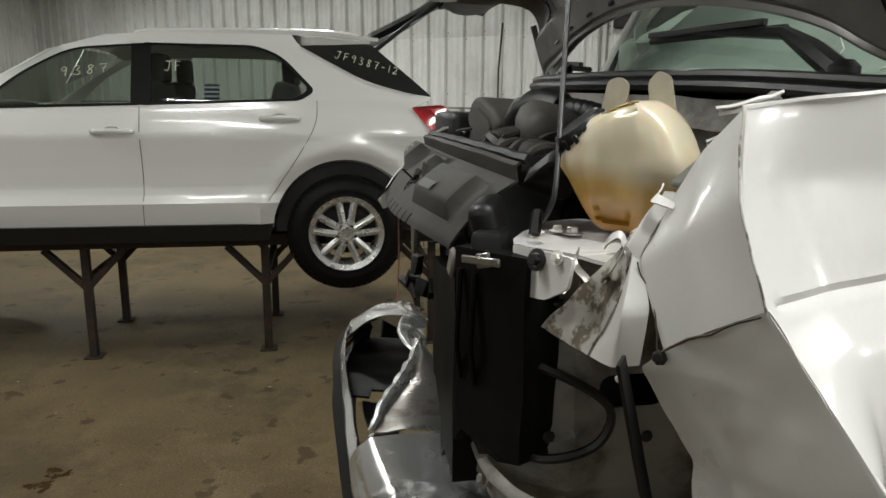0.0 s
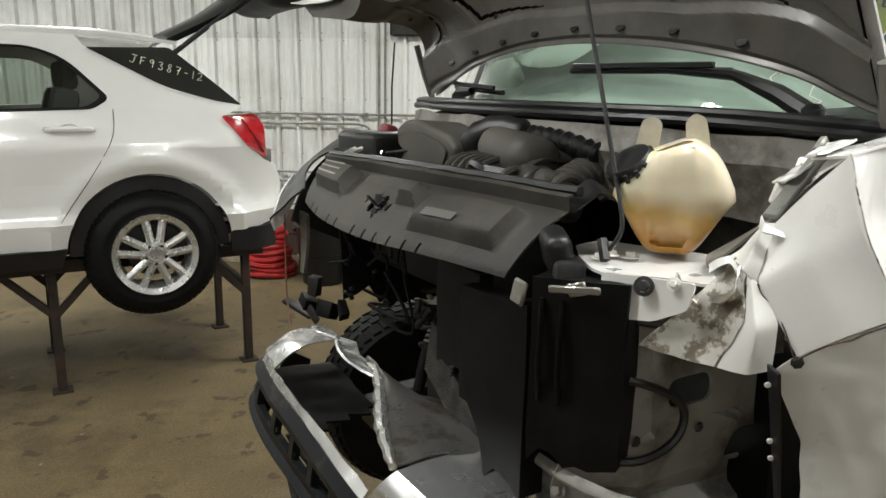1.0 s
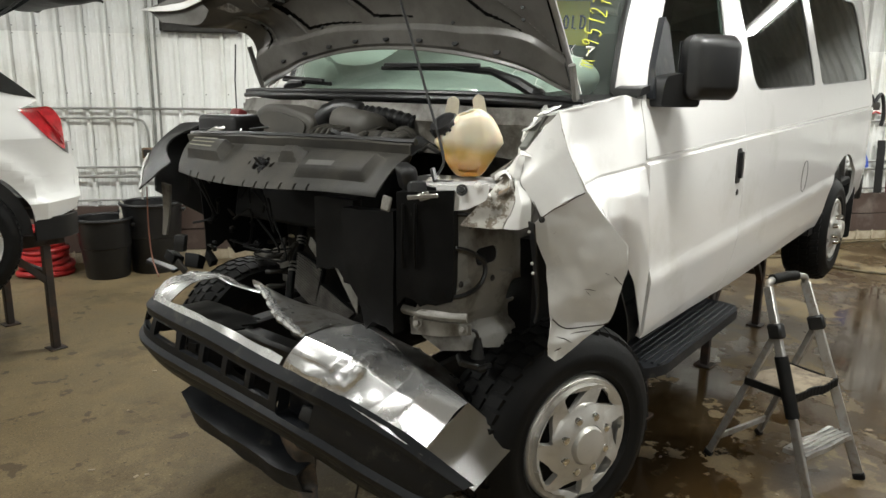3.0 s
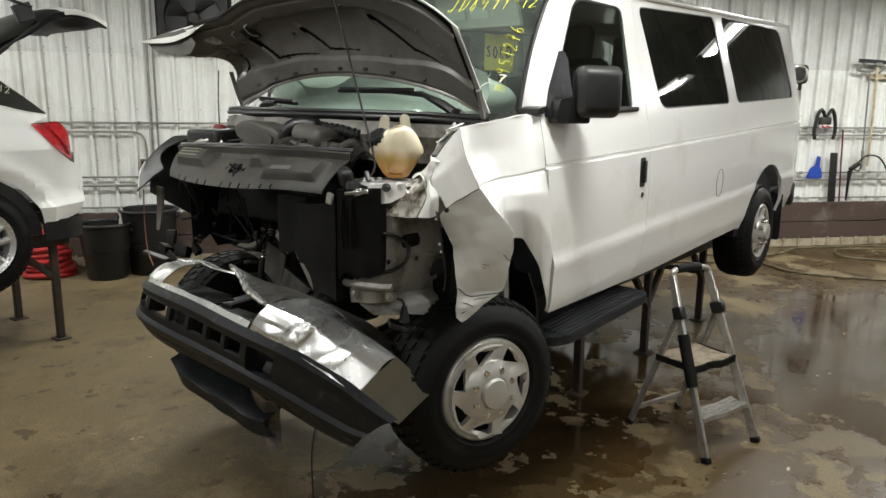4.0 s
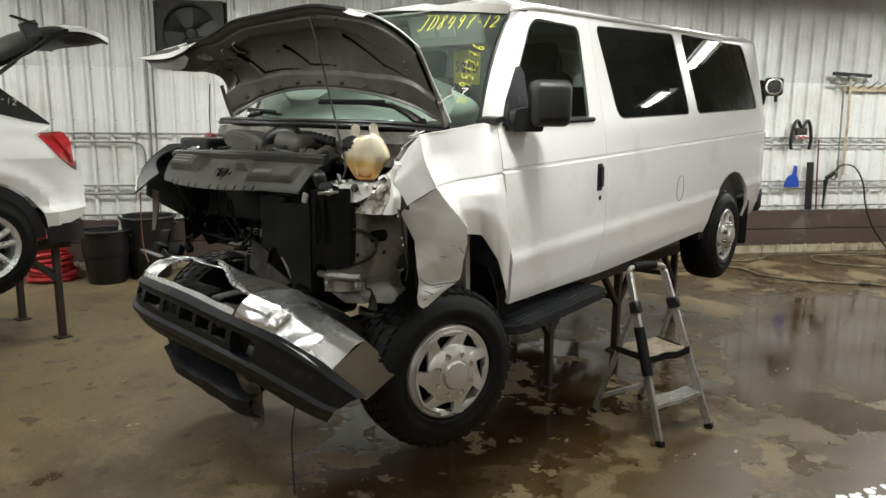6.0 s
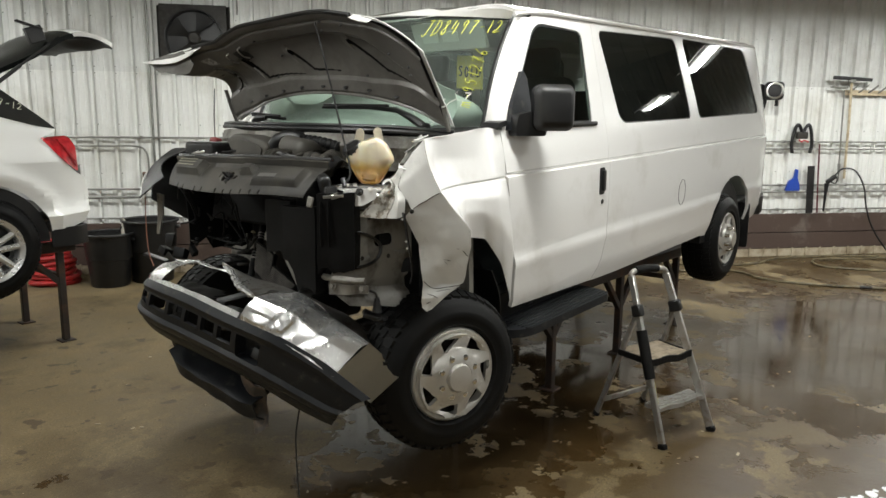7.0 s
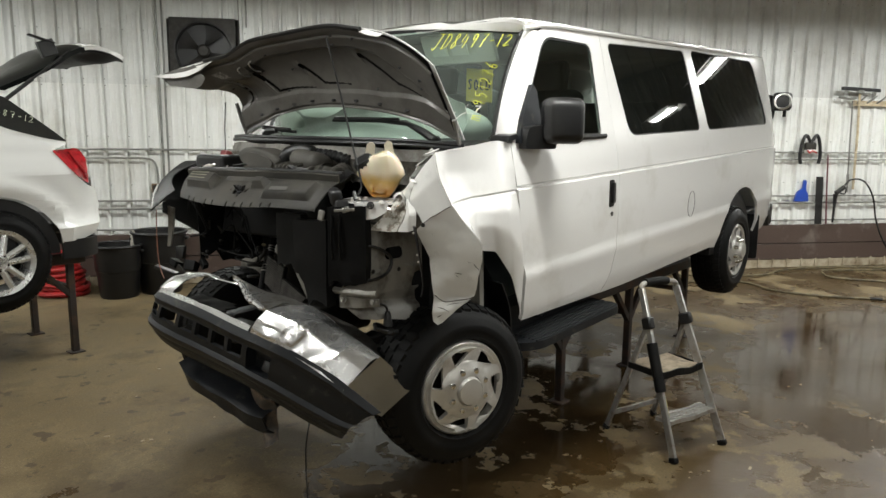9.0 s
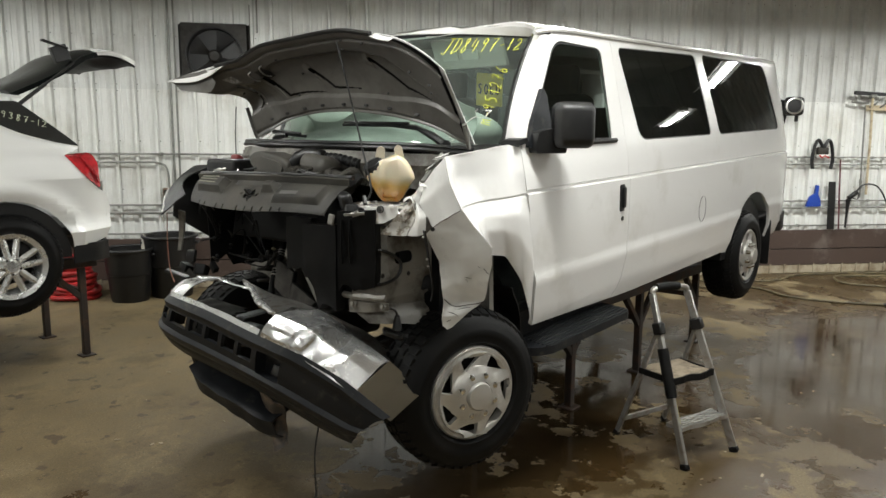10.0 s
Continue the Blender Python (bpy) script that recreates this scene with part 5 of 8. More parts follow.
RIDGE = [(-0.214, -0.961, 1.671), (-0.236, -1.005, 1.58), (-0.232, -1.06, 1.478), (-0.198, -1.095, 1.413), (-0.165, -1.156, 1.333), (-0.158, -1.152, 1.274)]
FENDER = [RIDGE,
          [(-0.13, -0.958, 1.682), (-0.15, -0.962, 1.588), (-0.12, -1.005, 1.478), (-0.11, -1.045, 1.425), (-0.105, -1.075, 1.352), (-0.09, -1.09, 1.29)],
          [(-0.04, -0.955, 1.691), (-0.04, -0.952, 1.593), (0.028, -0.975, 1.480), (0.01, -1.005, 1.432), (-0.02, -1.022, 1.372), (0.06, -0.985, 1.262)],
          [(0.164, -0.935, 1.712), (0.14, -0.946, 1.593), (0.17, -0.967, 1.486), (0.117, -1.008, 1.424), (0.115, -1.006, 1.362), (0.20, -0.962, 1.240)],
          [(0.265, -0.915, 1.717), (0.245, -0.945, 1.60), (0.26, -0.970, 1.491), (0.235, -1.000, 1.42), (0.258, -0.997, 1.318), (0.335, -0.955, 1.111)],
          [(0.312, -0.938, 1.706), (0.3145, -0.961, 1.599), (0.327, -0.967, 1.496), (0.343, -0.980, 1.40), (0.385, -0.982, 1.20), (0.412, -0.950, 0.96)],
          [(0.324, -0.941, 1.706), (0.3262, -0.9640, 1.600), (0.3388, -0.9680, 1.496), (0.3548, -0.9815, 1.40), (0.4048, -0.9770, 1.16), (0.425, -0.949, 0.90)]]
bm = patch(FENDER, 10, 2, (), (2, (0.0, 0.007, 0.0)))
for v in bm.verts:
    v.co = crumple(v.co, 0.004 * max(0, min(1, (0.2 - v.co.x) / 0.1)), 5, 1.0)
thick(bm, 0.004)
fender = part("fender", bm, M_VANPAINT, van, "white front fender crumpled and torn forward", 30)
bm = patch([[Vector(r[0]), Vector(r[0]) + Vector((0.0, 0.055 + 0.008 * k, -0.010 - 0.002 * k))] for k, r in enumerate(FENDER)], 6, 1)
thick(dents(bm, 0.006, 10, 2.2), 0.004)
part("fender_top_flange", bm, M_VANPAINT, fender)
# torn flap ahead of the ridge: upper plate, lower plate, scraped corner
L0, I0, H0, G0 = (-0.245, -0.885, 1.572), (-0.290, -0.899, 1.494), (-0.286, -0.966, 1.408), (-0.303, -0.945, 1.383)
bm = patch([[L0, (-0.238, -0.925, 1.62), RIDGE[0]], [I0, (-0.268, -0.955, 1.535), RIDGE[1]], [H0, (-0.265, -1.01, 1.442), RIDGE[2]]], 10, 1)
thick(dents(bm, 0.003, 8, 4.0), 0.004)
flap = part("torn_flap", bm, M_DAMAGED, fender, "torn scuffed white sheet metal flap", 26)
LOWER = [[H0, (-0.262, -1.010, 1.440), RIDGE[2]],
         [(-0.300, -0.945, 1.383), (-0.240, -1.035, 1.398), RIDGE[3]],
         [(-0.265, -0.952, 1.32), (-0.215, -1.068, 1.325), RIDGE[4]],
         [(-0.236, -0.955, 1.266), (-0.203, -1.062, 1.27), RIDGE[5]],
         [(-0.232, -0.965, 1.18), (-0.190, -1.050, 1.19), (-0.145, -1.125, 1.19)],
         [(-0.224, -0.972, 1.104), (-0.168, -1.010, 1.10), (-0.131, -1.10, 1.12)],
         [(-0.232, -0.972, 1.05), (-0.212, -1.000, 1.05), (-0.165, -1.05, 1.065)],
         [(-0.223, -0.965, 1.012), (-0.214, -0.985, 0.998), (-0.203, -1.00, 1.006)]]
bm = dents(dents(patch(LOWER, 10, 1), 0.004, 8, 4.0), 0.003, 26, 7.0)
thick(bm, 0.004)
part("torn_plate", bm, M_DAMAGED, flap, "", 26)
bm = patch([[(-0.278, -0.852, 1.519), (-0.287, -0.872, 1.508), (-0.292, -0.885, 1.500)], [(-0.322, -0.808, 1.445), (-0.312, -0.865, 1.435), (-0.318, -0.905, 1.440)], [(-0.362, -0.762, 1.370), (-0.345, -0.835, 1.368), (-0.338, -0.885, 1.372)]], 10, 1)
thick(dents(bm, 0.007, 22, 6), 0.004)
part("torn_corner", bm, M_BARE, flap, "scraped bare torn corner", 26)
bm = patch([[(-0.292, -0.885, 1.500), (-0.295, -0.892, 1.497), I0], [(-0.318, -0.905, 1.440), (-0.322, -0.928, 1.438), (-0.292, -0.940, 1.445)], [(-0.338, -0.885, 1.372), (-0.328, -0.925, 1.374), G0]], 8, 1)
thick(dents(bm, 0.003, 18, 8), 0.004)
part("torn_web", bm, M_DAMAGED, flap, "", 26)
bm = patch([[L0, (-0.258, -0.876, 1.574), (-0.240, -0.862, 1.570)], [(-0.270, -0.892, 1.53), (-0.282, -0.876, 1.538), (-0.258, -0.850, 1.535)], [I0, (-0.298, -0.880, 1.508), (-0.275, -0.845, 1.515)]], 8, 1)
thick(dents(bm, 0.008, 24, 7), 0.004)
part("torn_lip", bm, M_DAMAGED, flap, "", 26)
for pts, rr in (([(-0.290, -0.900, 1.493), (-0.285, -0.93, 1.455), (-0.29, -0.968, 1.405)], 0.0018), ([(-0.292, -0.968, 1.405), (-0.27, -1.01, 1.438), (-0.238, -1.062, 1.474)], 0.0028), ([(-0.228, -0.978, 1.12), (-0.185, -1.0, 1.09), (-0.137, -1.10, 1.115)], 0.003),
                ([(-0.20, -1.075, 1.355), (-0.19, -1.085, 1.345), (-0.185, -1.09, 1.34)], 0.0025), ([(-0.178, -1.10, 1.262), (-0.165, -1.12, 1.25), (-0.155, -1.14, 1.23)], 0.0025)):
    bm = bmesh.new()
    tube(bm, [crumple(p + Vector((-0.003, -0.002, 0)), 0.004, 40, 1) for p in curve(pts, 5)], rr * 0.55, 5)
    part("crack", bm, M_STEEL, flap)
bm = bmesh.new()
tube(bm, [crumple(p + Vector((-0.003, -0.003, 0)), 0.002, 60, 1) for p in curve(RIDGE[:3], 6)], 0.0013, 6)
part("ridge_scrape", bm, M_BARE, flap)
bm = bmesh.new()
lathe(bm, [(0.0, 0.008), (0.006, 0.007), (0.009, 0.0), (0.005, -0.004)], Matrix.Translation((-0.294, -0.973, 1.402)) @ pose(0, 0, 0, 80, 0, -45), 7)
part("snagged_clip", bm, M_CAST, flap)
bm = bmesh.new()
loft(bm, rail([(-0.345, -0.985, 1.40), (-0.315, -0.98, 1.28), (-0.285, -0.97, 1.17), (-0.29, -0.965, 1.12)]), rail([(-0.325, -0.955, 1.40), (-0.295, -0.955, 1.28), (-0.27, -0.955, 1.17), (-0.28, -0.955, 1.12)]), 16, 4)
thick(bm, 0.004)
strip = part("black_backing", bm, M_BLACK, flap)
for k in (0, 2.2, 2.9):
    bm = bmesh.new()
    lathe(bm, [(0.0, 0.0015), (0.003, 0.0015), (0.0045, 0.0)], Matrix.Translation((-0.335 + 0.012 * k, -0.962 + 0.002 * k, 1.375 - 0.040 * k)) @ pose(0, 0, 0, 90, 0, -50), 8)
    part("rivet", bm, M_WHITEPART, strip)
for c, d, rr in (((-0.206, -1.055, 1.215), (0.024, -0.022, -0.004), 0.0014), ((-0.202, -1.060, 1.208), (0.008, -0.008, -0.010), 0.0012), ((-0.205, -1.070, 1.345), (0.016, -0.016, 0.010), 0.0012),
                 ((-0.222, -0.990, 1.075), (0.030, -0.030, -0.020), 0.0022), ((-0.205, -1.020, 1.085), (0.040, -0.045, 0.010), 0.0018), ((-0.222, -0.985, 1.030), (0.012, -0.016, 0.014), 0.0024)):
    bm = bmesh.new()
    c, d = Vector(c), Vector(d)
    tube(bm, [crumple(c + d * (i / 8) + Vector((-0.003, -0.002, 0)), 0.004, 50, 2) for i in range(9)], rr, 5, [rr * 0.6 * (0.3 + math.sin(math.pi * i / 8)) for i in range(9)])
    part("scratch", bm, M_STEEL, flap)
# bright curls of torn metal round the corner
for a, b, c, w, mt in (((-0.308, -0.830, 1.494), (-0.302, -0.858, 1.512), (-0.297, -0.880, 1.494), 0.014, M_VANPAINT), ((-0.302, -0.878, 1.498), (-0.325, -0.885, 1.470), (-0.318, -0.850, 1.455), 0.020, M_BRIGHT),
                       ((-0.330, -0.790, 1.478), (-0.340, -0.815, 1.468), (-0.330, -0.835, 1.452), 0.012, M_BRIGHT), ((-0.262, -0.874, 1.566), (-0.276, -0.894, 1.560), (-0.262, -0.912, 1.556), 0.018, M_VANPAINT),
                       ((-0.345, -0.772, 1.455), (-0.352, -0.790, 1.440), (-0.345, -0.800, 1.425), 0.010, M_BRIGHT)):
    bm = bmesh.new()
    arc = curve([a, b, c], 8)
    loft(bm, rail(arc), rail([q + Vector((w * 0.5, w * 0.25, w * (0.8 - 0.5 * i / len(arc)))) for i, q in enumerate(arc)]), 14, 5, lambda p, u, v: crumple(p, 0.004, 40, 3))
    thick(bm, 0.002)
    part("torn_curl", bm, mt, flap)
# bracket along the fender top
bm = bmesh.new()
beam(bm, (-0.238, -0.872, 1.575), (-0.135, -0.872, 1.662), 0.026, 0.010, 0.003)
box(bm, None, (0.03, 0.012, 0.03), Matrix.Translation((-0.118, -0.862, 1.668)) @ pose(0, 0, 0, 0, -40, 5), 0.003)
part("bracket", bm, M_PIPE, van)
# torn scraps of the fender's inner flange beside the tank
for a, b, c, d, sd in (((-0.205, -0.868, 1.628), (-0.160, -0.875, 1.652), (-0.175, -0.825, 1.618), (-0.130, -0.835, 1.640), 7),
                       ((-0.222, -0.925, 1.668), (-0.150, -0.930, 1.690), (-0.195, -0.885, 1.662), (-0.120, -0.870, 1.680), 17)):
    bm = bmesh.new()
    loft(bm, rail([a, b]), rail([c, d]), 12, 10, lambda p, u, v, q=sd: crumple(crumple(p, 0.007, 16, q), 0.003, 50, q))
    thick(bm, 0.003)
    part("torn_scrap", bm, M_VANPAINT, van)
bm = patch([[(-0.27, -0.80, 1.492), (-0.20, -0.74, 1.492)], [(-0.18, -0.835, 1.560), (-0.10, -0.79, 1.560)], [(-0.10, -0.85, 1.635), (0.00, -0.82, 1.640)], [(0.06, -0.85, 1.67), (0.14, -0.80, 1.675)]], 6, 2)
thick(dents(bm, 0.004, 12, 3), 0.004)
part("inner_panel", bm, M_APRON, van)
for k in (0.0, 1.0):
    bm = bmesh.new()
    box(bm, None, (0.045, 0.03, 0.012), Matrix.Translation((-0.16 + 0.05 * k, -0.835, 1.60 + 0.035 * k)) @ pose(0, 0, 0, 15, -40, 20), 0.004)
    lathe(bm, [(0.0, 0.012), (0.009, 0.012), (0.012, 0.0)], Matrix.Translation((-0.165 + 0.05 * k, -0.838, 1.604 + 0.035 * k)) @ pose(0, 0, 0, 15, -40, 20), 6)
    part("clip", bm, M_WHITEPART, van)
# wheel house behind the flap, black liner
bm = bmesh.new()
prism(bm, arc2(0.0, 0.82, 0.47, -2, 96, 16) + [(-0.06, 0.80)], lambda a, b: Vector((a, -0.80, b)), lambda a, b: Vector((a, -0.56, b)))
part("wheel_house", bm, M_DEEPBLACK, van)
bm = bmesh.new()
loft(bm, rail([(0.30, -0.93, 1.08), (0.37, -0.93, 0.95), (0.40, -0.92, 0.78), (0.40, -0.90, 0.70)]), rail([(0.33, -0.66, 1.08), (0.40, -0.66, 0.95), (0.43, -0.66, 0.78), (0.43, -0.66, 0.70)]), 10, 6)
thick(bm, 0.006)
part("mud_flap", bm, M_BLACK, van)

# left apron: pale inner panel with holes
AP = [(-0.05, 0.95), (0.02, 1.02), (0.02, 1.46), (-0.40, 1.46), (-0.42, 1.10), (-0.36, 1.0), (-0.24, 0.985), (-0.15, 0.965)]
hole1 = [(p[0], p[1]) for p in rounded([(-0.265, 1.235), (-0.16, 1.235), (-0.16, 1.285), (-0.265, 1.285)], 0.03, 4)]
hole2 = [(p[0], p[1]) for p in rounded([(-0.10, 1.10), (-0.04, 1.10), (-0.04, 1.17), (-0.10, 1.17)], 0.02, 3)]
bm = sheet(AP, [hole1, hole2], span(-0.42, 0.02, 0.04), span(0.95, 1.46, 0.05))
mapped(bm, lambda x, z: Vector((x, -0.735 - 0.06 * max(0, (x + 0.2)) + 0.22 * max(0, -0.30 - x) * 3 - 0.015 * math.sin(z * 22) * (1 if z < 1.2 else 0.3) + (0.02 if 1.02 < z < 1.09 else 0), z)))
thick(bm, 0.006)
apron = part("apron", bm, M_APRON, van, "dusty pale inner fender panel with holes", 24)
for x, z in ((-0.19, 1.19), (-0.30, 1.36), (-0.12, 1.34), (-0.34, 1.2)):
    bm = bmesh.new()
    lathe(bm, [(0.0, 0.004), (0.008, 0.003), (0.010, 0.0)], Matrix.Translation((x, -0.75, z)) @ pose(0, 0, 0, 90), 8)
    part("plug", bm, M_BLACK, apron)
bm = bmesh.new()
tube(bm, curve([(-0.40, -0.60, 1.17), (-0.36, -0.74, 1.165), (-0.28, -0.77, 1.19), (-0.26, -0.77, 1.25), (-0.34, -0.75, 1.30), (-0.42, -0.66, 1.30)], 6), 0.007, 6)
tube(bm, curve([(-0.40, -0.62, 1.41), (-0.30, -0.76, 1.39), (-0.20, -0.78, 1.41), (-0.10, -0.78, 1.42)], 6), 0.006, 6)
part("cable", bm, M_BLACK, van)

# lower crossbar of the radiator support, pale
BAR = rail([(-0.400, -0.540, 1.114), (-0.412, -0.625, 1.116), (-0.405, -0.715, 1.118), (-0.372, -0.800, 1.120)])
bm = bmesh.new()
loft(bm, lambda u: BAR(u) + Vector((0, 0, 0.014)), lambda u: BAR(u) - Vector((0, 0, 0.014)), 20, 6, lambda p, u, v: crumple(p + Vector((-0.012, -0.004, 0)) * math.sin(math.pi * v), 0.003, 16, 8))
thick(bm, 0.014)
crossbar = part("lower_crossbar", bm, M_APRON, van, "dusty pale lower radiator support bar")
bm = bmesh.new()
loft(bm, lambda u: BAR(0.28 + 0.72 * u) + Vector((0.012, 0, -0.022)), lambda u: BAR(0.30 + 0.70 * u) + Vector((0.016, 0, -0.072 + 0.02 * u)), 16, 6, lambda p, u, v: crumple(p, 0.004, 14, 8))
thick(bm, 0.008)
tow = part("tow_plate", bm, M_APRON, crossbar)
bm = bmesh.new()
tube(bm, curve([(-0.345, -0.745, 1.075), (-0.28, -0.76, 1.05), (-0.262, -0.755, 1.00)], 5), 0.005, 6)
lathe(bm, [(0.0, 0.06), (0.010, 0.06), (0.018, 0.02), (0.022, 0.0), (0.0, 0.0)], Matrix.Translation((-0.262, -0.755, 0.965)), 10)
box(bm, None, (0.09, 0.05, 0.022), Matrix.Translation((-0.265, -0.735, 0.945)) @ pose(0, 0, 0, 12, 22, -35), 0.005)
box(bm, None, (0.05, 0.03, 0.016), Matrix.Translation((-0.245, -0.770, 0.935)) @ pose(0, 0, 0, -20, 10, 10), 0.004)
part("dangling_connector", bm, M_BLACK, van)

# white top plate of the radiator support
TP = rounded([(-0.28, -0.515), (-0.345, -0.60), (-0.374, -0.655), (-0.386, -0.70), (-0.352, -0.735), (-0.318, -0.765), (-0.30, -0.83), (-0.20, -0.87), (-0.05, -0.86), (-0.05, -0.78), (-0.14, -0.70), (-0.20, -0.58), (-0.22, -0.515)], 0.012, 3)
bm = sheet(TP, [[tuple(p[:2]) for p in arc2(-0.27, -0.78, 0.010, 0, 330, 10)], [tuple(p[:2]) for p in rounded([(-0.365, -0.70), (-0.342, -0.70), (-0.342, -0.68), (-0.365, -0.68)], 0.004, 2)]], span(-0.45, -0.1, 0.05), span(-0.9, -0.6, 0.05))
mapped(bm, lambda x, y: crumple((x, y, 1.470 + 0.02 * (x + 0.45) + 0.03 * max(0, -0.75 - y)), 0.004, 12, 3))
thick(bm, 0.005)
plate = part("top_plate", bm, M_VANPAINT, van, "white painted radiator support top plate with bolts")
bm = sheet(rounded([(0.0, 0.0), (0.16, 0.012), (0.15, -0.03), (0.095, -0.058), (0.012, -0.070)], 0.008, 2), [[tuple(p) for p in arc2(0.030, -0.048, 0.0085, 0, 330, 10)], [tuple(p) for p in arc2(0.036, -0.024, 0.006, 0, 330, 10)]], [], [])
mapped(bm, lambda u, v: Vector((-0.388 + 0.22 * u, -0.697 - u * 0.95, 1.474 + v)))
thick(bm, 0.005)
part("flange", bm, M_VANPAINT, plate)


def bolt(p, r, mat, parent, tilt=(0, 0, 0), name="bolt"):
    bm = bmesh.new()
    m = Matrix.Translation(p) @ pose(0, 0, 0, *tilt)
    lathe(bm, [(r * 1.7, 0.0), (r * 1.7, r * 0.25), (r * 1.05, r * 0.3)], m, 14)
    lathe(bm, [(r, r * 0.3), (r, r * 1.1), (r * 0.8, r * 1.25), (0, r * 1.25)], m, 6)
    return part(name, bm, mat, parent)


for u in (0.40, 0.93):
    bolt(BAR(u) + Vector((0.002, -0.006, -0.032)), 0.009, M_APRON, tow, (75, 0, -75))
for p, r, mt in (((-0.335, -0.635, 1.478), 0.0075, M_WHITEPART), ((-0.285, -0.655, 1.478), 0.009, M_BRIGHT), ((-0.30, -0.630, 1.478), 0.007, M_WHITEPART)):
    bolt(p, r, mt, plate)
bolt((-0.375, -0.775, 1.468), 0.009, M_BLACK, plate, (75, 0, -60))
bolt((-0.362, -0.818, 1.480), 0.006, M_WHITEPART, plate, (75, 0, -60))
bm = bmesh.new()
tube(bm, curve([(-0.345, -0.66, 1.48), (-0.34, -0.65, 1.495), (-0.335, -0.64, 1.51)], 3), 0.009, 6)
part("prop_socket", bm, M_BLACK, plate)

# black shields that hang where the lamp was
SHIELDS = ((-0.455, -0.615, -0.385, -0.755, 1.465, 1.15, 0.10, 1), (-0.455, -0.40, -0.452, -0.60, 1.40, 1.06, 0.05, 2), (-0.40, -0.215, -0.42, -0.41, 1.41, 1.18, 0.03, 3))
for x0, y0, x1, y1, z1, z0, dpt, sd in SHIELDS:
    W = math.hypot(x1 - x0, y1 - y0)
    d = Vector((x1 - x0, y1 - y0, 0)) / W
    nrm = Vector((d.y, -d.x, 0)) if d.y < 0 else Vector((-d.y, d.x, 0))
    nrm = -nrm if nrm.x > 0 else nrm
    random.seed(sd)
    low = [(W * i / 7, z0 + random.uniform(-0.02, 0.02) + (0.09 if sd == 2 and i < 3 else 0)) for i in range(8)]
    poly = [(0, z1 - 0.01)] + low + [(W, z1)]
    bm = bmesh.new()
    prism(bm, poly, lambda a, b: Vector((x0, y0, b)) + d * a, lambda a, b: Vector((x0, y0, b)) + d * a - nrm * dpt)
    bmesh.ops.triangulate(bm, faces=bm.faces[:])
    bmesh.ops.subdivide_edges(bm, edges=bm.edges[:], cuts=5, use_grid_fill=True)
    dents(dents(bm, 0.005, 7, sd), 0.002, 24, sd + 4)
    shield = part("lamp_shield", bm, M_DEEPBLACK, van, "black plastic lamp housing remains")
    for k in range(2 if sd == 1 else 0):
        bm = bmesh.new()
        a0 = W * (0.12 + 0.22 * k)
        p = Vector((x0, y0, 0)) + d * a0
        tube(bm, [p + Vector((0, 0, z1 - 0.04)) + nrm * 0.004, p + Vector((0, 0, (z0 + z1) / 2)) + nrm * 0.010, p + Vector((0, 0, z0 + 0.10)) + nrm * 0.001], 0.0045, 6)
        part("rib", bm, M_DEEPBLACK, shield)
bm = bmesh.new()
box(bm, None, (0.045, 0.085, 0.075), Matrix.Translation((-0.40, -0.605, 1.490)) @ pose(0, 0, 0, 8, -14, -30), 0.018, 3)
box(bm, None, (0.05, 0.07, 0.10), Matrix.Translation((-0.402, -0.635, 1.435)) @ pose(0, 0, 0, 0, 0, -30), 0.010, 2)
part("corner_cap", bm, M_BLACK, van, "rounded black plastic corner cap")
bm = bmesh.new()
box(bm, None, (0.085, 0.006, 0.012), Matrix.Translation((-0.432, -0.688, 1.448)) @ pose(0, 0, 0, 0, -6, -63), 0.002)
box(bm, None, (0.030, 0.006, 0.022), Matrix.Translation((-0.428, -0.690, 1.449)) @ pose(0, 0, 0, 0, -16, -63), 0.002)
part("silver_tab", bm, M_DULLCHROME, van)
for p, s, r in (((-0.452, -0.575, 1.42), (0.010, 0.035, 0.042), 8),):
    bm = bmesh.new()
    box(bm, None, s, Matrix.Translation(p) @ pose(0, 0, 0, r, r, 0), 0.004)
    part("clip", bm, M_APRON, van)

# grey plastic sight shield over the radiator
SH_F = rail([(-0.437, 0.50, 1.430), (-0.485, 0.25, 1.422), (-0.505, -0.05, 1.425), (-0.490, -0.35, 1.440), (-0.452, -0.530, 1.436)])
SH_B = rail([(-0.325, 0.58, 1.535), (-0.335, 0.30, 1.545), (-0.345, 0.0, 1.552), (-0.345, -0.30, 1.556), (-0.338, -0.575, 1.556)])


def shield_pt(u, v):
    p = SH_F(u).lerp(SH_B(u), v)
    up = 0.012 * math.sin(math.pi * v)
    # raised tray at the far end, raised box right of the emblem hole, wide step near the lamp
    for u0, u1, v0, v1, hgt in ((0.05, 0.29, 0.36, 0.84, 0.030), (0.34, 0.62, 0.72, 0.86, 0.014), (0.57, 0.66, 0.46, 0.76, 0.032), (0.68, 0.95, 0.20, 0.74, 0.022)):
        e = min((u - u0) / 0.02, (u1 - u) / 0.02, (v - v0) / 0.08, (v1 - v) / 0.08)
        if e > 0:
            up += hgt * min(1, e)
    if v > 0.92:
        up += 0.022
    if v < 0.04:
        up -= 0.003 * (1 - v / 0.04)
    return p + Vector((-0.4 * up, 0, up + (0.0008 * math.sin(u * 25) if v > 0.9 else 0)))


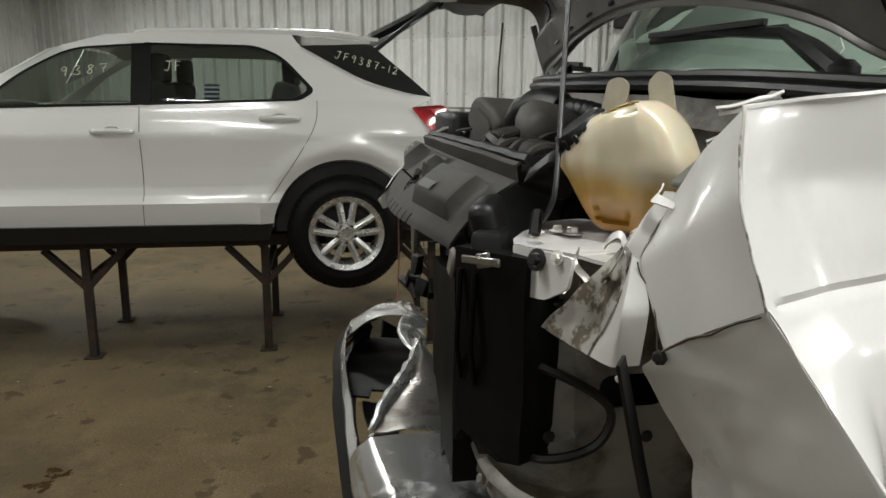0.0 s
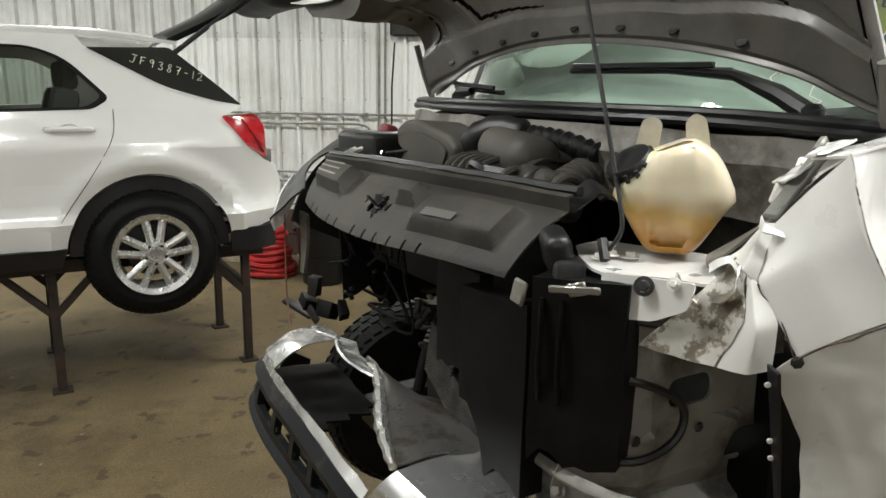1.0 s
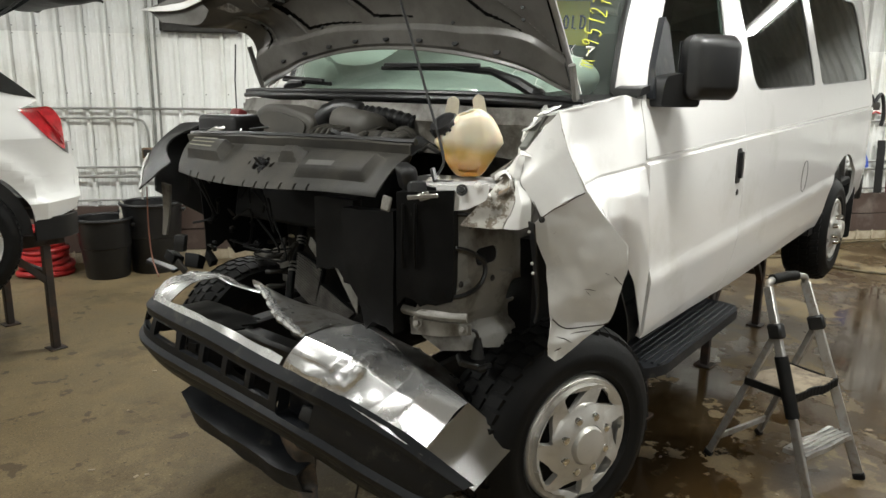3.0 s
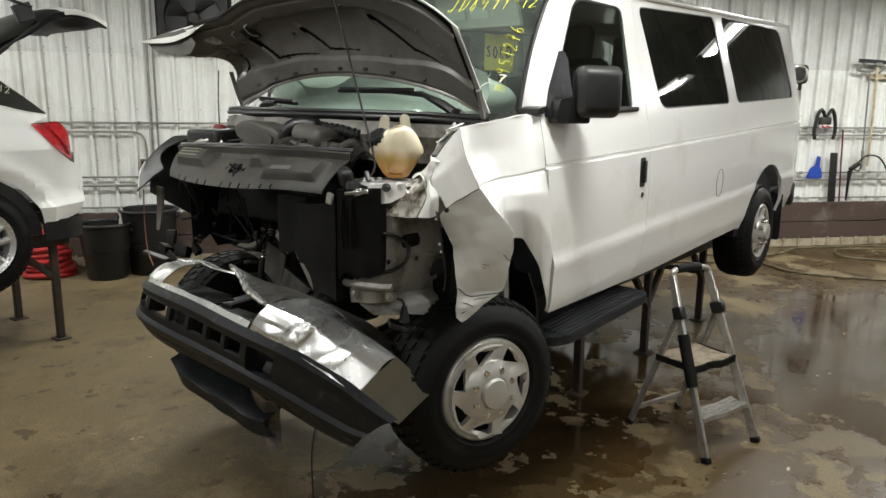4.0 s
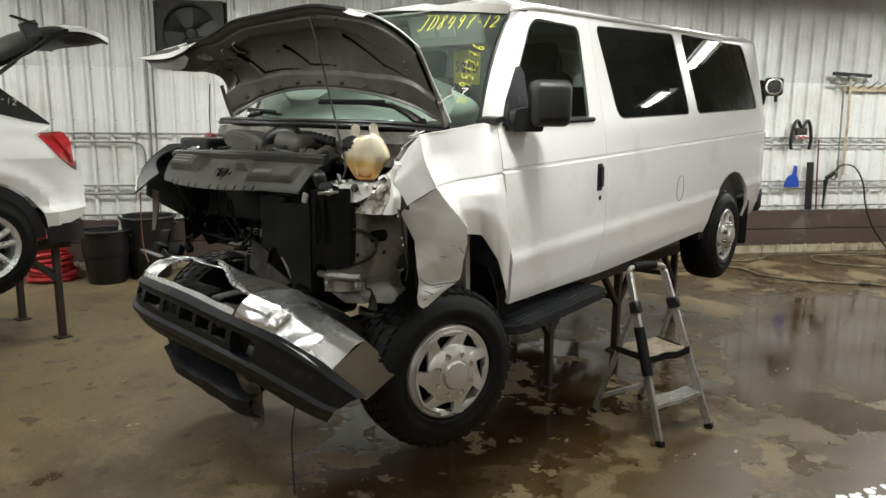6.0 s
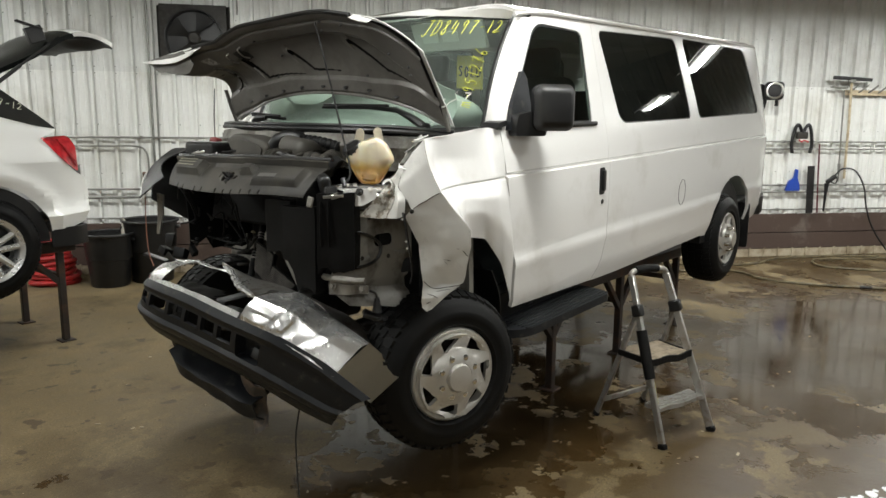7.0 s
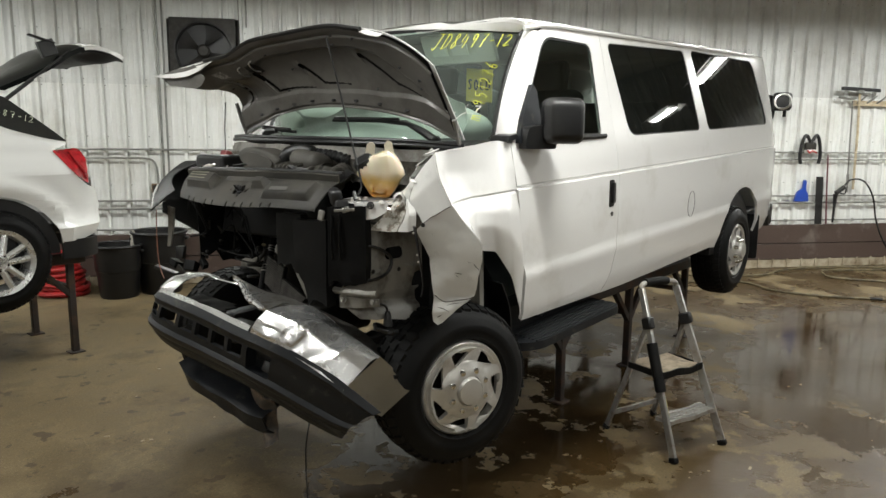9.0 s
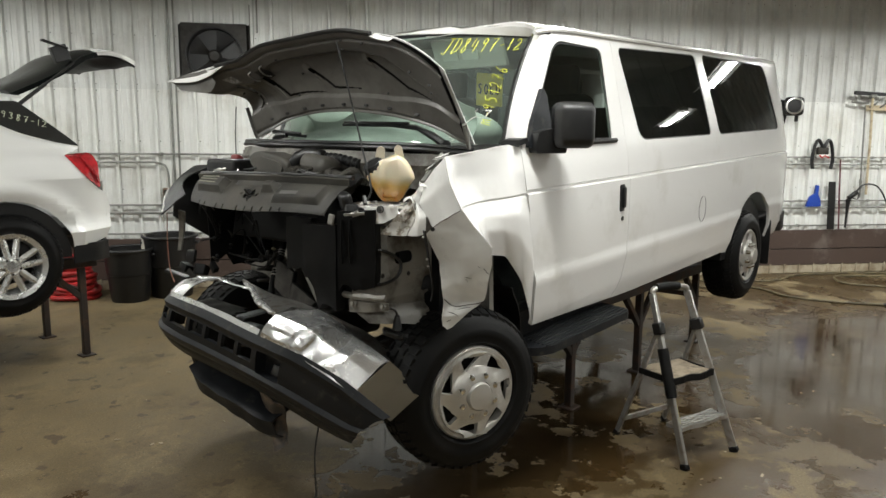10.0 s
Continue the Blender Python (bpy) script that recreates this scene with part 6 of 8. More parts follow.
bm = bmesh.new()
NU, NV = 130, 30
rows = {}
for i in range(NU + 1):
    for j in range(NV + 1):
        rows[i, j] = bm.verts.new(shield_pt(i / NU, j / NV))
for i in range(NU):
    for j in range(NV):
        u, v = (i + 0.5) / NU, (j + 0.5) / NV
        emblem = abs(u - 0.505) / 0.055 + abs(v - 0.42 + 0.3 * (u - 0.5)) / 0.16 < 1 + 0.3 * math.sin(u * 160)
        notch = v < 0.10 and (u * 17) % 1 < 0.10 and u < 0.8
        if not emblem and not notch:
            bm.faces.new((rows[i, j], rows[i + 1, j], rows[i + 1, j + 1], rows[i, j + 1]))
thick(bm, 0.004)
sight = part("sight_shield", bm, M_GREYPLASTIC, van, "dusty grey plastic cover over the radiator", 26)
bm = bmesh.new()
random.seed(5)
for k in range(5):
    a = SH_F(0.505).lerp(SH_B(0.505), 0.38) + Vector((0, 0, 0.012))
    b = a + Vector((random.uniform(-0.03, 0.04), random.uniform(-0.06, 0.06), random.uniform(0.0, 0.03)))
    beam(bm, a - (b - a) * 0.6, b, 0.012, 0.004, 0.001)
part("broken_emblem", bm, M_BLACK, sight, "broken black plastic shards")
bm = bmesh.new()
box(bm, None, (0.02, 0.03, 0.014), Matrix.Translation((-0.398, -0.14, 1.518)) @ pose(0, 0, 0, 10, 20, 15), 0.004)
part("yellow_clip", bm, M_YELLOW, sight)
# Slightly paler rectangle on the wide step of the cover.
bm = bmesh.new()
grid(bm, lambda u, v: shield_pt(0.73 + 0.10 * u, 0.30 + 0.10 * v) + Vector((-0.002, 0, 0.003)), 8, 4)
part("pale_patch", bm, surf("pale_stripe", (0.075, 0.072, 0.066), 0.5), sight)
for k in range(3):
    bm = bmesh.new()
    grid(bm, lambda u, v: shield_pt(0.08 + 0.15 * u, 0.50 + 0.11 * k + 0.035 * v) + Vector((-0.002, 0, 0.0025)), 6, 2)
    part("label_bar", bm, surf("label_bar_tan", (0.20, 0.19, 0.14), 0.5), sight)
bm = bmesh.new()
tube(bm, [SH_B(i / 40) + Vector((0.008, 0, 0.024 + 0.0008 * math.sin(i * 1.3))) for i in range(41)], 0.010, 6)
part("rubber_lip", bm, M_BLACK, sight)

# coolant tank
tank_m = Matrix.Translation((-0.205, -0.665, 1.578)) @ pose(0, 0, 0, 0, 0, 43)


def tank_mat():
    m, nt, b = nodes_of("coolant_tank_plastic")
    co = coords(nt)
    sep = nt.nodes.new("ShaderNodeSeparateXYZ")
    link(nt, co, sep.inputs[0])
    n = noise_node(nt, 7, 4, 0.6, co)
    lvl = maths(nt, "ADD", maths(nt, "SUBTRACT", sep.outputs[2], 1.50), maths(nt, "MULTIPLY", n, 0.06))
    f = ramp(nt, maths(nt, "MULTIPLY", lvl, 5.0), [(0.20, (0.36, 0.17, 0.015)), (0.40, (0.50, 0.32, 0.08)), (0.56, (0.68, 0.61, 0.45))])
    link(nt, f, b.inputs["Base Color"])
    b.inputs["Roughness"].default_value = 0.32
    b.inputs["Subsurface Weight"].default_value = 0.35
    b.inputs["Subsurface Radius"].default_value = (0.03, 0.018, 0.008)
    b.inputs["Subsurface Scale"].default_value = 0.5
    b.inputs["Coat Weight"].default_value = 0.6
    b.inputs["Coat Roughness"].default_value = 0.12
    return m


M_TANK = tank_mat()
M_TAB = surf("milky_plastic", (0.60, 0.56, 0.46), 0.4, 0, (0.45, 0.40, 0.30), 0.6, 0.15, 9)
bm = bmesh.new()


def tank_pt(u, v):
    a, t = 2 * math.pi * u, math.pi * (v - 0.5)
    ca, sa, ct, st = math.cos(a), math.sin(a), math.cos(t), math.sin(t)
    sg = lambda w, k: math.copysign(abs(w) ** k, w)
    z = 0.096 * sg(st, 0.62)
    ring = sg(ct, 0.34)
    x = 0.062 * sg(ca, 0.50) * ring
    y = 0.095 * sg(sa, 0.50) * ring
    f = z / 0.096
    if f < -0.05:  # tapers to a faceted foot
        k = min(1, (-f - 0.05) / 0.95)
        x *= 1 - 0.34 * k
        y *= 1 - 0.50 * k ** 0.8
    if f > 0.2:  # shoulder slopes to the cap side
        k = (f - 0.2) / 0.8
        y = y * (1 - 0.16 * k) + 0.004 * k
        z -= k ** 0.7 * (0.40 * max(0.0, y + 0.010) + 0.38 * max(0.0, -y - 0.030))
    seam = 1.035 if abs(z + 0.006) < 0.007 else 1.0
    p = Vector((x * seam, y * seam, z))
    if x < -0.04 and -0.02 < y < 0.03:
        p.x += 0.010
    return tank_m @ p


grid(bm, tank_pt, 64, 40)
bmesh.ops.remove_doubles(bm, verts=bm.verts[:], dist=1e-5)
tank = part("coolant_tank", bm, M_TANK, van, "cream plastic coolant tank with amber coolant", 60)
for x, y, hh, tl in ((0.035, 0.045, 0.060, 8), (0.020, -0.034, 0.090, -10)):
    bm = sheet(rounded([(-0.020, -0.5 * hh), (0.020, -0.5 * hh), (0.017, 0.4 * hh), (0.0, 0.55 * hh), (-0.017, 0.42 * hh)], 0.007, 3))
    bm.transform(tank_m @ Matrix.Translation((x, y, (0.085 if y > 0 else 0.070) + 0.22 * hh)) @ pose(0, 0, 0, 90, 0, 90) @ pose(0, 0, 0, 0, 0, tl))
    thick(bm, 0.006)
    part("mounting_tab", bm, M_TAB, tank)
bm = bmesh.new()
cap_m = Matrix.Translation((-0.256, -0.628, 1.614)) @ Vector((-0.60, 0.10, 0.76)).to_track_quat('Z', 'Y').to_matrix().to_4x4()
prof = [(0.030, -0.06), (0.030, 0.004), (0.040, 0.006), (0.042, 0.026), (0.038, 0.033), (0.032, 0.031), (0.014, 0.032), (0.0, 0.032)]
lathe(bm, prof, cap_m, 28)
cap = part("cap", bm, M_BLACK, tank, "black ribbed coolant cap")
for k in range(14):
    bm = bmesh.new()
    a = 2 * math.pi * k / 14
    box(bm, None, (0.005, 0.008, 0.022), cap_m @ pose(0, 0, 0, 0, 0, math.degrees(a)) @ Matrix.Translation((0.042, 0, 0.016)), 0.001)
    part("cap_rib", bm, M_BLACK, cap)

# engine bay: air box, hoses, engine covers, dark block below
M_DUSTY = surf("dusty_engine_plastic", (0.045, 0.042, 0.036), 0.6, 0, (0.085, 0.078, 0.066), 0.52, 0.18, 7.0, 0.15, 0.1, 0.25, 160)
AIRPOLY = [(0.255, 1.650), (0.205, 1.674), (0.135, 1.677), (-0.02, 1.645), (-0.06, 1.618), (-0.03, 1.56), (0.06, 1.53), (0.26, 1.53), (0.205, 1.60), (0.25, 1.622)]
def blob(name, c, s, mat, rot=(0, 0, 0), label="", bev=0.35, parent=None, rough=0.0):
    bm = bmesh.new()
    b = min(s) * bev
    box(bm, None, s, Matrix.Translation(c) @ pose(0, 0, 0, *rot), b, 3)
    if rough:
        for v in bm.verts:
            v.co = crumple(v.co, rough, 11, 2.5)
    return part(name, bm, mat, parent or van, label)


bm = patch([[(-0.335, -0.565, 1.545), (-0.31, -0.50, 1.56)], [(-0.305, -0.60, 1.585), (-0.27, -0.53, 1.60)], [(-0.27, -0.62, 1.56), (-0.24, -0.55, 1.575)]], 6, 2)
thick(dents(bm, 0.004, 15, 3), 0.004)
part("rubber_flap", bm, M_BLACK, van)
AIRBOX = rounded(AIRPOLY, 0.022, 4)
bm = bmesh.new()
prism(bm, AIRBOX, lambda a, b: Vector((-0.262, a, b)), lambda a, b: Vector((-0.12, a * 0.96 + 0.01, 1.58 + (b - 1.58) * 0.92)))
bmesh.ops.bevel(bm, geom=[e for e in bm.edges if len(e.link_faces) == 2 and e.calc_face_angle(0) > 0.9], offset=0.014, segments=3, affect="EDGES", profile=0.5)
air = part("air_box", bm, M_DUSTY, van, "dusty grey plastic air box")
bm = bmesh.new()
prism(bm, rounded([(p[0] * 0.8 + 0.02, 1.60 + (p[1] - 1.60) * 0.72) for p in AIRPOLY], 0.016, 3), lambda a, b: Vector((-0.270, a, b - 0.006)), lambda a, b: Vector((-0.258, a, b - 0.006)))
part("air_box_panel", bm, M_DUSTY, air)
blob("resonator", (-0.18, -0.19, 1.612), (0.13, 0.22, 0.10), M_DUSTY, (6, 10, -8), "grey plastic intake resonator", 0.45)
blob("engine_cover", (-0.05, -0.05, 1.56), (0.26, 0.50, 0.16), M_GREYPLASTIC, (0, -8, 0), "", 0.3)
blob("throttle_body", (-0.245, -0.38, 1.55), (0.12, 0.15, 0.09), M_GREYPLASTIC, (0, 18, -14), "", 0.3)
for k in range(6):
    bm = bmesh.new()
    tube(bm, curve([(-0.31 + 0.006 * k, -0.075 - 0.026 * k, 1.555), (-0.28, -0.08 - 0.026 * k, 1.595), (-0.21, -0.09 - 0.026 * k, 1.61)], 3), 0.008, 6)
    part("intake_fin", bm, M_GREYPLASTIC, van)
ring = bmesh.new()
c = curve([(-0.20, -0.03, 1.58), (-0.20, -0.05, 1.635), (-0.17, -0.10, 1.66), (-0.14, -0.16, 1.65)], 4)
tube(ring, c, 0.05, 14, [0.034 + 0.004 * (i % 2) for i in range(len(c))])
c = curve([(-0.13, -0.17, 1.65), (-0.11, -0.26, 1.642), (-0.09, -0.36, 1.62)], 8)
tube(ring, c, 0.035, 12, [0.021 + 0.006 * (i % 2) for i in range(len(c))])
part("intake_hose", ring, M_BLACK, van, "black corrugated intake hose")
for k, (r0, p0) in enumerate((((0.045), (-0.29, -0.33, 1.565)), ((0.05), (-0.28, -0.40, 1.57)), ((0.05), (-0.27, -0.47, 1.565)))):
    bm = bmesh.new()
    tube(bm, [Vector(p0) + Vector((0.045 * math.cos(a) * 0.9, 0.0, -0.012 + 0.040 * math.sin(a))) for a in [math.pi * i / 10 for i in range(11)]], 0.010, 8)
    part("hose_loop", bm, M_GREYPLASTIC if k != 1 else M_CAST, van)
bm = bmesh.new()
prof = [(0.0, -0.085)]
for i in range(6):
    a = -0.085 + 0.028 * i
    prof += [(0.046, a), (0.046, a + 0.020), (0.041, a + 0.021), (0.041, a + 0.027)]
prof.append((0.0, 0.085))
lathe(bm, prof, Matrix.Translation((-0.140, -0.345, 1.560)) @ pose(0, 0, 0, 0, 78, 22), 20)
part("intake_drum", bm, M_DUSTY, van, "ribbed dusty intake drum")
bm = sheet(rounded([(-0.022, 0.0), (0.022, 0.0), (0.022, 0.17), (-0.022, 0.17)], 0.008, 3), [[tuple(q[:2]) for q in rounded([(-0.007, 0.085), (0.007, 0.085), (0.007, 0.125), (-0.007, 0.125)], 0.006, 3)]], [], span(0.02, 0.16, 0.02))
mapped(bm, lambda a, b: Vector((-0.290 + 0.9 * b, -0.290 + a - 0.05 * b, 1.545 + 0.062 * math.sin(min(1.6, b * 14)) - 0.10 * max(0, b - 0.10))))
thick(bm, 0.006)
part("slotted_strap", bm, M_GREYPLASTIC, van, "grey slotted strap over the intake")
random.seed(21)
for k in range(16):
    y = random.uniform(-0.45, 0.45)
    x = random.uniform(-0.30, 0.05)
    z = 1.56 + random.uniform(-0.03, 0.05)
    bm = bmesh.new()
    pts = [(x, y, z)]
    for j in range(4):
        x += random.uniform(-0.05, 0.05)
        y += random.uniform(-0.10, 0.10)
        pts.append((max(-0.31, min(0.1, x)), max(-0.52, min(0.55, y)), z + random.uniform(-0.02, 0.04)))
    tube(bm, curve(pts, 5), random.choice((0.005, 0.007, 0.010, 0.013)), 6)
    part("engine_hose", bm, random.choice((M_BLACK, M_BLACK, M_CAST)), van)
blob("battery_box", (-0.19, 0.47, 1.55), (0.22, 0.20, 0.16), M_BLACK, (0, 0, 8), "", 0.12)
blob("red_terminal", (-0.17, 0.49, 1.625), (0.05, 0.06, 0.05), surf("red_terminal_boot", (0.16, 0.02, 0.02), 0.5), (0, 20, 0), "dull red battery terminal boot", 0.3)
for k in range(4):
    bm = bmesh.new()
    tube(bm, curve([(-0.33, 0.56 - 0.03 * k, 1.55), (-0.29, 0.50 - 0.03 * k, 1.585), (-0.25, 0.42 - 0.02 * k, 1.575)], 4), 0.007, 6)
    part("cable", bm, random.choice((M_BLACK, M_BRIGHT)), van)
bm = bmesh.new()
tube(bm, [(-0.10, 0.60, 1.60), (-0.10, 0.60, 1.76), (-0.09, 0.60, 1.90)], 0.003, 5)
lathe(bm, [(0.03, 0), (0.026, 0.03), (0.010, 0.05), (0.0, 0.05)], Matrix.Translation((-0.10, 0.60, 1.58)), 12)
part("antenna", bm, M_BLACK, van, "thin black antenna mast")
blob("engine_block", (0.10, 0.0, 1.22), (0.34, 0.75, 0.62), M_DEEPBLACK, (0, 0, 0), "dark engine block, deepened for shade", 0.12, None, 0.02)
blob("fan_shroud", (-0.17, 0.05, 1.36), (0.10, 0.80, 0.24), M_DEEPBLACK, (0, 12, 0), "", 0.12, None, 0.01)
blob("oil_pan", (0.0, 0.0, 0.86), (0.36, 0.45, 0.16), M_CAST, (0, 0, 0), "", 0.2, None, 0.012)
# pushed-back radiator with fins, leaning
def condenser(corners, fins, label):
    """A bent condenser: a dark core between four corners (top far, top near, low near, low far) and its pale fins."""
    c = [Vector(q) for q in corners]
    bm = bmesh.new()
    grid(bm, lambda u, v: crumple(c[0].lerp(c[1], u).lerp(c[3].lerp(c[2], u), v), 0.004, 9, 2), 10, 10)
    thick(bm, 0.016)
    core = part("condenser", bm, M_DEEPBLACK, van, label)
    for k in range(fins):
        v = (k + 0.5) / fins
        bm = bmesh.new()
        for i in range(4):
            a, b = (crumple(c[0].lerp(c[1], u).lerp(c[3].lerp(c[2], u), v), 0.004, 9, 2) for u in (0.03 + 0.235 * i, 0.265 + 0.235 * i))
            beam(bm, a + Vector((-0.006, 0, 0)), b + Vector((-0.006, 0, 0)), 0.006, 0.0035, 0.0)
        part("fin", bm, M_FIN, core)
    return core


M_FIN = surf("dusty_fin_metal", (0.15, 0.14, 0.125), 0.5, 0.4, (0.06, 0.055, 0.05), 0.55, 0.12, 12, 0.15, 0.1)
condenser([(-0.25, 0.055, 1.165), (-0.26, -0.088, 1.120), (-0.28, -0.066, 0.975), (-0.275, 0.050, 1.035)], 15, "bent condenser with pale dusty fins")
condenser([(-0.285, -0.105, 1.078), (-0.295, -0.285, 1.010), (-0.30, -0.225, 0.965), (-0.295, -0.078, 0.985)], 11, "bent condenser with pale dusty fins")
bm = bmesh.new()
prism(bm, [(0.030, 0.050), (-0.026, 0.035), (-0.099, -0.030), (-0.096, -0.100)], lambda a, b: Vector((-0.300 + 0.1 * a, -0.207 + a, 1.114 + b)), lambda a, b: Vector((-0.296 + 0.1 * a, -0.207 + a, 1.114 + b)))
part("pale_bracket", bm, M_APRON, van, "pale torn metal bracket")
bm = sheet([(-0.026, 1.225), (-0.088, 1.175), (-0.088, 1.125), (-0.015, 1.195)])
mapped(bm, lambda a, b: Vector((-0.262, a, b)))
thick(bm, 0.006)
part("pale_bracket", bm, M_APRON, van)
c = curve([(-0.12, 0.175, 1.23), (-0.16, 0.155, 1.15), (-0.225, 0.125, 1.062), (-0.27, 0.10, 0.95)], 8)
bm = bmesh.new()
tube(bm, c, 0.016, 10)
hose = part("cooler_hose", bm, M_DEEPBLACK, van, "black hose with pale clamp bands")
for i in (5, 6, 7, 13, 14, 15):
    bm = bmesh.new()
    tube(bm, [c[i], c[i].lerp(c[i + 1], 0.45)], 0.0185, 10)
    part("band", bm, M_DULLCHROME, hose)
for a, b, w, mt in (((-0.25, 0.150, 1.115), (-0.25, 0.060, 1.190), 0.022, M_CAST), ((-0.22, 0.155, 1.265), (-0.22, 0.105, 1.262), 0.030, M_HOSE), ((-0.22, 0.140, 1.205), (-0.22, 0.115, 1.20), 0.016, M_HOSE),
                    ((-0.30, 0.235, 1.18), (-0.29, 0.215, 1.165), 0.030, M_DEEPBLACK), ((-0.26, 0.13, 1.16), (-0.25, 0.13, 1.20), 0.02, M_CAST)):
    bm = bmesh.new()
    beam(bm, a, b, w, w * 0.7, 0.004)
    dents(bm, 0.003, 30, 4)
    part("broken_bracket", bm, mt, van)
random.seed(31)
for k in range(9):
    x, y, z = random.uniform(-0.34, -0.26), random.uniform(0.10, 0.66), random.uniform(1.20, 1.40)
    pts = [(x, y, z)]
    for j in range(3):
        pts.append((x + random.uniform(-0.04, 0.05), y + random.uniform(-0.12, 0.12), z + random.uniform(-0.14, 0.10)))
    bm = bmesh.new()
    tube(bm, curve(pts, 5), random.choice((0.003, 0.004, 0.005)), 6)
    part("wiring", bm, M_DEEPBLACK, van)

# far inner panel: dark backdrop sheet added, ragged lower edge, bits hanging from it
random.seed(44)
low = [(-0.28 + 0.042 * i, 1.085 + random.uniform(-0.035, 0.055)) for i in range(11)]
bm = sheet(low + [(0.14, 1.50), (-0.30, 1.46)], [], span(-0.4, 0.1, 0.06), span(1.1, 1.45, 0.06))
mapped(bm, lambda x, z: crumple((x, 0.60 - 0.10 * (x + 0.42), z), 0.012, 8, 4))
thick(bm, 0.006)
far_panel = part("inner_panel", bm, M_DEEPBLACK, van, "dark inner panel with a ragged edge, added as a backdrop")
for k in range(16):
    x, z = random.uniform(-0.32, 0.0), random.uniform(1.05, 1.40)
    c = Vector((x, 0.565 - 0.10 * (x + 0.42), z))
    bm = bmesh.new()
    w = random.uniform(0.006, 0.022)
    d = Vector((random.uniform(-1, 1), random.uniform(-0.5, 0.2), random.uniform(-1, 1))).normalized()
    beam(bm, c - d * w, c + d * w, random.uniform(0.006, 0.022), random.uniform(0.006, 0.02), 0.003)
    dents(bm, 0.005, 30, k)
    part("broken_bit", bm, random.choice((M_CAST, M_BLACK, M_DEEPBLACK, M_GREYPLASTIC, M_BLACK)), far_panel)

# far fender and lamp mount
bm = bmesh.new()
loft(bm, rail([(-0.335, 0.895, 1.465), (-0.38, 0.85, 1.435), (-0.43, 0.79, 1.385), (-0.475, 0.71, 1.335)]), rail([(-0.30, 0.93, 1.42), (-0.345, 0.90, 1.36), (-0.40, 0.83, 1.31), (-0.458, 0.735, 1.30)]), 18, 10, lambda p, u, v: crumple(p, 0.006, 10, 9))
thick(bm, 0.005)
part("fender", bm, M_VANPAINT, van, "white far fender with a bent front corner", 28)
bm = bmesh.new()
loft(bm, rail([(-0.14, 0.955, 1.55), (-0.24, 0.93, 1.48), (-0.33, 0.85, 1.40), (-0.40, 0.74, 1.33)]), rail([(0.05, 0.96, 1.62), (0.03, 0.965, 1.45), (0.02, 0.965, 1.30), (-0.03, 0.96, 1.15)]), 14, 8)
thick(bm, 0.006)
part("wheel_house", bm, M_DEEPBLACK, van)
bm = bmesh.new()
loft(bm, rail([(-0.13, 0.70, 1.60), (-0.22, 0.78, 1.565), (-0.34, 0.74, 1.50), (-0.40, 0.62, 1.455)]), rail([(-0.14, 0.955, 1.575), (-0.21, 0.962, 1.528), (-0.32, 0.90, 1.475), (-0.47, 0.72, 1.345)]), 14, 8, lambda p, u, v: crumple(p, 0.012, 12, 4))
thick(bm, 0.006)
part("lamp_panel", bm, M_BLACK, van, "bent dark lamp mounting panel")
bm = bmesh.new()
loft(bm, rail([(-0.37, 0.74, 1.36), (-0.36, 0.76, 1.25), (-0.355, 0.79, 1.14)]), rail([(-0.36, 0.70, 1.35), (-0.35, 0.73, 1.25), (-0.35, 0.77, 1.14)]), 8, 3)
thick(bm, 0.012)
part("lamp_strut", bm, M_APRON, van)
for p, s, rot, mt in (((-0.36, 0.80, 1.01), (0.03, 0.14, 0.014), (15, 0, 25), M_BLACK), ((-0.36, 0.70, 1.06), (0.05, 0.08, 0.035), (20, 15, 0), M_DEEPBLACK), ((-0.33, 0.60, 1.05), (0.05, 0.06, 0.05), (0, 30, 20), M_DEEPBLACK),
                      ((-0.35, 0.66, 1.12), (0.03, 0.05, 0.07), (0, 0, 20), M_BLACK), ((-0.32, 0.50, 1.08), (0.035, 0.06, 0.03), (30, 0, 0), M_DEEPBLACK), ((-0.37, 0.64, 1.03), (0.012, 0.05, 0.03), (40, 0, 10), M_CAST)):
    blob("hanging_bracket", p, s, mt, rot, "", 0.08, None, 0.016)
bm = bmesh.new()
tube(bm, curve([(-0.40, 0.80, 1.34), (-0.395, 0.82, 1.18), (-0.40, 0.80, 1.05), (-0.41, 0.74, 0.98)], 8), 0.003, 5)
part("dangling_wire", bm, surf("brown_wire", (0.18, 0.07, 0.04), 0.6), van)
# front suspension
for sgn in (-1, 1):
    bm = bmesh.new()
    beam(bm, (0.03, sgn * 0.70, 0.62), (0.02, -sgn * 0.28, 0.76), 0.08, 0.07, 0.015)
    part("axle_beam", bm, M_CAST, van)
    bm = bmesh.new()
    tube(bm, [Vector((0.06 + 0.06 * math.cos(a), sgn * 0.56 + 0.06 * math.sin(a), 0.72 + 0.40 * a / (2 * math.pi * 6))) for a in [2 * math.pi * 6 * i / 90 for i in range(91)]], 0.010, 6)
    part("coil_spring", bm, M_CAST, van)
    bm = bmesh.new()
    beam(bm, (0.0, sgn * 0.62, 0.62), (0.62, sgn * 0.44, 0.76), 0.05, 0.06, 0.01)
    part("radius_arm", bm, M_CAST, van)
bm = bmesh.new()
beam(bm, (-0.22, -0.50, 0.72), (-0.22, 0.50, 0.74), 0.09, 0.10, 0.015)
part("front_cross_member", bm, M_BLACK, van)

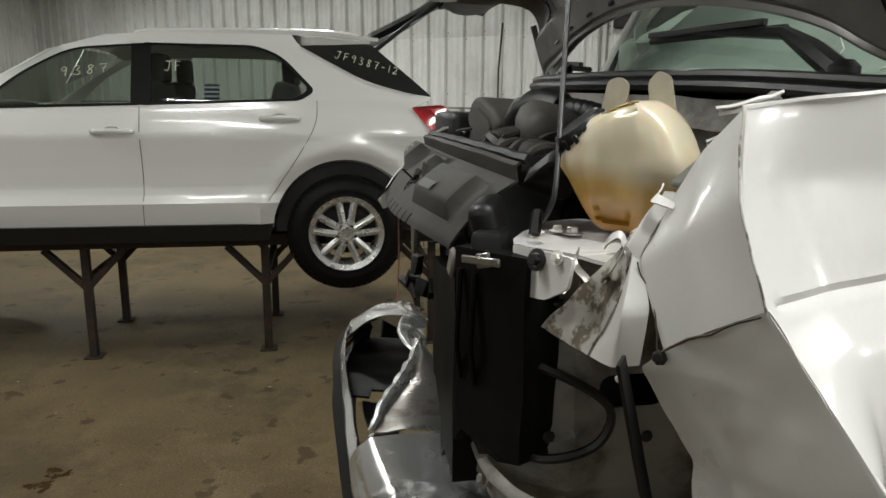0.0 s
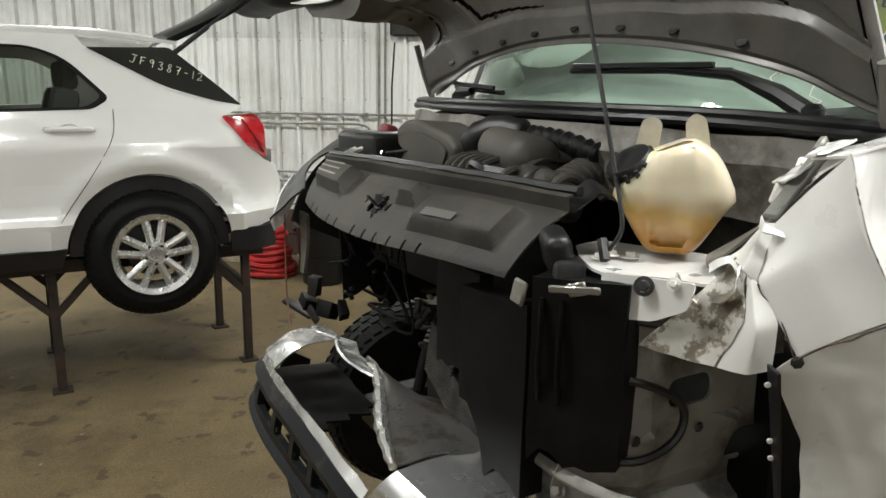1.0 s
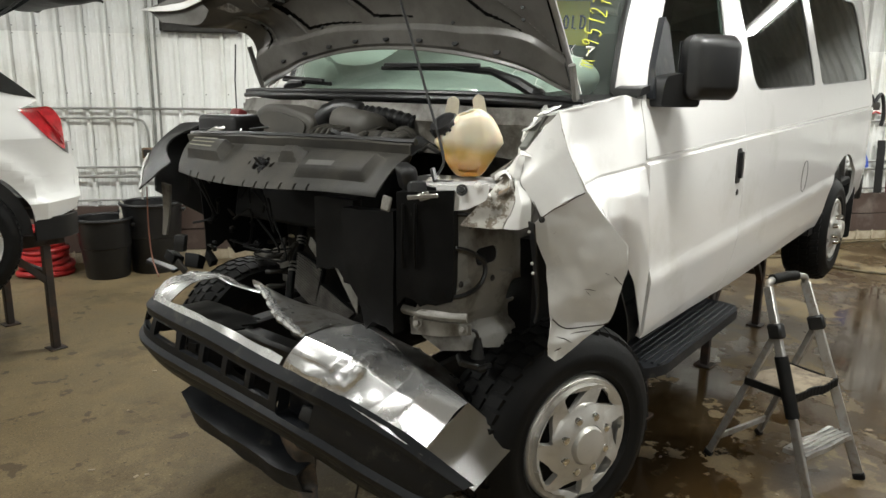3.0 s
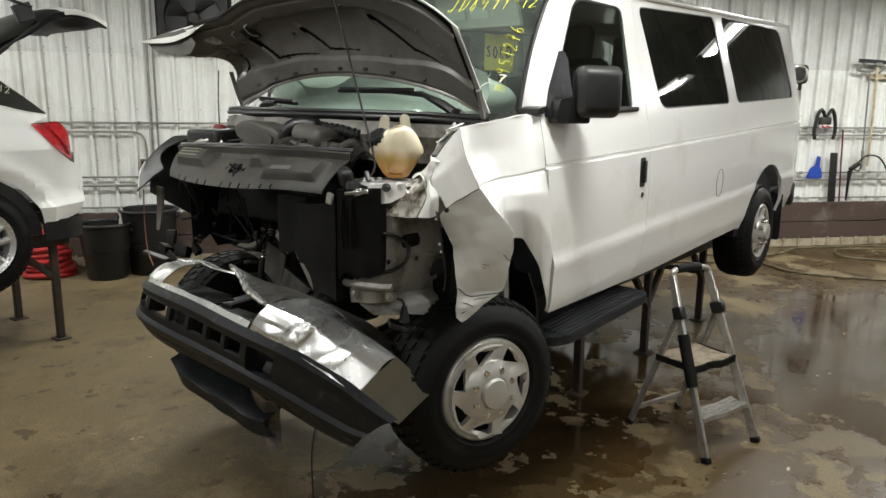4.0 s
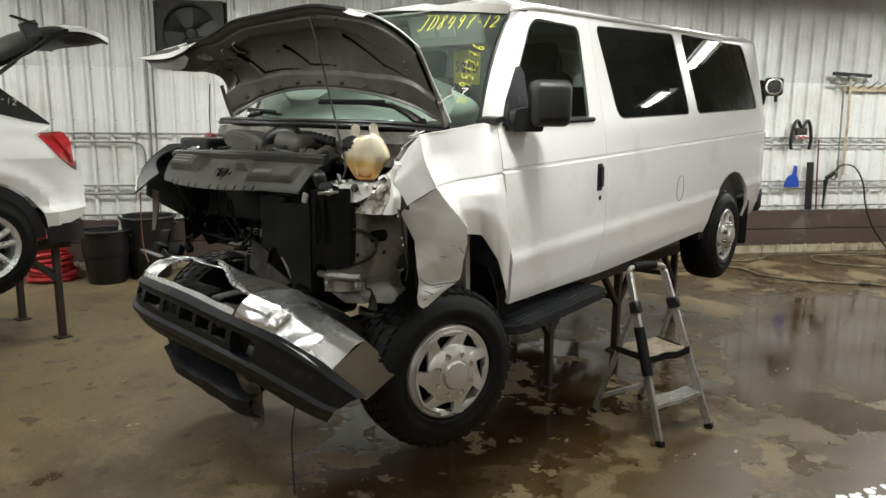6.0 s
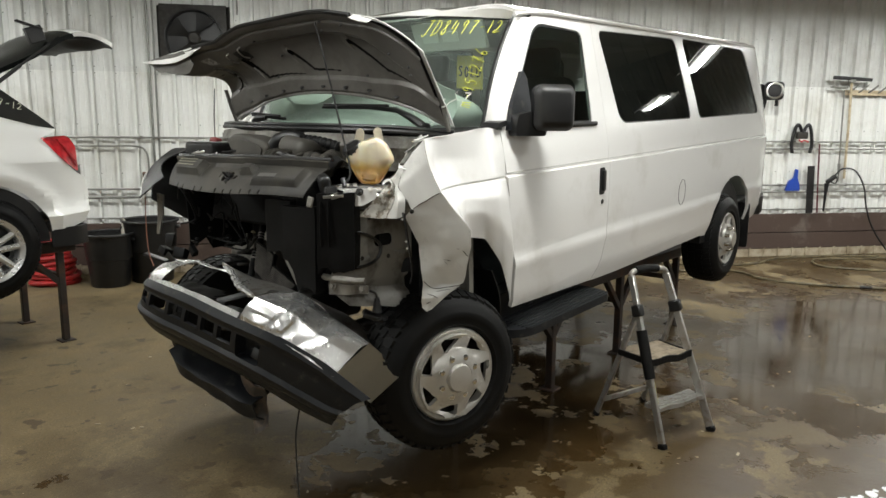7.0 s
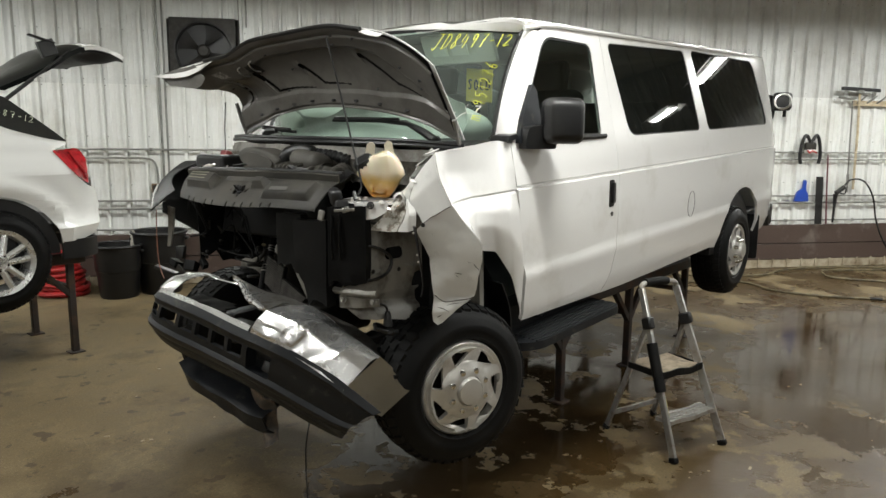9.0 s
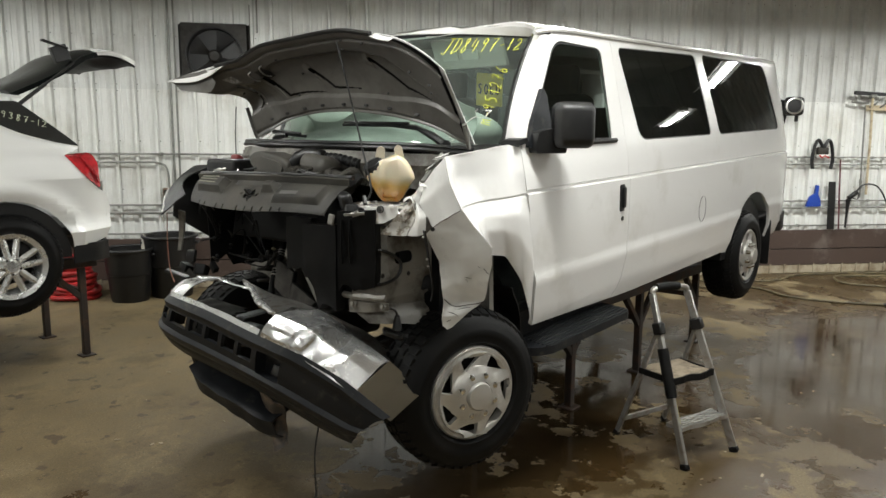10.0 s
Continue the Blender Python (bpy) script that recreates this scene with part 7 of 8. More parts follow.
# bumper: chrome bar torn loose, hanging low at the driver's end
EDGE = rail([(-0.50, 0.58, 0.962), (-0.585, 0.47, 0.973), (-0.618, 0.28, 0.976), (-0.622, 0.05, 0.963), (-0.618, -0.23, 0.928), (-0.597, -0.48, 0.892), (-0.53, -0.69, 0.79), (-0.41, -0.862, 0.645)])
BACK = rail([(-0.36, 0.58, 1.0), (-0.395, 0.48, 1.05), (-0.41, 0.28, 1.062), (-0.425, 0.07, 1.066), (-0.352, -0.08, 1.018), (-0.332, -0.26, 1.002), (-0.335, -0.41, 0.985), (-0.358, -0.60, 0.932), (-0.325, -0.762, 0.855), (-0.245, -0.885, 0.728)])
CREST = rail([(-0.572, -0.362, 1.022), (-0.556, -0.45, 1.003), (-0.535, -0.535, 0.976), (-0.490, -0.64, 0.915), (-0.415, -0.765, 0.815)])

def chrome_pt(u, v):
    """Near half of the bar: a steep face below the crest, a flatter top behind it; one deep buckle and a crinkled fold."""
    e, c, b = EDGE(0.575 + 0.31 * u), CREST(u), BACK(0.60 + 0.285 * u)
    if v < 0.42:
        f = v / 0.42
        p = e.lerp(c, f) + Vector((-0.014, -0.004, 0.006)) * math.sin(math.pi * f) * (1 - u)
        p += Vector((0.007, 0, 0.0)) * (fold(f, 0.45, 0.10) - fold(f, 0.20, 0.10)) * fold(u, 0.18, 0.22)
    else:
        f = (v - 0.42) / 0.58
        p = c.lerp(b, f) + Vector((0, 0, 0.010)) * math.sin(math.pi * f)
    p += Vector((0.030, 0, -0.030)) * fold(u, 0.60, 0.17) * math.sin(math.pi * min(1, v * 1.05))
    p += Vector((-0.012, 0, 0.012)) * fold(u, 0.40, 0.05) * fold(v, 0.45, 0.40)
    return crumple(crumple(p, 0.0025, 9, 3), 0.0075, 30, 5 ) if abs(u - 0.37) < 0.085 and 0.12 < v < 0.9 else crumple(p, 0.0025, 9, 3)


bm = bmesh.new()
grid(bm, chrome_pt, 90, 40)
thick(bm, 0.004)
bumper = part("bumper", bm, M_CHROME, van, "dented chrome bumper torn loose", 34)
bm = dents(patch([[EDGE(u).lerp(BACK(u), v) for v in (0.0, 0.5, 1.0)] for u in (0.885, 0.94, 1.0)], 8, 0), 0.0015, 8, 3.0)
thick(bm, 0.004)
part("bumper_end", bm, M_BRIGHTCHROME, bumper, "smooth chrome bumper end")
bm = bmesh.new()
loft(bm, lambda u: EDGE(0.02 + 0.545 * u), lambda u: EDGE(0.02 + 0.545 * u).lerp(BACK(0.02 + 0.545 * u), 0.09) + Vector((-0.006, 0, 0.018)), 50, 6, lambda p, u, v: crumple(p, 0.004, 12, 2))
thick(bm, 0.004)
part("front_lip", bm, M_CHROME, bumper, "", 34)
bm = bmesh.new()


def strip_warp(p, u, v):
    q = p + Vector((-0.018, 0, 0.016)) * math.sin(math.pi * v) + Vector((0.015, 0, 0.012)) * fold(u, 0.45, 0.20)
    return crumple(q, 0.008, 11, 3)


loft(bm, lambda u: BACK(0.03 + 0.33 * u) + Vector((-0.040, 0, -0.004)), lambda u: BACK(0.03 + 0.33 * u) + Vector((0.03, 0, -0.03)), 44, 10, strip_warp)
thick(bm, 0.004)
part("rear_lip", bm, M_CHROME, bumper, "", 34)
# the torn lip: the scuffed top face drops to a rolled bright edge
LIP = rail([(-0.415, 0.075, 1.068), (-0.43, 0.0, 1.055), (-0.465, -0.08, 1.035), (-0.50, -0.16, 1.025), (-0.53, -0.235, 1.025), (-0.55, -0.30, 1.022), (-0.568, -0.35, 1.020)])
bm = bmesh.new()
loft(bm, LIP, lambda u: BACK(0.325 + 0.285 * u), 36, 12, lambda p, u, v: crumple(crumple(p + Vector((-0.010, 0, 0.016)) * math.sin(math.pi * v), 0.007, 9, 6), 0.002, 40, 2))
thick(bm, 0.004)
part("torn_face", bm, M_DULLCHROME, bumper, "scuffed dull inner face of the torn bumper", 30)
bm = bmesh.new()
tube(bm, [crumple(LIP(i / 40) + Vector((-0.006, 0, 0.002)), 0.004, 30, 3) for i in range(41)], 0.010, 8, [0.009 + 0.008 * math.sin(math.pi * i / 40) + 0.002 * math.sin(i * 1.1) for i in range(41)])
part("rolled_edge", bm, M_CHROME, bumper)
bm = bmesh.new()
loft(bm, lambda u: EDGE(0.16 * u), lambda u: BACK(0.02 + 0.16 * u), 14, 14, lambda p, u, v: crumple(p + Vector((-0.03, 0, 0.02)) * math.sin(math.pi * v), 0.014, 10, 5))
thick(bm, 0.004)
part("crumpled_end", bm, M_CHROME, bumper, "", 34)
bm = bmesh.new()
loft(bm, lambda u: BACK(0.40 + 0.58 * u) + Vector((0.035, 0, -0.03)), lambda u: BACK(0.42 + 0.40 * u) + Vector((0.18, 0.0, -0.10)), 30, 8, lambda p, u, v: crumple(p, 0.02, 7, 6))
thick(bm, 0.004)
part("bumper_back", bm, M_DULLCHROME, bumper)
# black broken tray, added to darken the inside of the hollow bar
bm = bmesh.new()
loft(bm, lambda u: EDGE(0.05 + 0.28 * u) + Vector((0.016, 0, -0.050)), lambda u: BACK(0.04 + 0.27 * u) + Vector((0.02, 0, -0.125)), 30, 24, lambda p, u, v: crumple(p + Vector((0, -0.045 * ((v * 3.4) % 1.0) * fold(u, 1.0, 0.2), 0)), 0.006, 12, 9))
thick(bm, 0.006)
part("inner_tray", bm, M_DEEPBLACK, bumper, "broken black tray added to darken the hollow bumper")
# plastic valance under the chrome
VLOW = rail([(-0.47, 0.66, 0.80), (-0.55, 0.57, 0.765), (-0.575, 0.38, 0.735), (-0.56, 0.08, 0.70), (-0.535, -0.20, 0.66), (-0.475, -0.55, 0.565), (-0.42, -0.70, 0.525), (-0.365, -0.825, 0.565)])


def valance_pt(s, t):
    p = (EDGE(s) + Vector((0.006 + 0.012 * fold(s, 0.85, 0.2), 0, 0.004 + 0.016 * fold(s, 0.85, 0.2)))).lerp(VLOW(s), t)
    out = 0.030 * math.sin(math.pi * t) + float(np.interp(t, [0.0, 0.10, 0.20, 0.58, 0.64, 0.70, 0.80, 0.86, 1.0], [0.0, 0.014, 0.0, 0.004, 0.022, 0.022, 0.006, 0.010, 0.0]))
    return p + Vector((-out, 0, -0.02 * t))


holes = []
slots = [(0.05, 0.135), (0.155, 0.250), (0.267, 0.335), (0.350, 0.412), (0.427, 0.486), (0.500, 0.557)]
for s0, s1 in slots:
    holes.append([tuple(p[:2]) for p in rounded([(s0, 0.23), (s1, 0.23), (s1, 0.45), (s0, 0.45)], 0.006, 2)])
FOG = [(0.577, 0.22), (0.668, 0.22), (0.662, 0.60), (0.577, 0.60)]
holes.append([tuple(p[:2]) for p in rounded(FOG, 0.015, 3)])
bm = sheet([(0, 0), (0.995, 0), (0.945, 0.5), (0.885, 1.0), (0.78, 1.02), (0.60, 1.0), (0.5, 1.02), (0, 1)], holes, span(0, 1, 0.02), [0.05, 0.10, 0.15, 0.20, 0.3, 0.4, 0.5, 0.58, 0.61, 0.64, 0.70, 0.75, 0.80, 0.86, 0.93])
mapped(bm, valance_pt)
thick(bm, 0.006)
valance = part("valance", bm, M_TRIM, bumper, "slate grey plastic bumper valance with slots", 28)
for i, poly in enumerate(holes):
    bm = bmesh.new()
    n = len(poly)
    lo = [bm.verts.new(valance_pt(*p)) for p in poly]
    hi = [bm.verts.new(valance_pt(*p) + Vector((0.045 if poly is holes[-1] else 0.014, 0, 0.0))) for p in poly]
    for k in range(n):
        bm.faces.new((lo[k], lo[(k + 1) % n], hi[(k + 1) % n], hi[k]))
    part("slot_wall", bm, M_TRIM, valance)
bm = bmesh.new()
grid(bm, lambda u, v: valance_pt(0.575 + 0.095 * u, 0.20 + 0.42 * v) + Vector((0.05, 0, 0)), 6, 6)
part("fog_recess", bm, M_TRIM, valance)
blob("fog_bracket", valance_pt(0.642, 0.45) + Vector((0.03, 0, 0)), (0.03, 0.05, 0.05), M_BLACK, (10, 20, 10), "", 0.2, valance, 0.006)
bm = bmesh.new()
DAM_LOW = rail([(-0.50, 0.36, 0.58), (-0.505, 0.27, 0.50), (-0.47, 0.02, 0.43), (-0.45, -0.13, 0.385), (-0.44, -0.21, 0.40)])


def DAM_TOP(u):
    return VLOW(0.20 + 0.38 * u) + Vector((0.02, 0, 0.03))


def dam_step(v):
    """The dam's section: an upright back, a ledge, then a lip that folds under."""
    return float(np.interp(v, [0, 0.06, 0.50, 0.56, 0.66, 0.92, 1.0], [0.0, 0.050, 0.085, 0.085, -0.035, -0.030, 0.02]))


loft(bm, DAM_TOP, DAM_LOW, 40, 22,
     lambda p, u, v: crumple(p + Vector((dam_step(v), 0, 0)), 0.010, 9, 6))
thick(bm, 0.006)
dam = part("air_dam", bm, M_TRIM, bumper, "torn slate grey lower air dam", 28)
for u in (0.12, 0.34, 0.55, 0.76):
    bm = bmesh.new()
    tube(bm, [crumple(DAM_TOP(u).lerp(DAM_LOW(u), v) + Vector((dam_step(v) - 0.006, 0, 0)), 0.010, 9, 6) for v in (0.08, 0.18, 0.28, 0.38, 0.44)], 0.007, 6)
    part("rib", bm, M_TRIM, dam)
bm = bmesh.new()
loft(bm, rail([(-0.46, -0.09, 0.60), (-0.46, -0.15, 0.58), (-0.45, -0.22, 0.56)]), rail([(-0.44, -0.15, 0.36), (-0.46, -0.19, 0.345), (-0.42, -0.23, 0.37)]), 10, 12, lambda p, u, v: crumple(p, 0.03, 13, 4))
thick(bm, 0.008)
part("torn_end", bm, surf("muddy_black_plastic", (0.05, 0.042, 0.035), 0.6, 0, (0.16, 0.11, 0.07), 0.55, 0.1, 14), dam)
bm = bmesh.new()
loft(bm, rail([(-0.47, 0.64, 0.94), (-0.42, 0.68, 0.90), (-0.36, 0.70, 0.86)]), rail([(-0.48, 0.69, 0.79), (-0.43, 0.73, 0.76), (-0.37, 0.74, 0.75)]), 8, 6)
thick(bm, 0.008)
part("valance_end", bm, M_TRIM, valance)
bm = bmesh.new()
tube(bm, curve([(-0.33, -0.30, 0.72), (-0.32, -0.32, 0.5), (-0.335, -0.30, 0.3), (-0.33, -0.305, 0.02)], 6), 0.004, 5)
part("dangling_line", bm, M_BLACK, van)
bm = bmesh.new()
beam(bm, (0.70, -0.40, 0.0), (0.70, -0.40, 0.84), 0.05, 0.05, 0.004)
box(bm, None, (0.16, 0.16, 0.012), Matrix.Translation((0.70, -0.40, 0.006)), 0.003)
solo("jack_post", bm, M_STEEL, "dark steel post under the van's front chassis rail", "stand")


# ---------- van: outside details ----------
def oriented(c, xdir):
    """A frame at c whose x axis lies along xdir on the level."""
    return Matrix.Translation(c) @ pose(0, 0, 0, 0, 0, math.degrees(math.atan2(xdir[1], xdir[0])))


mm = oriented((0.538, -1.078, 1.806), (0.85, -0.53))
bm = bmesh.new()
box(bm, None, (0.200, 0.105, 0.205), mm, 0.040, 5)
for v in bm.verts:
    q = mm.inverted() @ v.co
    if q.y < -0.02:
        q.x *= 0.92
        q.z *= 0.94
    v.co = mm @ q
mirror = part("side_mirror", bm, M_BLACK, van, "black plastic door mirror")
bm = bmesh.new()
box(bm, None, (0.17, 0.004, 0.165), mm @ Matrix.Translation((0.0, 0.054, 0)), 0.0)
part("mirror_glass", bm, surf("mirror_silver", (0.8, 0.8, 0.8), 0.03, 1.0, None, 0.5, 0.1, 3, 0.0, 0.01), mirror)
bm = bmesh.new()
prism(bm, rounded([(0.0, -0.075), (0.20, -0.075), (0.20, 0.02), (0.12, 0.035), (0.02, 0.02)], 0.02, 3), lambda a, b: Vector((0.375 + a * 0.75, -0.985 - a * 0.35, 1.755 + b)), lambda a, b: Vector((0.375 + a * 0.75, -0.94 - a * 0.30, 1.755 + b)))
part("mirror_arm", bm, M_BLACK, mirror)
bm = bmesh.new()
prism(bm, rounded([(0.368, 1.69), (0.50, 1.690), (0.575, 1.715), (0.580, 1.92), (0.556, 1.955), (0.425, 1.80)], 0.012, 3), lambda a, b: vb(a, -half_width(a, b) - 0.022, b), lambda a, b: vb(a, -half_width(a, b) + 0.012, b))
part("mirror_sail", bm, M_TRIM, mirror)
bm = bmesh.new()
tube(bm, [vb(x, -half_width(x, 1.695) - 0.004, 1.695) for x in (0.42, 0.7, 0.95, 1.215)], 0.013, 6)
part("window_sweep", bm, M_BLACK, van)
bm = bmesh.new()
prism(bm, rounded([(0.30, 1.70), (0.37, 1.71), (0.375, 1.735), (0.31, 1.725)], 0.006, 2), lambda a, b: vb(a, -0.955, b), lambda a, b: vb(a, -0.86, b))
part("cowl_end_trim", bm, M_BLACK, van)
# door handle in its recess, lock
bm = bmesh.new()
prism(bm, rounded([(1.215, 1.315), (1.268, 1.315), (1.268, 1.46), (1.215, 1.46)], 0.012, 3), lambda a, b: vb(a, -half_width(a, b) - 0.0035, b), lambda a, b: vb(a, -half_width(a, b) + 0.004, b))
hnd = part("door_handle", bm, M_BLACK, van, "black upright door handle in a recess")
bm = bmesh.new()
prism(bm, rounded([(1.238, 1.335), (1.262, 1.335), (1.262, 1.445), (1.238, 1.445)], 0.008, 3), lambda a, b: vb(a, -half_width(a, b) - 0.016, b), lambda a, b: vb(a, -half_width(a, b), b))
part("lever", bm, M_BLACK, hnd)
bm = bmesh.new()
lathe(bm, [(0.013, 0.0), (0.012, 0.004), (0.006, 0.005), (0.0, 0.003)], Matrix.Translation(vb(1.252, -half_width(1.25, 1.275), 1.275)) @ pose(0, 0, 0, 90), 14)
part("lock", bm, M_CAST, hnd)
bm = bmesh.new()
tube(bm, [vb(2.41 + 0.058 * math.cos(a), -half_width(2.4, 1.205 + 0.085 * math.sin(a)) - 0.001, 1.205 + 0.085 * math.sin(a)) for a in [2 * math.pi * i / 28 for i in range(29)]], 0.0014, 5)
part("fuel_flap", bm, M_GREYPLASTIC, van)
for x in (1.327,):
    bm = bmesh.new()
    tube(bm, [vb(a, -half_width(a, b) + 0.004, b) for a, b in ((1.222, 0.835), (1.2925, 0.95), (1.3305, 1.15), (1.3305, 1.5), (1.3305, 1.9), (1.3305, 2.23))], 0.0035, 5)
    part("door_gap", bm, M_BLACK, van)
# running board
bm = bmesh.new()
pts = rounded([(0.40, -0.80), (0.44, -0.97), (0.53, -1.012), (1.31, -1.02), (1.365, -0.97), (1.38, -0.80)], [0.0, 0.06, 0.03, 0.03, 0.04, 0.0], 4)
prism(bm, pts, lambda a, b: Vector((a, b, 0.755 + TILT_UP * a)), lambda a, b: Vector((a, b, 0.715 + TILT_UP * a)))
board = part("running_board", bm, M_TRIM, van, "black ribbed plastic running board")
for k in range(7):
    bm = bmesh.new()
    y = -0.995 + 0.026 * k
    beam(bm, (0.50 + 0.005 * k, y, 0.777), (1.33, y, 0.808), 0.013, 0.010, 0.002)
    part("rib", bm, M_TRIM, board)
bm = bmesh.new()
beam(bm, (0.42, -0.80, 0.83), (1.38, -0.80, 0.865), 0.012, 0.14, 0.002)
part("board_back", bm, M_BLACK, board)
for x in (0.6, 1.2):
    bm = bmesh.new()
    beam(bm, (x, -0.95, 0.735), (x, -0.44, 0.745), 0.04, 0.03, 0.004)
    part("board_bracket", bm, M_BLACK, board)
# rear mud flap, rear bumper, wheel well
bm = bmesh.new()
prism(bm, rounded([(-0.97, 0.72), (-0.74, 0.72), (-0.74, 1.10), (-0.97, 1.10)], 0.02, 2), lambda a, b: Vector((3.99, a, b)), lambda a, b: Vector((4.0, a, b)))
part("mud_flap", bm, M_BLACK, van)
bm = bmesh.new()
c = curve([vb(4.30, -0.93, 0.88), vb(4.46, -0.91, 0.90), vb(4.56, -0.80, 0.91), vb(4.60, -0.4, 0.91), vb(4.60, 0.4, 0.91), vb(4.56, 0.80, 0.91)], 5)
for a, b in zip(c, c[1:]):
    beam(bm, a, b, 0.05, 0.16, 0.008)
part("rear_bumper", bm, M_CAST, van)
bm = bmesh.new()
prism(bm, arc2(3.5, 0.86, 0.46, 0, 180, 18), lambda a, b: Vector((a, -0.90, b)), lambda a, b: Vector((a, -0.55, b)))
part("wheel_well", bm, M_BLACK, van)

# air bags, labels and card behind the windscreen
for c, s, sd in (((0.44, 0.40, 1.80), (0.15, 0.34, 0.13), 1), ((0.46, -0.05, 1.755), (0.12, 0.28, 0.07), 2), ((0.50, -0.42, 1.765), (0.12, 0.26, 0.11), 4)):
    bm = bmesh.new()
    bmesh.ops.create_icosphere(bm, subdivisions=4, radius=1.0, matrix=Matrix.Translation(c) @ Matrix.Diagonal((*s, 1)))
    for v in bm.verts:
        v.co = crumple(v.co, 0.045, 6, sd)
    part("air_bag", bm, surf("limp_white_airbag", (0.50, 0.52, 0.49), 0.8, 0, (0.5, 0.5, 0.46), 0.6, 0.15, 6, 0.03, 0.05, 0.3, 50), van, "limp white deployed air bag")
# limp air bag lying along the foot of the windscreen
bm = bmesh.new()
grid(bm, lambda u, v: crumple(screen_pt(0.10 + 0.82 * u, 0.02 + 0.40 * v * (0.80 + 0.30 * math.sin(u * 7.0)), -0.05 - 0.05 * math.sin(math.pi * v)), 0.02, 7, 4), 40, 12)
thick(bm, 0.004)
part("air_bag", bm, surf("draped_white_airbag", (0.40, 0.415, 0.39), 0.8, 0, (0.30, 0.31, 0.29), 0.6, 0.15, 6, 0.03, 0.05, 0.3, 50), van, "limp white deployed air bag")
bm = bmesh.new()
box(bm, None, (0.006, 0.15, 0.17), Matrix.Translation((0.80, -0.405, 2.0)) @ pose(0, 0, 0, 4, -8, 14), 0.002)
card = part("card", bm, surf("yellow_card", (0.55, 0.45, 0.05), 0.6), van, "yellow card marked SOLD behind the windscreen")
for y in (-0.44, -0.31):
    bm = bmesh.new()
    box(bm, None, (0.004, 0.10, 0.05), Matrix.Translation((0.586, y, 2.16)) @ pose(0, 0, 0, 0, -25, 0), 0.0)
    part("visor_label", bm, surf("pale_patch", (0.5, 0.52, 0.48), 0.6), van)

STROKES = {
    "J": [[(0.15, 1.0), (0.95, 1.0)], [(0.62, 1.0), (0.55, 0.4), (0.40, 0.05), (0.15, 0.0), (-0.1, 0.12)]],
    "D": [[(0.2, 1.0), (0.1, 0.0)], [(-0.05, 0.98), (0.6, 0.95), (0.9, 0.6), (0.7, 0.15), (0.1, 0.0)]],
    "8": [[(0.75, 0.85), (0.5, 1.0), (0.25, 0.8), (0.45, 0.52), (0.65, 0.25), (0.4, 0.0), (0.15, 0.2), (0.4, 0.5), (0.75, 0.85)]],
    "3": [[(0.15, 0.9), (0.5, 1.0), (0.7, 0.8), (0.4, 0.55), (0.75, 0.3), (0.5, 0.0), (0.1, 0.1)]],
    "4": [[(0.25, 1.0), (0.05, 0.42), (0.85, 0.46)], [(0.70, 0.80), (0.60, 0.0)]],
    "9": [[(0.75, 0.75), (0.5, 1.0), (0.2, 0.8), (0.35, 0.55), (0.7, 0.7)], [(0.75, 0.9), (0.65, 0.4), (0.55, 0.0)]],
    "7": [[(0.1, 0.95), (0.8, 1.0), (0.5, 0.45), (0.4, 0.0)], [(0.3, 0.5), (0.7, 0.55)]],
    "-": [[(0.1, 0.45), (0.6, 0.5)]],
    "1": [[(0.45, 1.0), (0.4, 0.0)]],
    "2": [[(0.15, 0.8), (0.45, 1.0), (0.75, 0.75), (0.5, 0.35), (0.1, 0.0), (0.85, 0.08)]],
    "5": [[(0.75, 1.0), (0.25, 0.95), (0.2, 0.6), (0.6, 0.6), (0.7, 0.25), (0.4, 0.0), (0.1, 0.1)]],
    "6": [[(0.65, 1.0), (0.25, 0.6), (0.15, 0.2), (0.45, 0.0), (0.7, 0.25), (0.45, 0.45), (0.18, 0.3)]],
    "M": [[(0.0, 0.0), (0.1, 0.75), (0.35, 0.6), (0.4, 0.0)], [(0.4, 0.55), (0.65, 0.75), (0.8, 0.1), (0.95, 0.0)]],
    "F": [[(0.2, 1.0), (0.12, 0.0)], [(0.1, 0.97), (0.85, 1.0)], [(0.16, 0.52), (0.65, 0.56)]],
    "T": [[(0.1, 0.95), (0.9, 1.0)], [(0.5, 0.97), (0.45, 0.0)]],
    "S": [[(0.8, 0.85), (0.5, 1.0), (0.2, 0.8), (0.7, 0.35), (0.5, 0.0), (0.15, 0.15)]],
    "O": [[(0.5, 1.0), (0.15, 0.6), (0.3, 0.05), (0.7, 0.05), (0.85, 0.6), (0.5, 1.0)]],
    "L": [[(0.25, 1.0), (0.2, 0.0), (0.8, 0.0)]],
}


def handwriting(name, text, fn, r, mat, parent, step=1.0):
    """Marker writing: fn(x, y) gives the place of x letters along and y letter heights up."""
    x = 0.0
    for ch in text:
        bm = bmesh.new()
        for st in STROKES[ch]:
            pts = [fn(x + px * 0.72, py) for px, py in st]
            tube(bm, curve(pts, 4) if len(pts) > 2 and ch not in "47LTF" else pts, r, 5)
        x += step * (0.75 if ch in "-1" else 1.0)
        part("letter", bm, mat, parent)


def slanted(base0, base1, top0, top1, length):
    """Writing on the windscreen between a base line and a head line."""
    def fn(x, y):
        k = x / length
        b = Vector(base0).lerp(Vector(base1), k)
        t = Vector(top0).lerp(Vector(top1), k)
        q = b.lerp(t, y)
        return screen_pt(q.x, q.y, 0.006)
    return fn


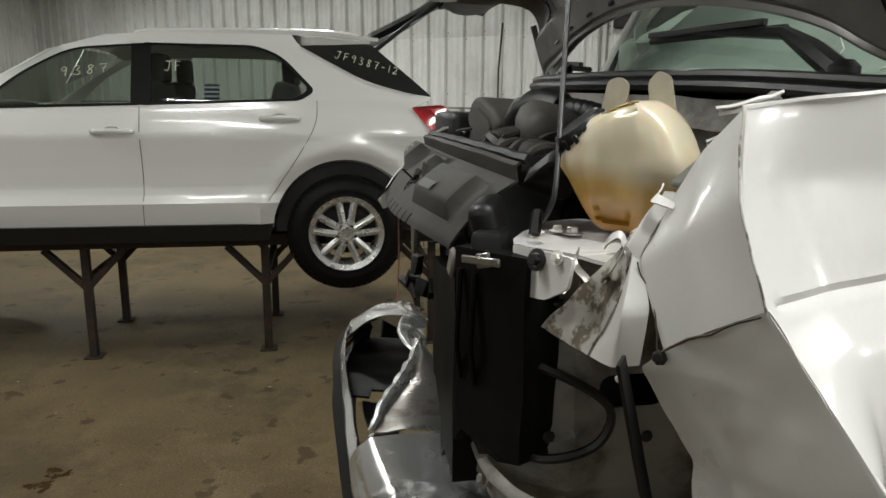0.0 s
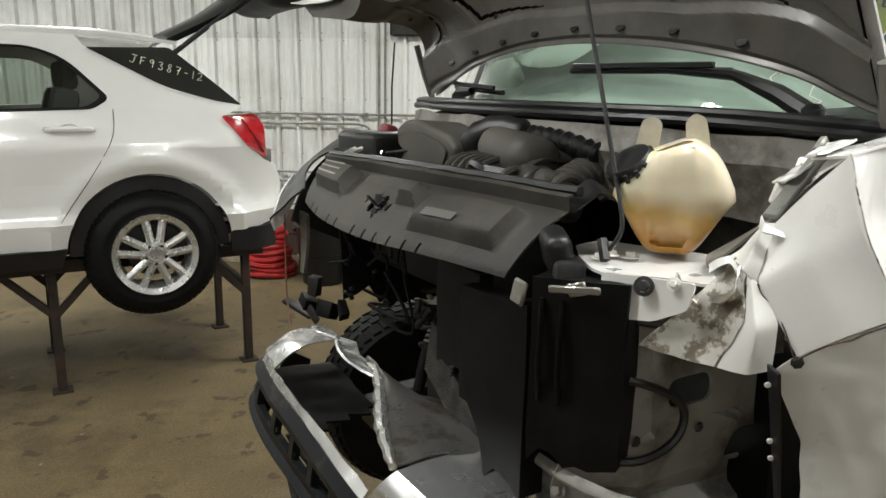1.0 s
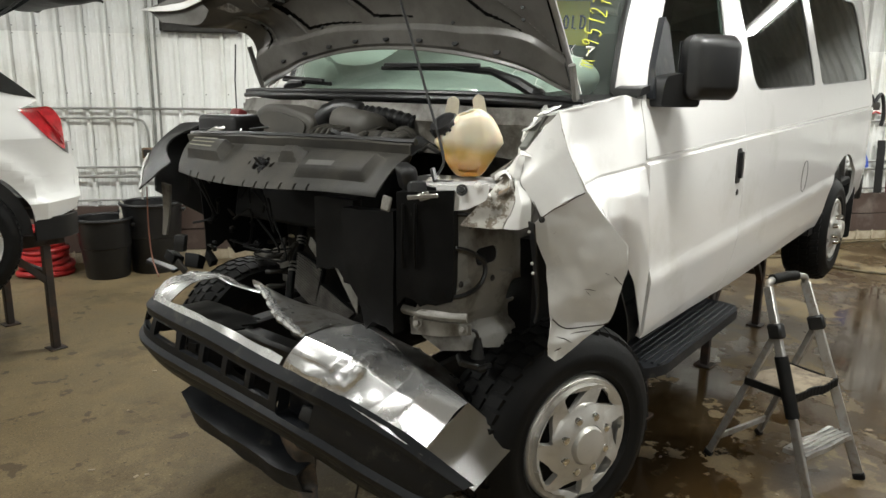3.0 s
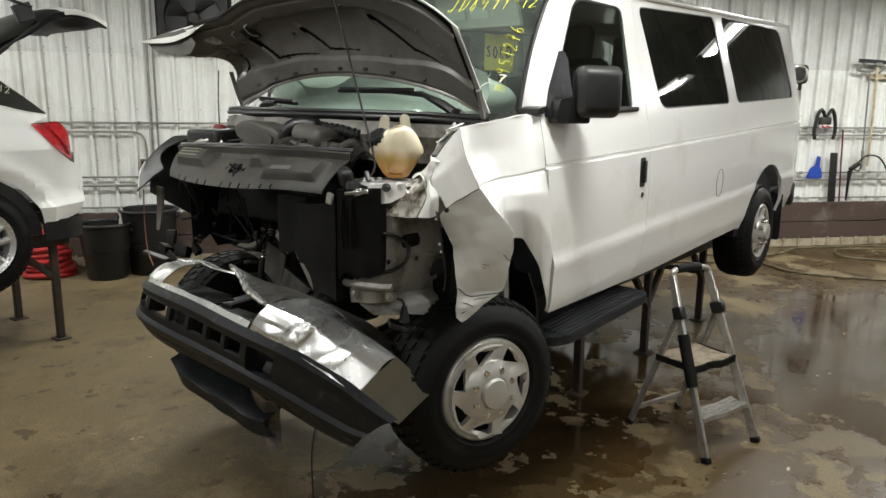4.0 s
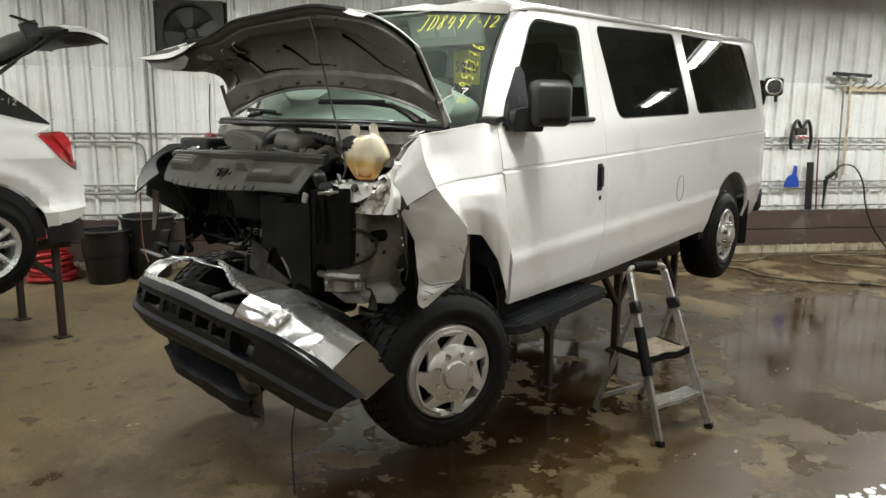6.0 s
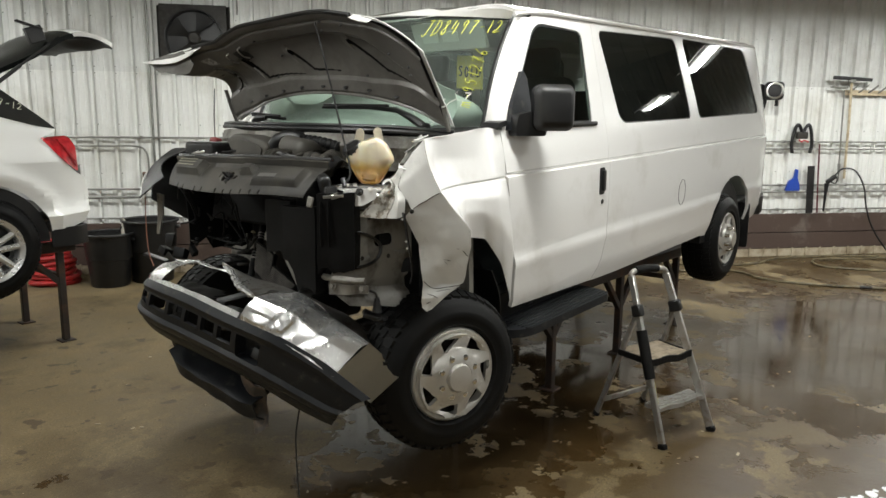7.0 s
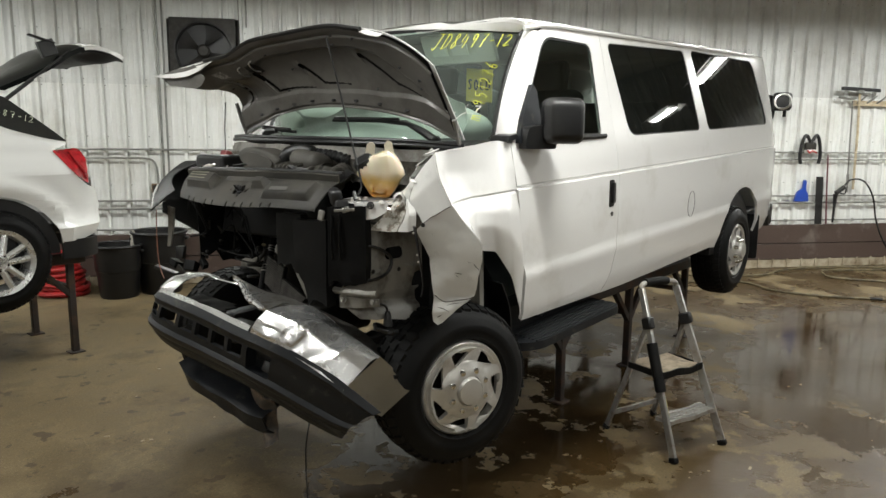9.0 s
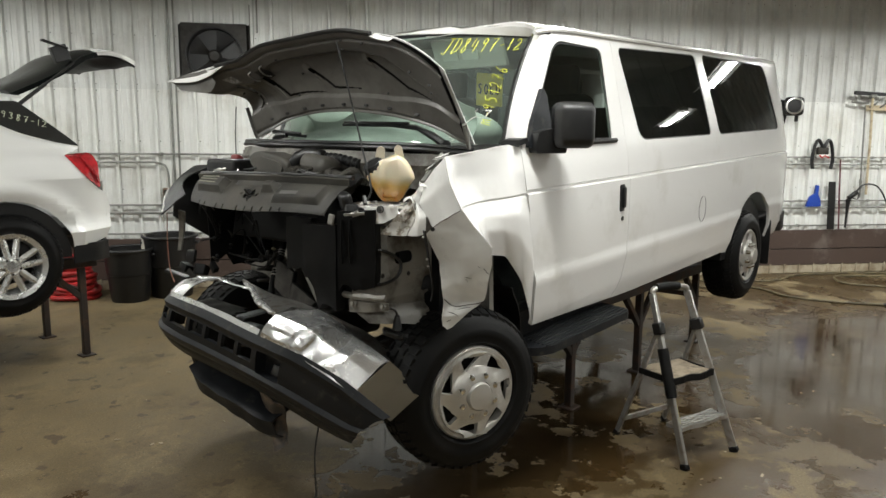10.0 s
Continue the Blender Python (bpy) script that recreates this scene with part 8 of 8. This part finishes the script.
handwriting("writing", "JD8497-12", slanted((0.250, 0.805), (0.018, 0.855), (0.247, 0.955), (0.016, 0.965), 8.2), 0.0016, M_YELLOW, screen)
handwriting("writing", "M-951276", slanted((0.038, 0.166), (0.028, 0.68), (0.066, 0.19), (0.064, 0.71), 7.2), 0.0016, M_YELLOW, screen)
handwriting("card_word", "SOLD", lambda x, y: Matrix.Translation((0.80, -0.405, 2.0)) @ pose(0, 0, 0, 4, -8, 14) @ Vector((-0.008, 0.062 - 0.034 * x, -0.02 + 0.05 * y)), 0.004, M_BLACK, card)
random.seed(9)
for k in range(9):
    bm = bmesh.new()
    u, v = 0.14 + random.uniform(-0.09, 0.06), random.uniform(0.02, 0.3)
    pts = [screen_pt(u, v, 0.004)]
    for j in range(5):
        u += random.uniform(-0.012, 0.016)
        v += random.uniform(0.0, 0.05)
        pts.append(screen_pt(max(0.01, u), min(0.6, v), 0.004))
    tube(bm, pts, random.choice((0.0012, 0.002, 0.0035)), 4)
    part("crack", bm, M_WHITEPART, screen)
# blue sticker in the car's rear door window
bm = bmesh.new()
box(bm, None, (0.085, 0.003, 0.10), Matrix.Translation((-1.296, car_y(-1.296, 1.68) + 0.030, 1.685)) @ pose(0, 0, 0, -24), 0.0)
stk = part("sticker", bm, surf("blue_sticker", (0.03, 0.07, 0.22), 0.5), car, "small blue window sticker with pale lines")
for k in range(3):
    bm = bmesh.new()
    box(bm, None, (0.085, 0.003, 0.012), Matrix.Translation((-1.296, car_y(-1.296, 1.68) + 0.022, 1.682)) @ pose(0, 0, 0, -24) @ Matrix.Translation((0, -0.004, 0.03 - 0.028 * k)), 0.0)
    part("sticker_bar", bm, M_WHITEPART, stk)
# writing on the car
def on_quarter(x, y):
    px, pz = -0.57 + 0.048 * x + 0.010 * y, 1.895 - 0.0125 * x + 0.042 * y
    return Vector((px, car_y(px, pz) - 0.010, pz))


handwriting("writing", "JF9387-12", on_quarter, 0.0022, M_WRITING, car, 0.95)
handwriting("writing", "JF", lambda x, y: Vector((-1.555 + 0.055 * x, car_y(-1.5, 1.80 + 0.055 * y) - 0.006, 1.805 + 0.055 * y)), 0.0025, M_WRITING, car, 0.95)
handwriting("writing", "9387", lambda x, y: Vector((-2.13 + 0.075 * x, car_y(-2.0, 1.76 + 0.05 * y) - 0.006, 1.765 + 0.008 * x + 0.05 * y)), 0.0025, M_WRITING, car, 0.95)


# ---------- step ladder ----------
lad = thing("step_ladder", "worn aluminium two-step ladder with taped grips and muddy platform", "ladder", (1.5, -1.25, 0))
FA, FB, TA, TB = Vector((1.276, -1.401, 0.0)), Vector((1.69, -1.519, 0.0)), Vector((1.403, -1.106, 0.903)), Vector((1.669, -1.197, 0.89))
FC, FD = Vector((1.47, -0.896, 0.0)), Vector((1.86, -1.02, 0.0))
for a, b in ((FA, TA), (FB, TB)):
    bm = bmesh.new()
    beam(bm, a + (b - a) * 0.012, b, 0.022, 0.042, 0.004)
    r = part("rail", bm, M_ALU, lad)
    bm = bmesh.new()
    beam(bm, a + Vector((0, 0, 0.001)), a + (b - a) * 0.035, 0.034, 0.05, 0.006)
    part("rubber_foot", bm, M_RUBBER, r)
    bm = bmesh.new()
    beam(bm, a.lerp(b, 0.76), a.lerp(b, 0.83), 0.04, 0.07, 0.008)
    part("hinge_bracket", bm, M_BLACK, r)
for a, b in ((FC, FA.lerp(TA, 0.79)), (FD, FB.lerp(TB, 0.79))):
    bm = bmesh.new()
    beam(bm, a + (b - a) * 0.01, b, 0.018, 0.032, 0.003)
    r = part("rear_leg", bm, M_ALU, lad)
    bm = bmesh.new()
    beam(bm, a + Vector((0, 0, 0.001)), a + (b - a) * 0.04, 0.03, 0.04, 0.006)
    part("rubber_foot", bm, M_RUBBER, r)
bm = bmesh.new()
beam(bm, FC + (FA.lerp(TA, 0.79) - FC) * 0.16, FD + (FB.lerp(TB, 0.79) - FD) * 0.16, 0.015, 0.03, 0.003)
part("rear_stay", bm, M_ALU, lad)
bm = bmesh.new()
mid = (TA + TB) / 2 + Vector((0, 0, 0.035))
tube(bm, curve([TA, TA.lerp(mid, 0.15) + Vector((0, 0, 0.02)), mid, TB.lerp(mid, 0.15) + Vector((0, 0, 0.02)), TB], 5), 0.016, 10)
top = part("top_rail", bm, M_ALU, lad)
bm = bmesh.new()
tube(bm, [TA.lerp(TB, 0.10) + Vector((0, 0, 0.03)), mid + Vector((0, 0, 0.002)), TA.lerp(TB, 0.72) + Vector((0, 0, 0.034))], 0.023, 10)
part("foam_grip", bm, M_RUBBER, top)
bm = bmesh.new()
tube(bm, [FA.lerp(TA, 0.40), FA.lerp(TA, 0.68)], 0.030, 10)
part("foam_wrap", bm, M_RUBBER, lad, "black foam wrapped round the rail")
bm = bmesh.new()
beam(bm, FA.lerp(TA, 0.25) + Vector((0.018, 0.004, 0)), FA.lerp(TA, 0.37) + Vector((0.018, 0.004, 0)), 0.006, 0.044, 0.001)
part("yellow_label", bm, surf("faded_yellow_label", (0.55, 0.5, 0.10), 0.6), lad)


def ladder_step(z, back, t, mat, name, lip):
    a, b = FA.lerp(TA, z / 0.9), FB.lerp(TB, z / 0.9)
    d = Vector((-(b - a).y, (b - a).x, 0)).normalized()
    bm = bmesh.new()

    def f(u, v):
        p = a.lerp(b, 0.02 + 0.96 * u) + d * (back * v - 0.03) + Vector((0, 0, 0.004 * math.sin(u * 9 + v * 5)))
        return p
    grid(bm, f, 12, 8)
    thick(bm, t)
    s = part(name, bm, mat, lad)
    if lip:
        bm = bmesh.new()
        for k in range(12):
            p0, p1 = f(k / 12, 0), f((k + 1) / 12, 0)
            beam(bm, p0 + Vector((0, 0, -0.018 - 0.006 * math.sin(k * 0.9))), p1 + Vector((0, 0, -0.018 - 0.006 * math.sin((k + 1) * 0.9))), 0.012, 0.04, 0.002)
        for u in (0.0, 1.0):
            beam(bm, f(u, 0) + Vector((0, 0, -0.018)), f(u, 1) + Vector((0, 0, -0.015)), 0.012, 0.036, 0.002)
        part("step_edge", bm, M_RUBBER, s)
    else:
        for k in range(4):
            bm = bmesh.new()
            beam(bm, f(0.02, 0.15 + 0.22 * k) + Vector((0, 0, 0.006)), f(0.98, 0.15 + 0.22 * k) + Vector((0, 0, 0.006)), 0.008, 0.006, 0.001)
            part("tread_rib", bm, M_ALU, s)


ladder_step(0.465, 0.24, 0.02, M_DIRTYSTEP, "platform", True)
ladder_step(0.215, 0.11, 0.022, M_ALU, "step", False)

# ---------- bins and red hose by the wall ----------
def bin_(at, r0, r1, hgt, label):
    b = thing("trash_bin", label, "bin", at, "bins")
    m = Matrix.Translation(at)
    bm = bmesh.new()
    lathe(bm, [(0.0, 0.01), (r0 * 0.96, 0.0), (r0, 0.02), (r0 + (r1 - r0) * 0.48, hgt * 0.5), (r0 + (r1 - r0) * 0.5 + 0.008, hgt * 0.51), (r1, hgt * 0.95), (r1 - 0.012, hgt * 0.95), (r0 - 0.01, 0.03), (0, 0.03)], m, 40)
    part("body", bm, M_BLACK, b)
    bm = bmesh.new()
    tube(bm, [m @ Vector((r1 * 1.03 * math.cos(a), r1 * 1.03 * math.sin(a), hgt * 0.965)) for a in [2 * math.pi * i / 40 for i in range(41)]], 0.017, 8)
    part("rim", bm, M_BLACK, b)
    for sg in (-1, 1):
        bm = bmesh.new()
        p = m @ (WU * (sg * (r1 + 0.012)) + Vector((0, 0, hgt * 0.86)))
        box(bm, None, (0.035, 0.12, 0.03), Matrix.Translation(p) @ pose(0, 0, 0, 0, 0, WALL_ANGLE), 0.008, 2)
        part("handle", bm, M_BLACK, b)
    return b


bin_((1.235, 4.70, 0), 0.195, 0.245, 0.575, "black plastic trash bin standing at the wall")
bin_((1.66, 4.60, 0), 0.215, 0.275, 0.69, "tall black plastic trash bin with a rag on its rim")
bm = bmesh.new()
loft(bm, rail([(1.43, 4.76, 0.68), (1.42, 4.72, 0.70), (1.425, 4.68, 0.68)]), rail([(1.405, 4.75, 0.50), (1.39, 4.70, 0.46), (1.40, 4.66, 0.44)]), 8, 10, lambda p, u, v: crumple(p, 0.012, 16, 2))
thick(bm, 0.004)
solo("rag", bm, surf("pale_rag", (0.55, 0.52, 0.45), 0.9, 0, (0.3, 0.27, 0.2), 0.6, 0.1, 14, 0.1, 0.05, 0.4, 90), "pale rag hanging over the bin's rim", "rag")
RED = Vector((0.88, 5.22, 0))
red = thing("hose_coil", "coiled red air hose lying by the wall", "hose", RED)
for k in range(9):
    bm = bmesh.new()
    z = 0.03 + 0.052 * k
    rr = 0.23 - 0.012 * k
    tube(bm, [RED + Vector((0.02 * math.sin(k * 2), 0, 0)) + Vector((rr * math.cos(a), rr * math.sin(a), z + 0.012 * math.sin(a * 2 + k))) for a in [2 * math.pi * i / 30 for i in range(31)]], 0.027, 8)
    part("loop", bm, M_RED, red)

# ---------- on the wall ----------
def wm(s, z, out=0.0):
    return W2M @ Matrix.Translation((s, out, z))


fan = thing("wall_fan", "dusty dark exhaust fan in a square frame on the wall", "fan", on_wall(0.52, 2.63, 0.05))
bm = bmesh.new()
fr = [(-0.35, -0.34), (0.35, -0.34), (0.35, 0.34), (-0.35, 0.34)]
ring = [(0.29 * math.cos(2 * math.pi * i / 40), 0.29 * math.sin(2 * math.pi * i / 40)) for i in range(40)]
bm = sheet(fr, [ring], [], [])
mapped(bm, lambda x, z: wm(0.52 + x, 2.63 + z, 0.10).translation)
thick(bm, 0.012)
part("frame", bm, M_CAST, fan, "grey steel fan frame")
for a, b in ((0, 1), (1, 2), (2, 3), (3, 0)):
    bm = bmesh.new()
    beam(bm, wm(0.52 + fr[a][0], 2.63 + fr[a][1], 0.05).translation, wm(0.52 + fr[b][0], 2.63 + fr[b][1], 0.05).translation, 0.1, 0.02, 0.003)
    part("frame_side", bm, M_CAST, fan)
bm = bmesh.new()
fm = wm(0.52, 2.63, 0.10) @ pose(0, 0, 0, -90)
lathe(bm, [(0.30, -0.05), (0.31, 0.02), (0.295, 0.025), (0.285, -0.06)], fm, 48)
part("shroud", bm, M_BLACK, fan)
# Dark disc added behind the blades to keep the bright wall out of sight.
bm = bmesh.new()
lathe(bm, [(0.0, -0.060), (0.30, -0.060), (0.30, -0.055)], fm, 40)
part("dark_backing", bm, M_BLACK, fan)
bm = bmesh.new()
lathe(bm, [(0.07, -0.05), (0.07, -0.01), (0.05, 0.01), (0.0, 0.012)], fm, 24)
part("hub", bm, M_CAST, fan)
for k in range(4):
    a = math.pi / 2 * k + 0.5
    bm = bmesh.new()
    grid(bm, lambda u, v: fm @ Vector(((0.06 + 0.215 * u) * math.cos(a + (v - 0.5) * (0.6 + 0.25 * u)), (0.06 + 0.215 * u) * math.sin(a + (v - 0.5) * (0.6 + 0.25 * u)), -0.03 + 0.05 * (v - 0.5))), 6, 6)
    thick(bm, 0.003)
    part("blade", bm, M_BLACK, fan)
bm = bmesh.new()
tube(bm, [wm(0.98, 2.9, 0.03).translation, wm(0.98, CEIL_Z, 0.03).translation], 0.010, 6)
tube(bm, [wm(0.90, 2.95, 0.03).translation, wm(0.90, 3.2, 0.03).translation], 0.006, 6)
solo("fan_conduit", bm, M_PIPE, "thin grey conduit rising beside the wall fan", "conduit")

out = thing("outlet_box", "rusty electrical outlet box under a conduit on the wall", "outlet", on_wall(-0.055, 1.12, 0.03))
bm = bmesh.new()
box(bm, None, (0.10, 0.055, 0.105), wm(-0.055, 1.115, 0.045), 0.008, 2)
part("box", bm, surf("rusty_box", (0.30, 0.22, 0.15), 0.6, 0.4, (0.12, 0.07, 0.04), 0.5, 0.12, 25), out)
bm = bmesh.new()
box(bm, None, (0.075, 0.006, 0.07), wm(-0.055, 1.115, 0.075), 0.003)
part("cover_plate", bm, M_CAST, out)
bm = bmesh.new()
tube(bm, [wm(0.03, 1.15, 0.045).translation, wm(0.03, 2.3, 0.05).translation, wm(0.025, CEIL_Z, 0.05).translation], 0.013, 8)
tube(bm, [wm(0.075, 0.62, 0.012).translation, wm(0.075, CEIL_Z, 0.012).translation], 0.016, 6)
solo("vertical_conduit", bm, M_PIPE, "grey vertical conduit from the outlet to the ceiling", "conduit")

wl = thing("work_light", "black round-lensed work lamp on a wall bracket", "lamp", on_wall(7.58, 2.19, 0.1))
bm = bmesh.new()
lm = wm(7.58, 2.19, 0.20) @ pose(0, 0, 0, 0, 0, 28)
box(bm, None, (0.23, 0.14, 0.23), lm, 0.05, 4)
part("housing", bm, M_BLACK, wl)
bm = bmesh.new()
lathe(bm, [(0.10, 0.075), (0.105, 0.09), (0.09, 0.094), (0.085, 0.07), (0.04, 0.05), (0.0, 0.048)], lm @ pose(0, 0, 0, -90), 28)
part("reflector", bm, M_BRIGHT, wl, "shiny round reflector")
bm = bmesh.new()
box(bm, None, (0.14, 0.10, 0.30), wm(7.50, 2.12, 0.06) @ pose(0, 0, 0, 0, 12, 0), 0.012)
box(bm, None, (0.02, 0.05, 0.10), wm(7.64, 2.05, 0.18), 0.004)
part("bracket", bm, M_BLACK, wl)

cl = thing("chain_clamp", "black hanging clamp with a red and white body", "clamp", on_wall(8.12, 1.6, 0.08))
for sg in (-1, 1):
    bm = bmesh.new()
    tube(bm, [p for p in curve([wm(8.13, 1.66, 0.09).translation, wm(8.13 + sg * 0.07, 1.77, 0.09).translation, wm(8.13 + sg * 0.12, 1.70, 0.09).translation, wm(8.13 + sg * 0.15, 1.52, 0.09).translation, wm(8.13 + sg * 0.13, 1.40, 0.09).translation], 6)], 0.022, 8)
    part("arm", bm, M_BLACK, cl)
bm = bmesh.new()
box(bm, None, (0.16, 0.06, 0.10), wm(8.13, 1.63, 0.08), 0.02, 2)
part("body", bm, M_GREYPLASTIC, cl)
bm = bmesh.new()
box(bm, None, (0.14, 0.062, 0.05), wm(8.13, 1.56, 0.085), 0.015, 2)
part("pale_band", bm, M_WHITEPART, cl)
bm = bmesh.new()
tube(bm, [wm(8.06, 1.575, 0.122).translation, wm(8.10, 1.545, 0.122).translation, wm(8.14, 1.57, 0.122).translation, wm(8.20, 1.545, 0.122).translation], 0.010, 6)
part("red_stripe", bm, M_RED, cl)

bm = bmesh.new()
DP = rounded([(0.0, 0.0), (0.215, 0.0), (0.205, 0.10), (0.175, 0.155), (0.19, 0.27), (0.155, 0.285), (0.13, 0.165), (0.05, 0.13)], [0.01, 0.02, 0.03, 0.02, 0.012, 0.012, 0.02, 0.05], 3)
prism(bm, DP, lambda a, b: wm(7.96 + a, 0.903 + b, 0.085 - b * 0.12).translation, lambda a, b: wm(7.96 + a, 0.903 + b, 0.055 - b * 0.12).translation)
solo("dustpan", bm, M_BLUE, "blue plastic dustpan standing on the wall pipe", "dustpan")
bm = bmesh.new()
beam(bm, wm(8.33, 0.60, 0.10).translation, wm(8.31, 1.23, 0.085).translation, 0.03, 0.085, 0.004)
solo("black_plank", bm, M_BLACK, "black strip leaning against the wall pipes", "plank")
bm = bmesh.new()
tube(bm, [wm(8.46, 0.60, 0.09).translation, wm(8.43, 1.1, 0.08).translation, wm(8.41, 1.52, 0.075).translation], 0.010, 8)
solo("red_rod", bm, surf("dark_red_rod", (0.10, 0.02, 0.025), 0.5), "dark red rod leaning on the wall pipes", "rod")

rk = thing("tool_rack", "tan wooden tool rack with hooks on the wall", "rack", on_wall(9.0, 2.2, 0.05))
bm = bmesh.new()
box(bm, None, (1.0, 0.03, 0.07), wm(9.22, 2.195, 0.05), 0.004)
part("back_board", bm, M_WOOD, rk)
for k in range(6):
    bm = bmesh.new()
    tube(bm, curve([wm(8.78 + 0.15 * k, 2.20, 0.06).translation, wm(8.80 + 0.15 * k, 2.24, 0.12).translation, wm(8.86 + 0.15 * k, 2.29, 0.13).translation], 4), 0.012, 6)
    part("hook", bm, M_PIPE, rk)
bm = bmesh.new()
tube(bm, curve([wm(8.72, 2.26, 0.10).translation, wm(8.62, 2.25, 0.10).translation, wm(8.48, 2.27, 0.10).translation], 4), 0.018, 6)
part("end_bracket", bm, M_PIPE, rk)
sq = thing("floor_squeegee", "black floor squeegee hanging with a pale handle", "squeegee", on_wall(8.85, 2.3, 0.13))
bm = bmesh.new()
box(bm, None, (0.57, 0.04, 0.045), wm(8.765, 2.37, 0.13) @ pose(0, 0, 0, 0, 2, 0), 0.006)
part("blade", bm, M_BLACK, sq)
bm = bmesh.new()
tube(bm, [wm(8.75, 2.36, 0.13).translation, wm(8.79, 1.8, 0.11).translation, wm(8.82, 1.06, 0.09).translation], 0.016, 8)
part("handle", bm, M_WOOD, sq)
bm = bmesh.new()
box(bm, None, (0.10, 0.05, 0.05), wm(8.755, 2.34, 0.13), 0.01)
part("socket", bm, M_PIPE, sq)
bm = bmesh.new()
tube(bm, [wm(8.68, 2.22, 0.10).translation, wm(8.71, 1.6, 0.09).translation, wm(8.74, 1.02, 0.08).translation], 0.010, 8)
tube(bm, [wm(8.725, 1.26, 0.085).translation, wm(8.735, 1.14, 0.085).translation], 0.018, 8)
solo("metal_pole", bm, M_PIPE, "thin grey metal pole hanging from the tool rack", "pole")

sp = thing("spray_gun", "black pressure washer gun hanging from the wall pipe with its hose", "spray gun", on_wall(8.6, 0.95, 0.1))
bm = bmesh.new()
tube(bm, [wm(8.54, 0.62, 0.11).translation, wm(8.545, 0.85, 0.11).translation, wm(8.55, 1.00, 0.11).translation], 0.020, 8, [0.012, 0.018, 0.03])
part("lance", bm, M_BLACK, sp)
bm = bmesh.new()
beam(bm, wm(8.545, 1.01, 0.11).translation, wm(8.68, 1.10, 0.11).translation, 0.05, 0.055, 0.012)
tube(bm, curve([wm(8.60, 1.02, 0.11).translation, wm(8.68, 1.0, 0.11).translation, wm(8.70, 1.06, 0.11).translation, wm(8.66, 1.10, 0.11).translation], 4), 0.008, 6)
part("grip", bm, M_BLACK, sp)
bm = bmesh.new()
tube(bm, curve([wm(8.67, 1.11, 0.11).translation, wm(8.75, 1.19, 0.12).translation, wm(8.90, 1.19, 0.13).translation, wm(9.02, 1.10, 0.13).translation, wm(9.12, 0.92, 0.13).translation, wm(9.18, 0.65, 0.14).translation, wm(9.30, 0.35, 0.18).translation, wm(9.5, 0.02, 0.3).translation], 8), 0.011, 7)
part("hose", bm, M_BLACK, sp)

# hose on the floor
bm = bmesh.new()
tube(bm, curve([(5.6, 0.9, 0.013), (6.1, 0.35, 0.013), (6.5, -0.13, 0.013), (6.26, -0.55, 0.013), (6.30, -1.0, 0.013), (6.52, -1.5, 0.013), (6.9, -2.3, 0.013)], 8), 0.013, 8)
h1 = thing("floor_hose", "dull tan water hose lying in loops on the wet floor", "hose", (6.5, -0.8, 0))
part("run", bm, M_HOSE, h1)
bm = bmesh.new()
tube(bm, curve([(5.9, 1.4, 0.013), (6.97, -0.05, 0.013), (7.75, -0.30, 0.02), (8.5, -0.85, 0.013), (8.9, -1.3, 0.013)], 8), 0.013, 8)
part("run", bm, M_HOSE, h1)
bm = bmesh.new()
tube(bm, curve([(8.9, -1.5, 0.013), (8.3, -0.95, 0.013), (7.85, -0.72, 0.04), (7.6, -0.85, 0.013), (7.62, -1.15, 0.013), (7.8, -1.6, 0.013), (8.2, -2.3, 0.013)], 8), 0.013, 8)
part("loop", bm, M_HOSE, h1)
bm = bmesh.new()
tube(bm, [(6.51, -1.47, 0.014), (6.56, -1.58, 0.014)], 0.018, 8)
part("coupling", bm, M_BLACK, h1)

# patch of flat white lumps, and scraps
random.seed(77)
bm = bmesh.new()
for k in range(160):
    a, b = random.random(), random.random()
    c = Vector((1.30 + 0.55 * a + 0.1 * b, -2.24 - 0.30 * a - 0.28 * b, 0.0))
    r = random.uniform(0.01, 0.035)
    bmesh.ops.create_icosphere(bm, subdivisions=1, radius=1.0, matrix=Matrix.Translation(c) @ Matrix.Diagonal((r, r, r * 0.35, 1)))
solo("suds", bm, surf("white_lumps", (0.75, 0.76, 0.76), 0.3, 0, (0.5, 0.5, 0.48), 0.6, 0.1, 20), "patch of small white lumps on the wet floor", "suds", kind="stuff")
random.seed(15)
bm = bmesh.new()
for k in range(70):
    c = Vector((random.uniform(-3.2, 1.5), random.uniform(-0.5, 4.3), 0.0))
    if random.random() < 0.3:
        c = Vector((random.uniform(0.2, 4.5), random.uniform(-2.4, -1.1), 0.0))
    r = random.uniform(0.003, 0.011)
    bmesh.ops.create_cube(bm, size=1.0, matrix=Matrix.Translation(c + Vector((0, 0, r * 0.3))) @ pose(0, 0, 0, random.uniform(-20, 20), random.uniform(-20, 20), random.uniform(0, 180)) @ Matrix.Diagonal((r * random.uniform(1, 3), r * 1.2, r * 0.5, 1)))
solo("floor_debris", bm, M_CURB, "small crumbs of dirt and broken plastic on the floor", "debris", kind="stuff")
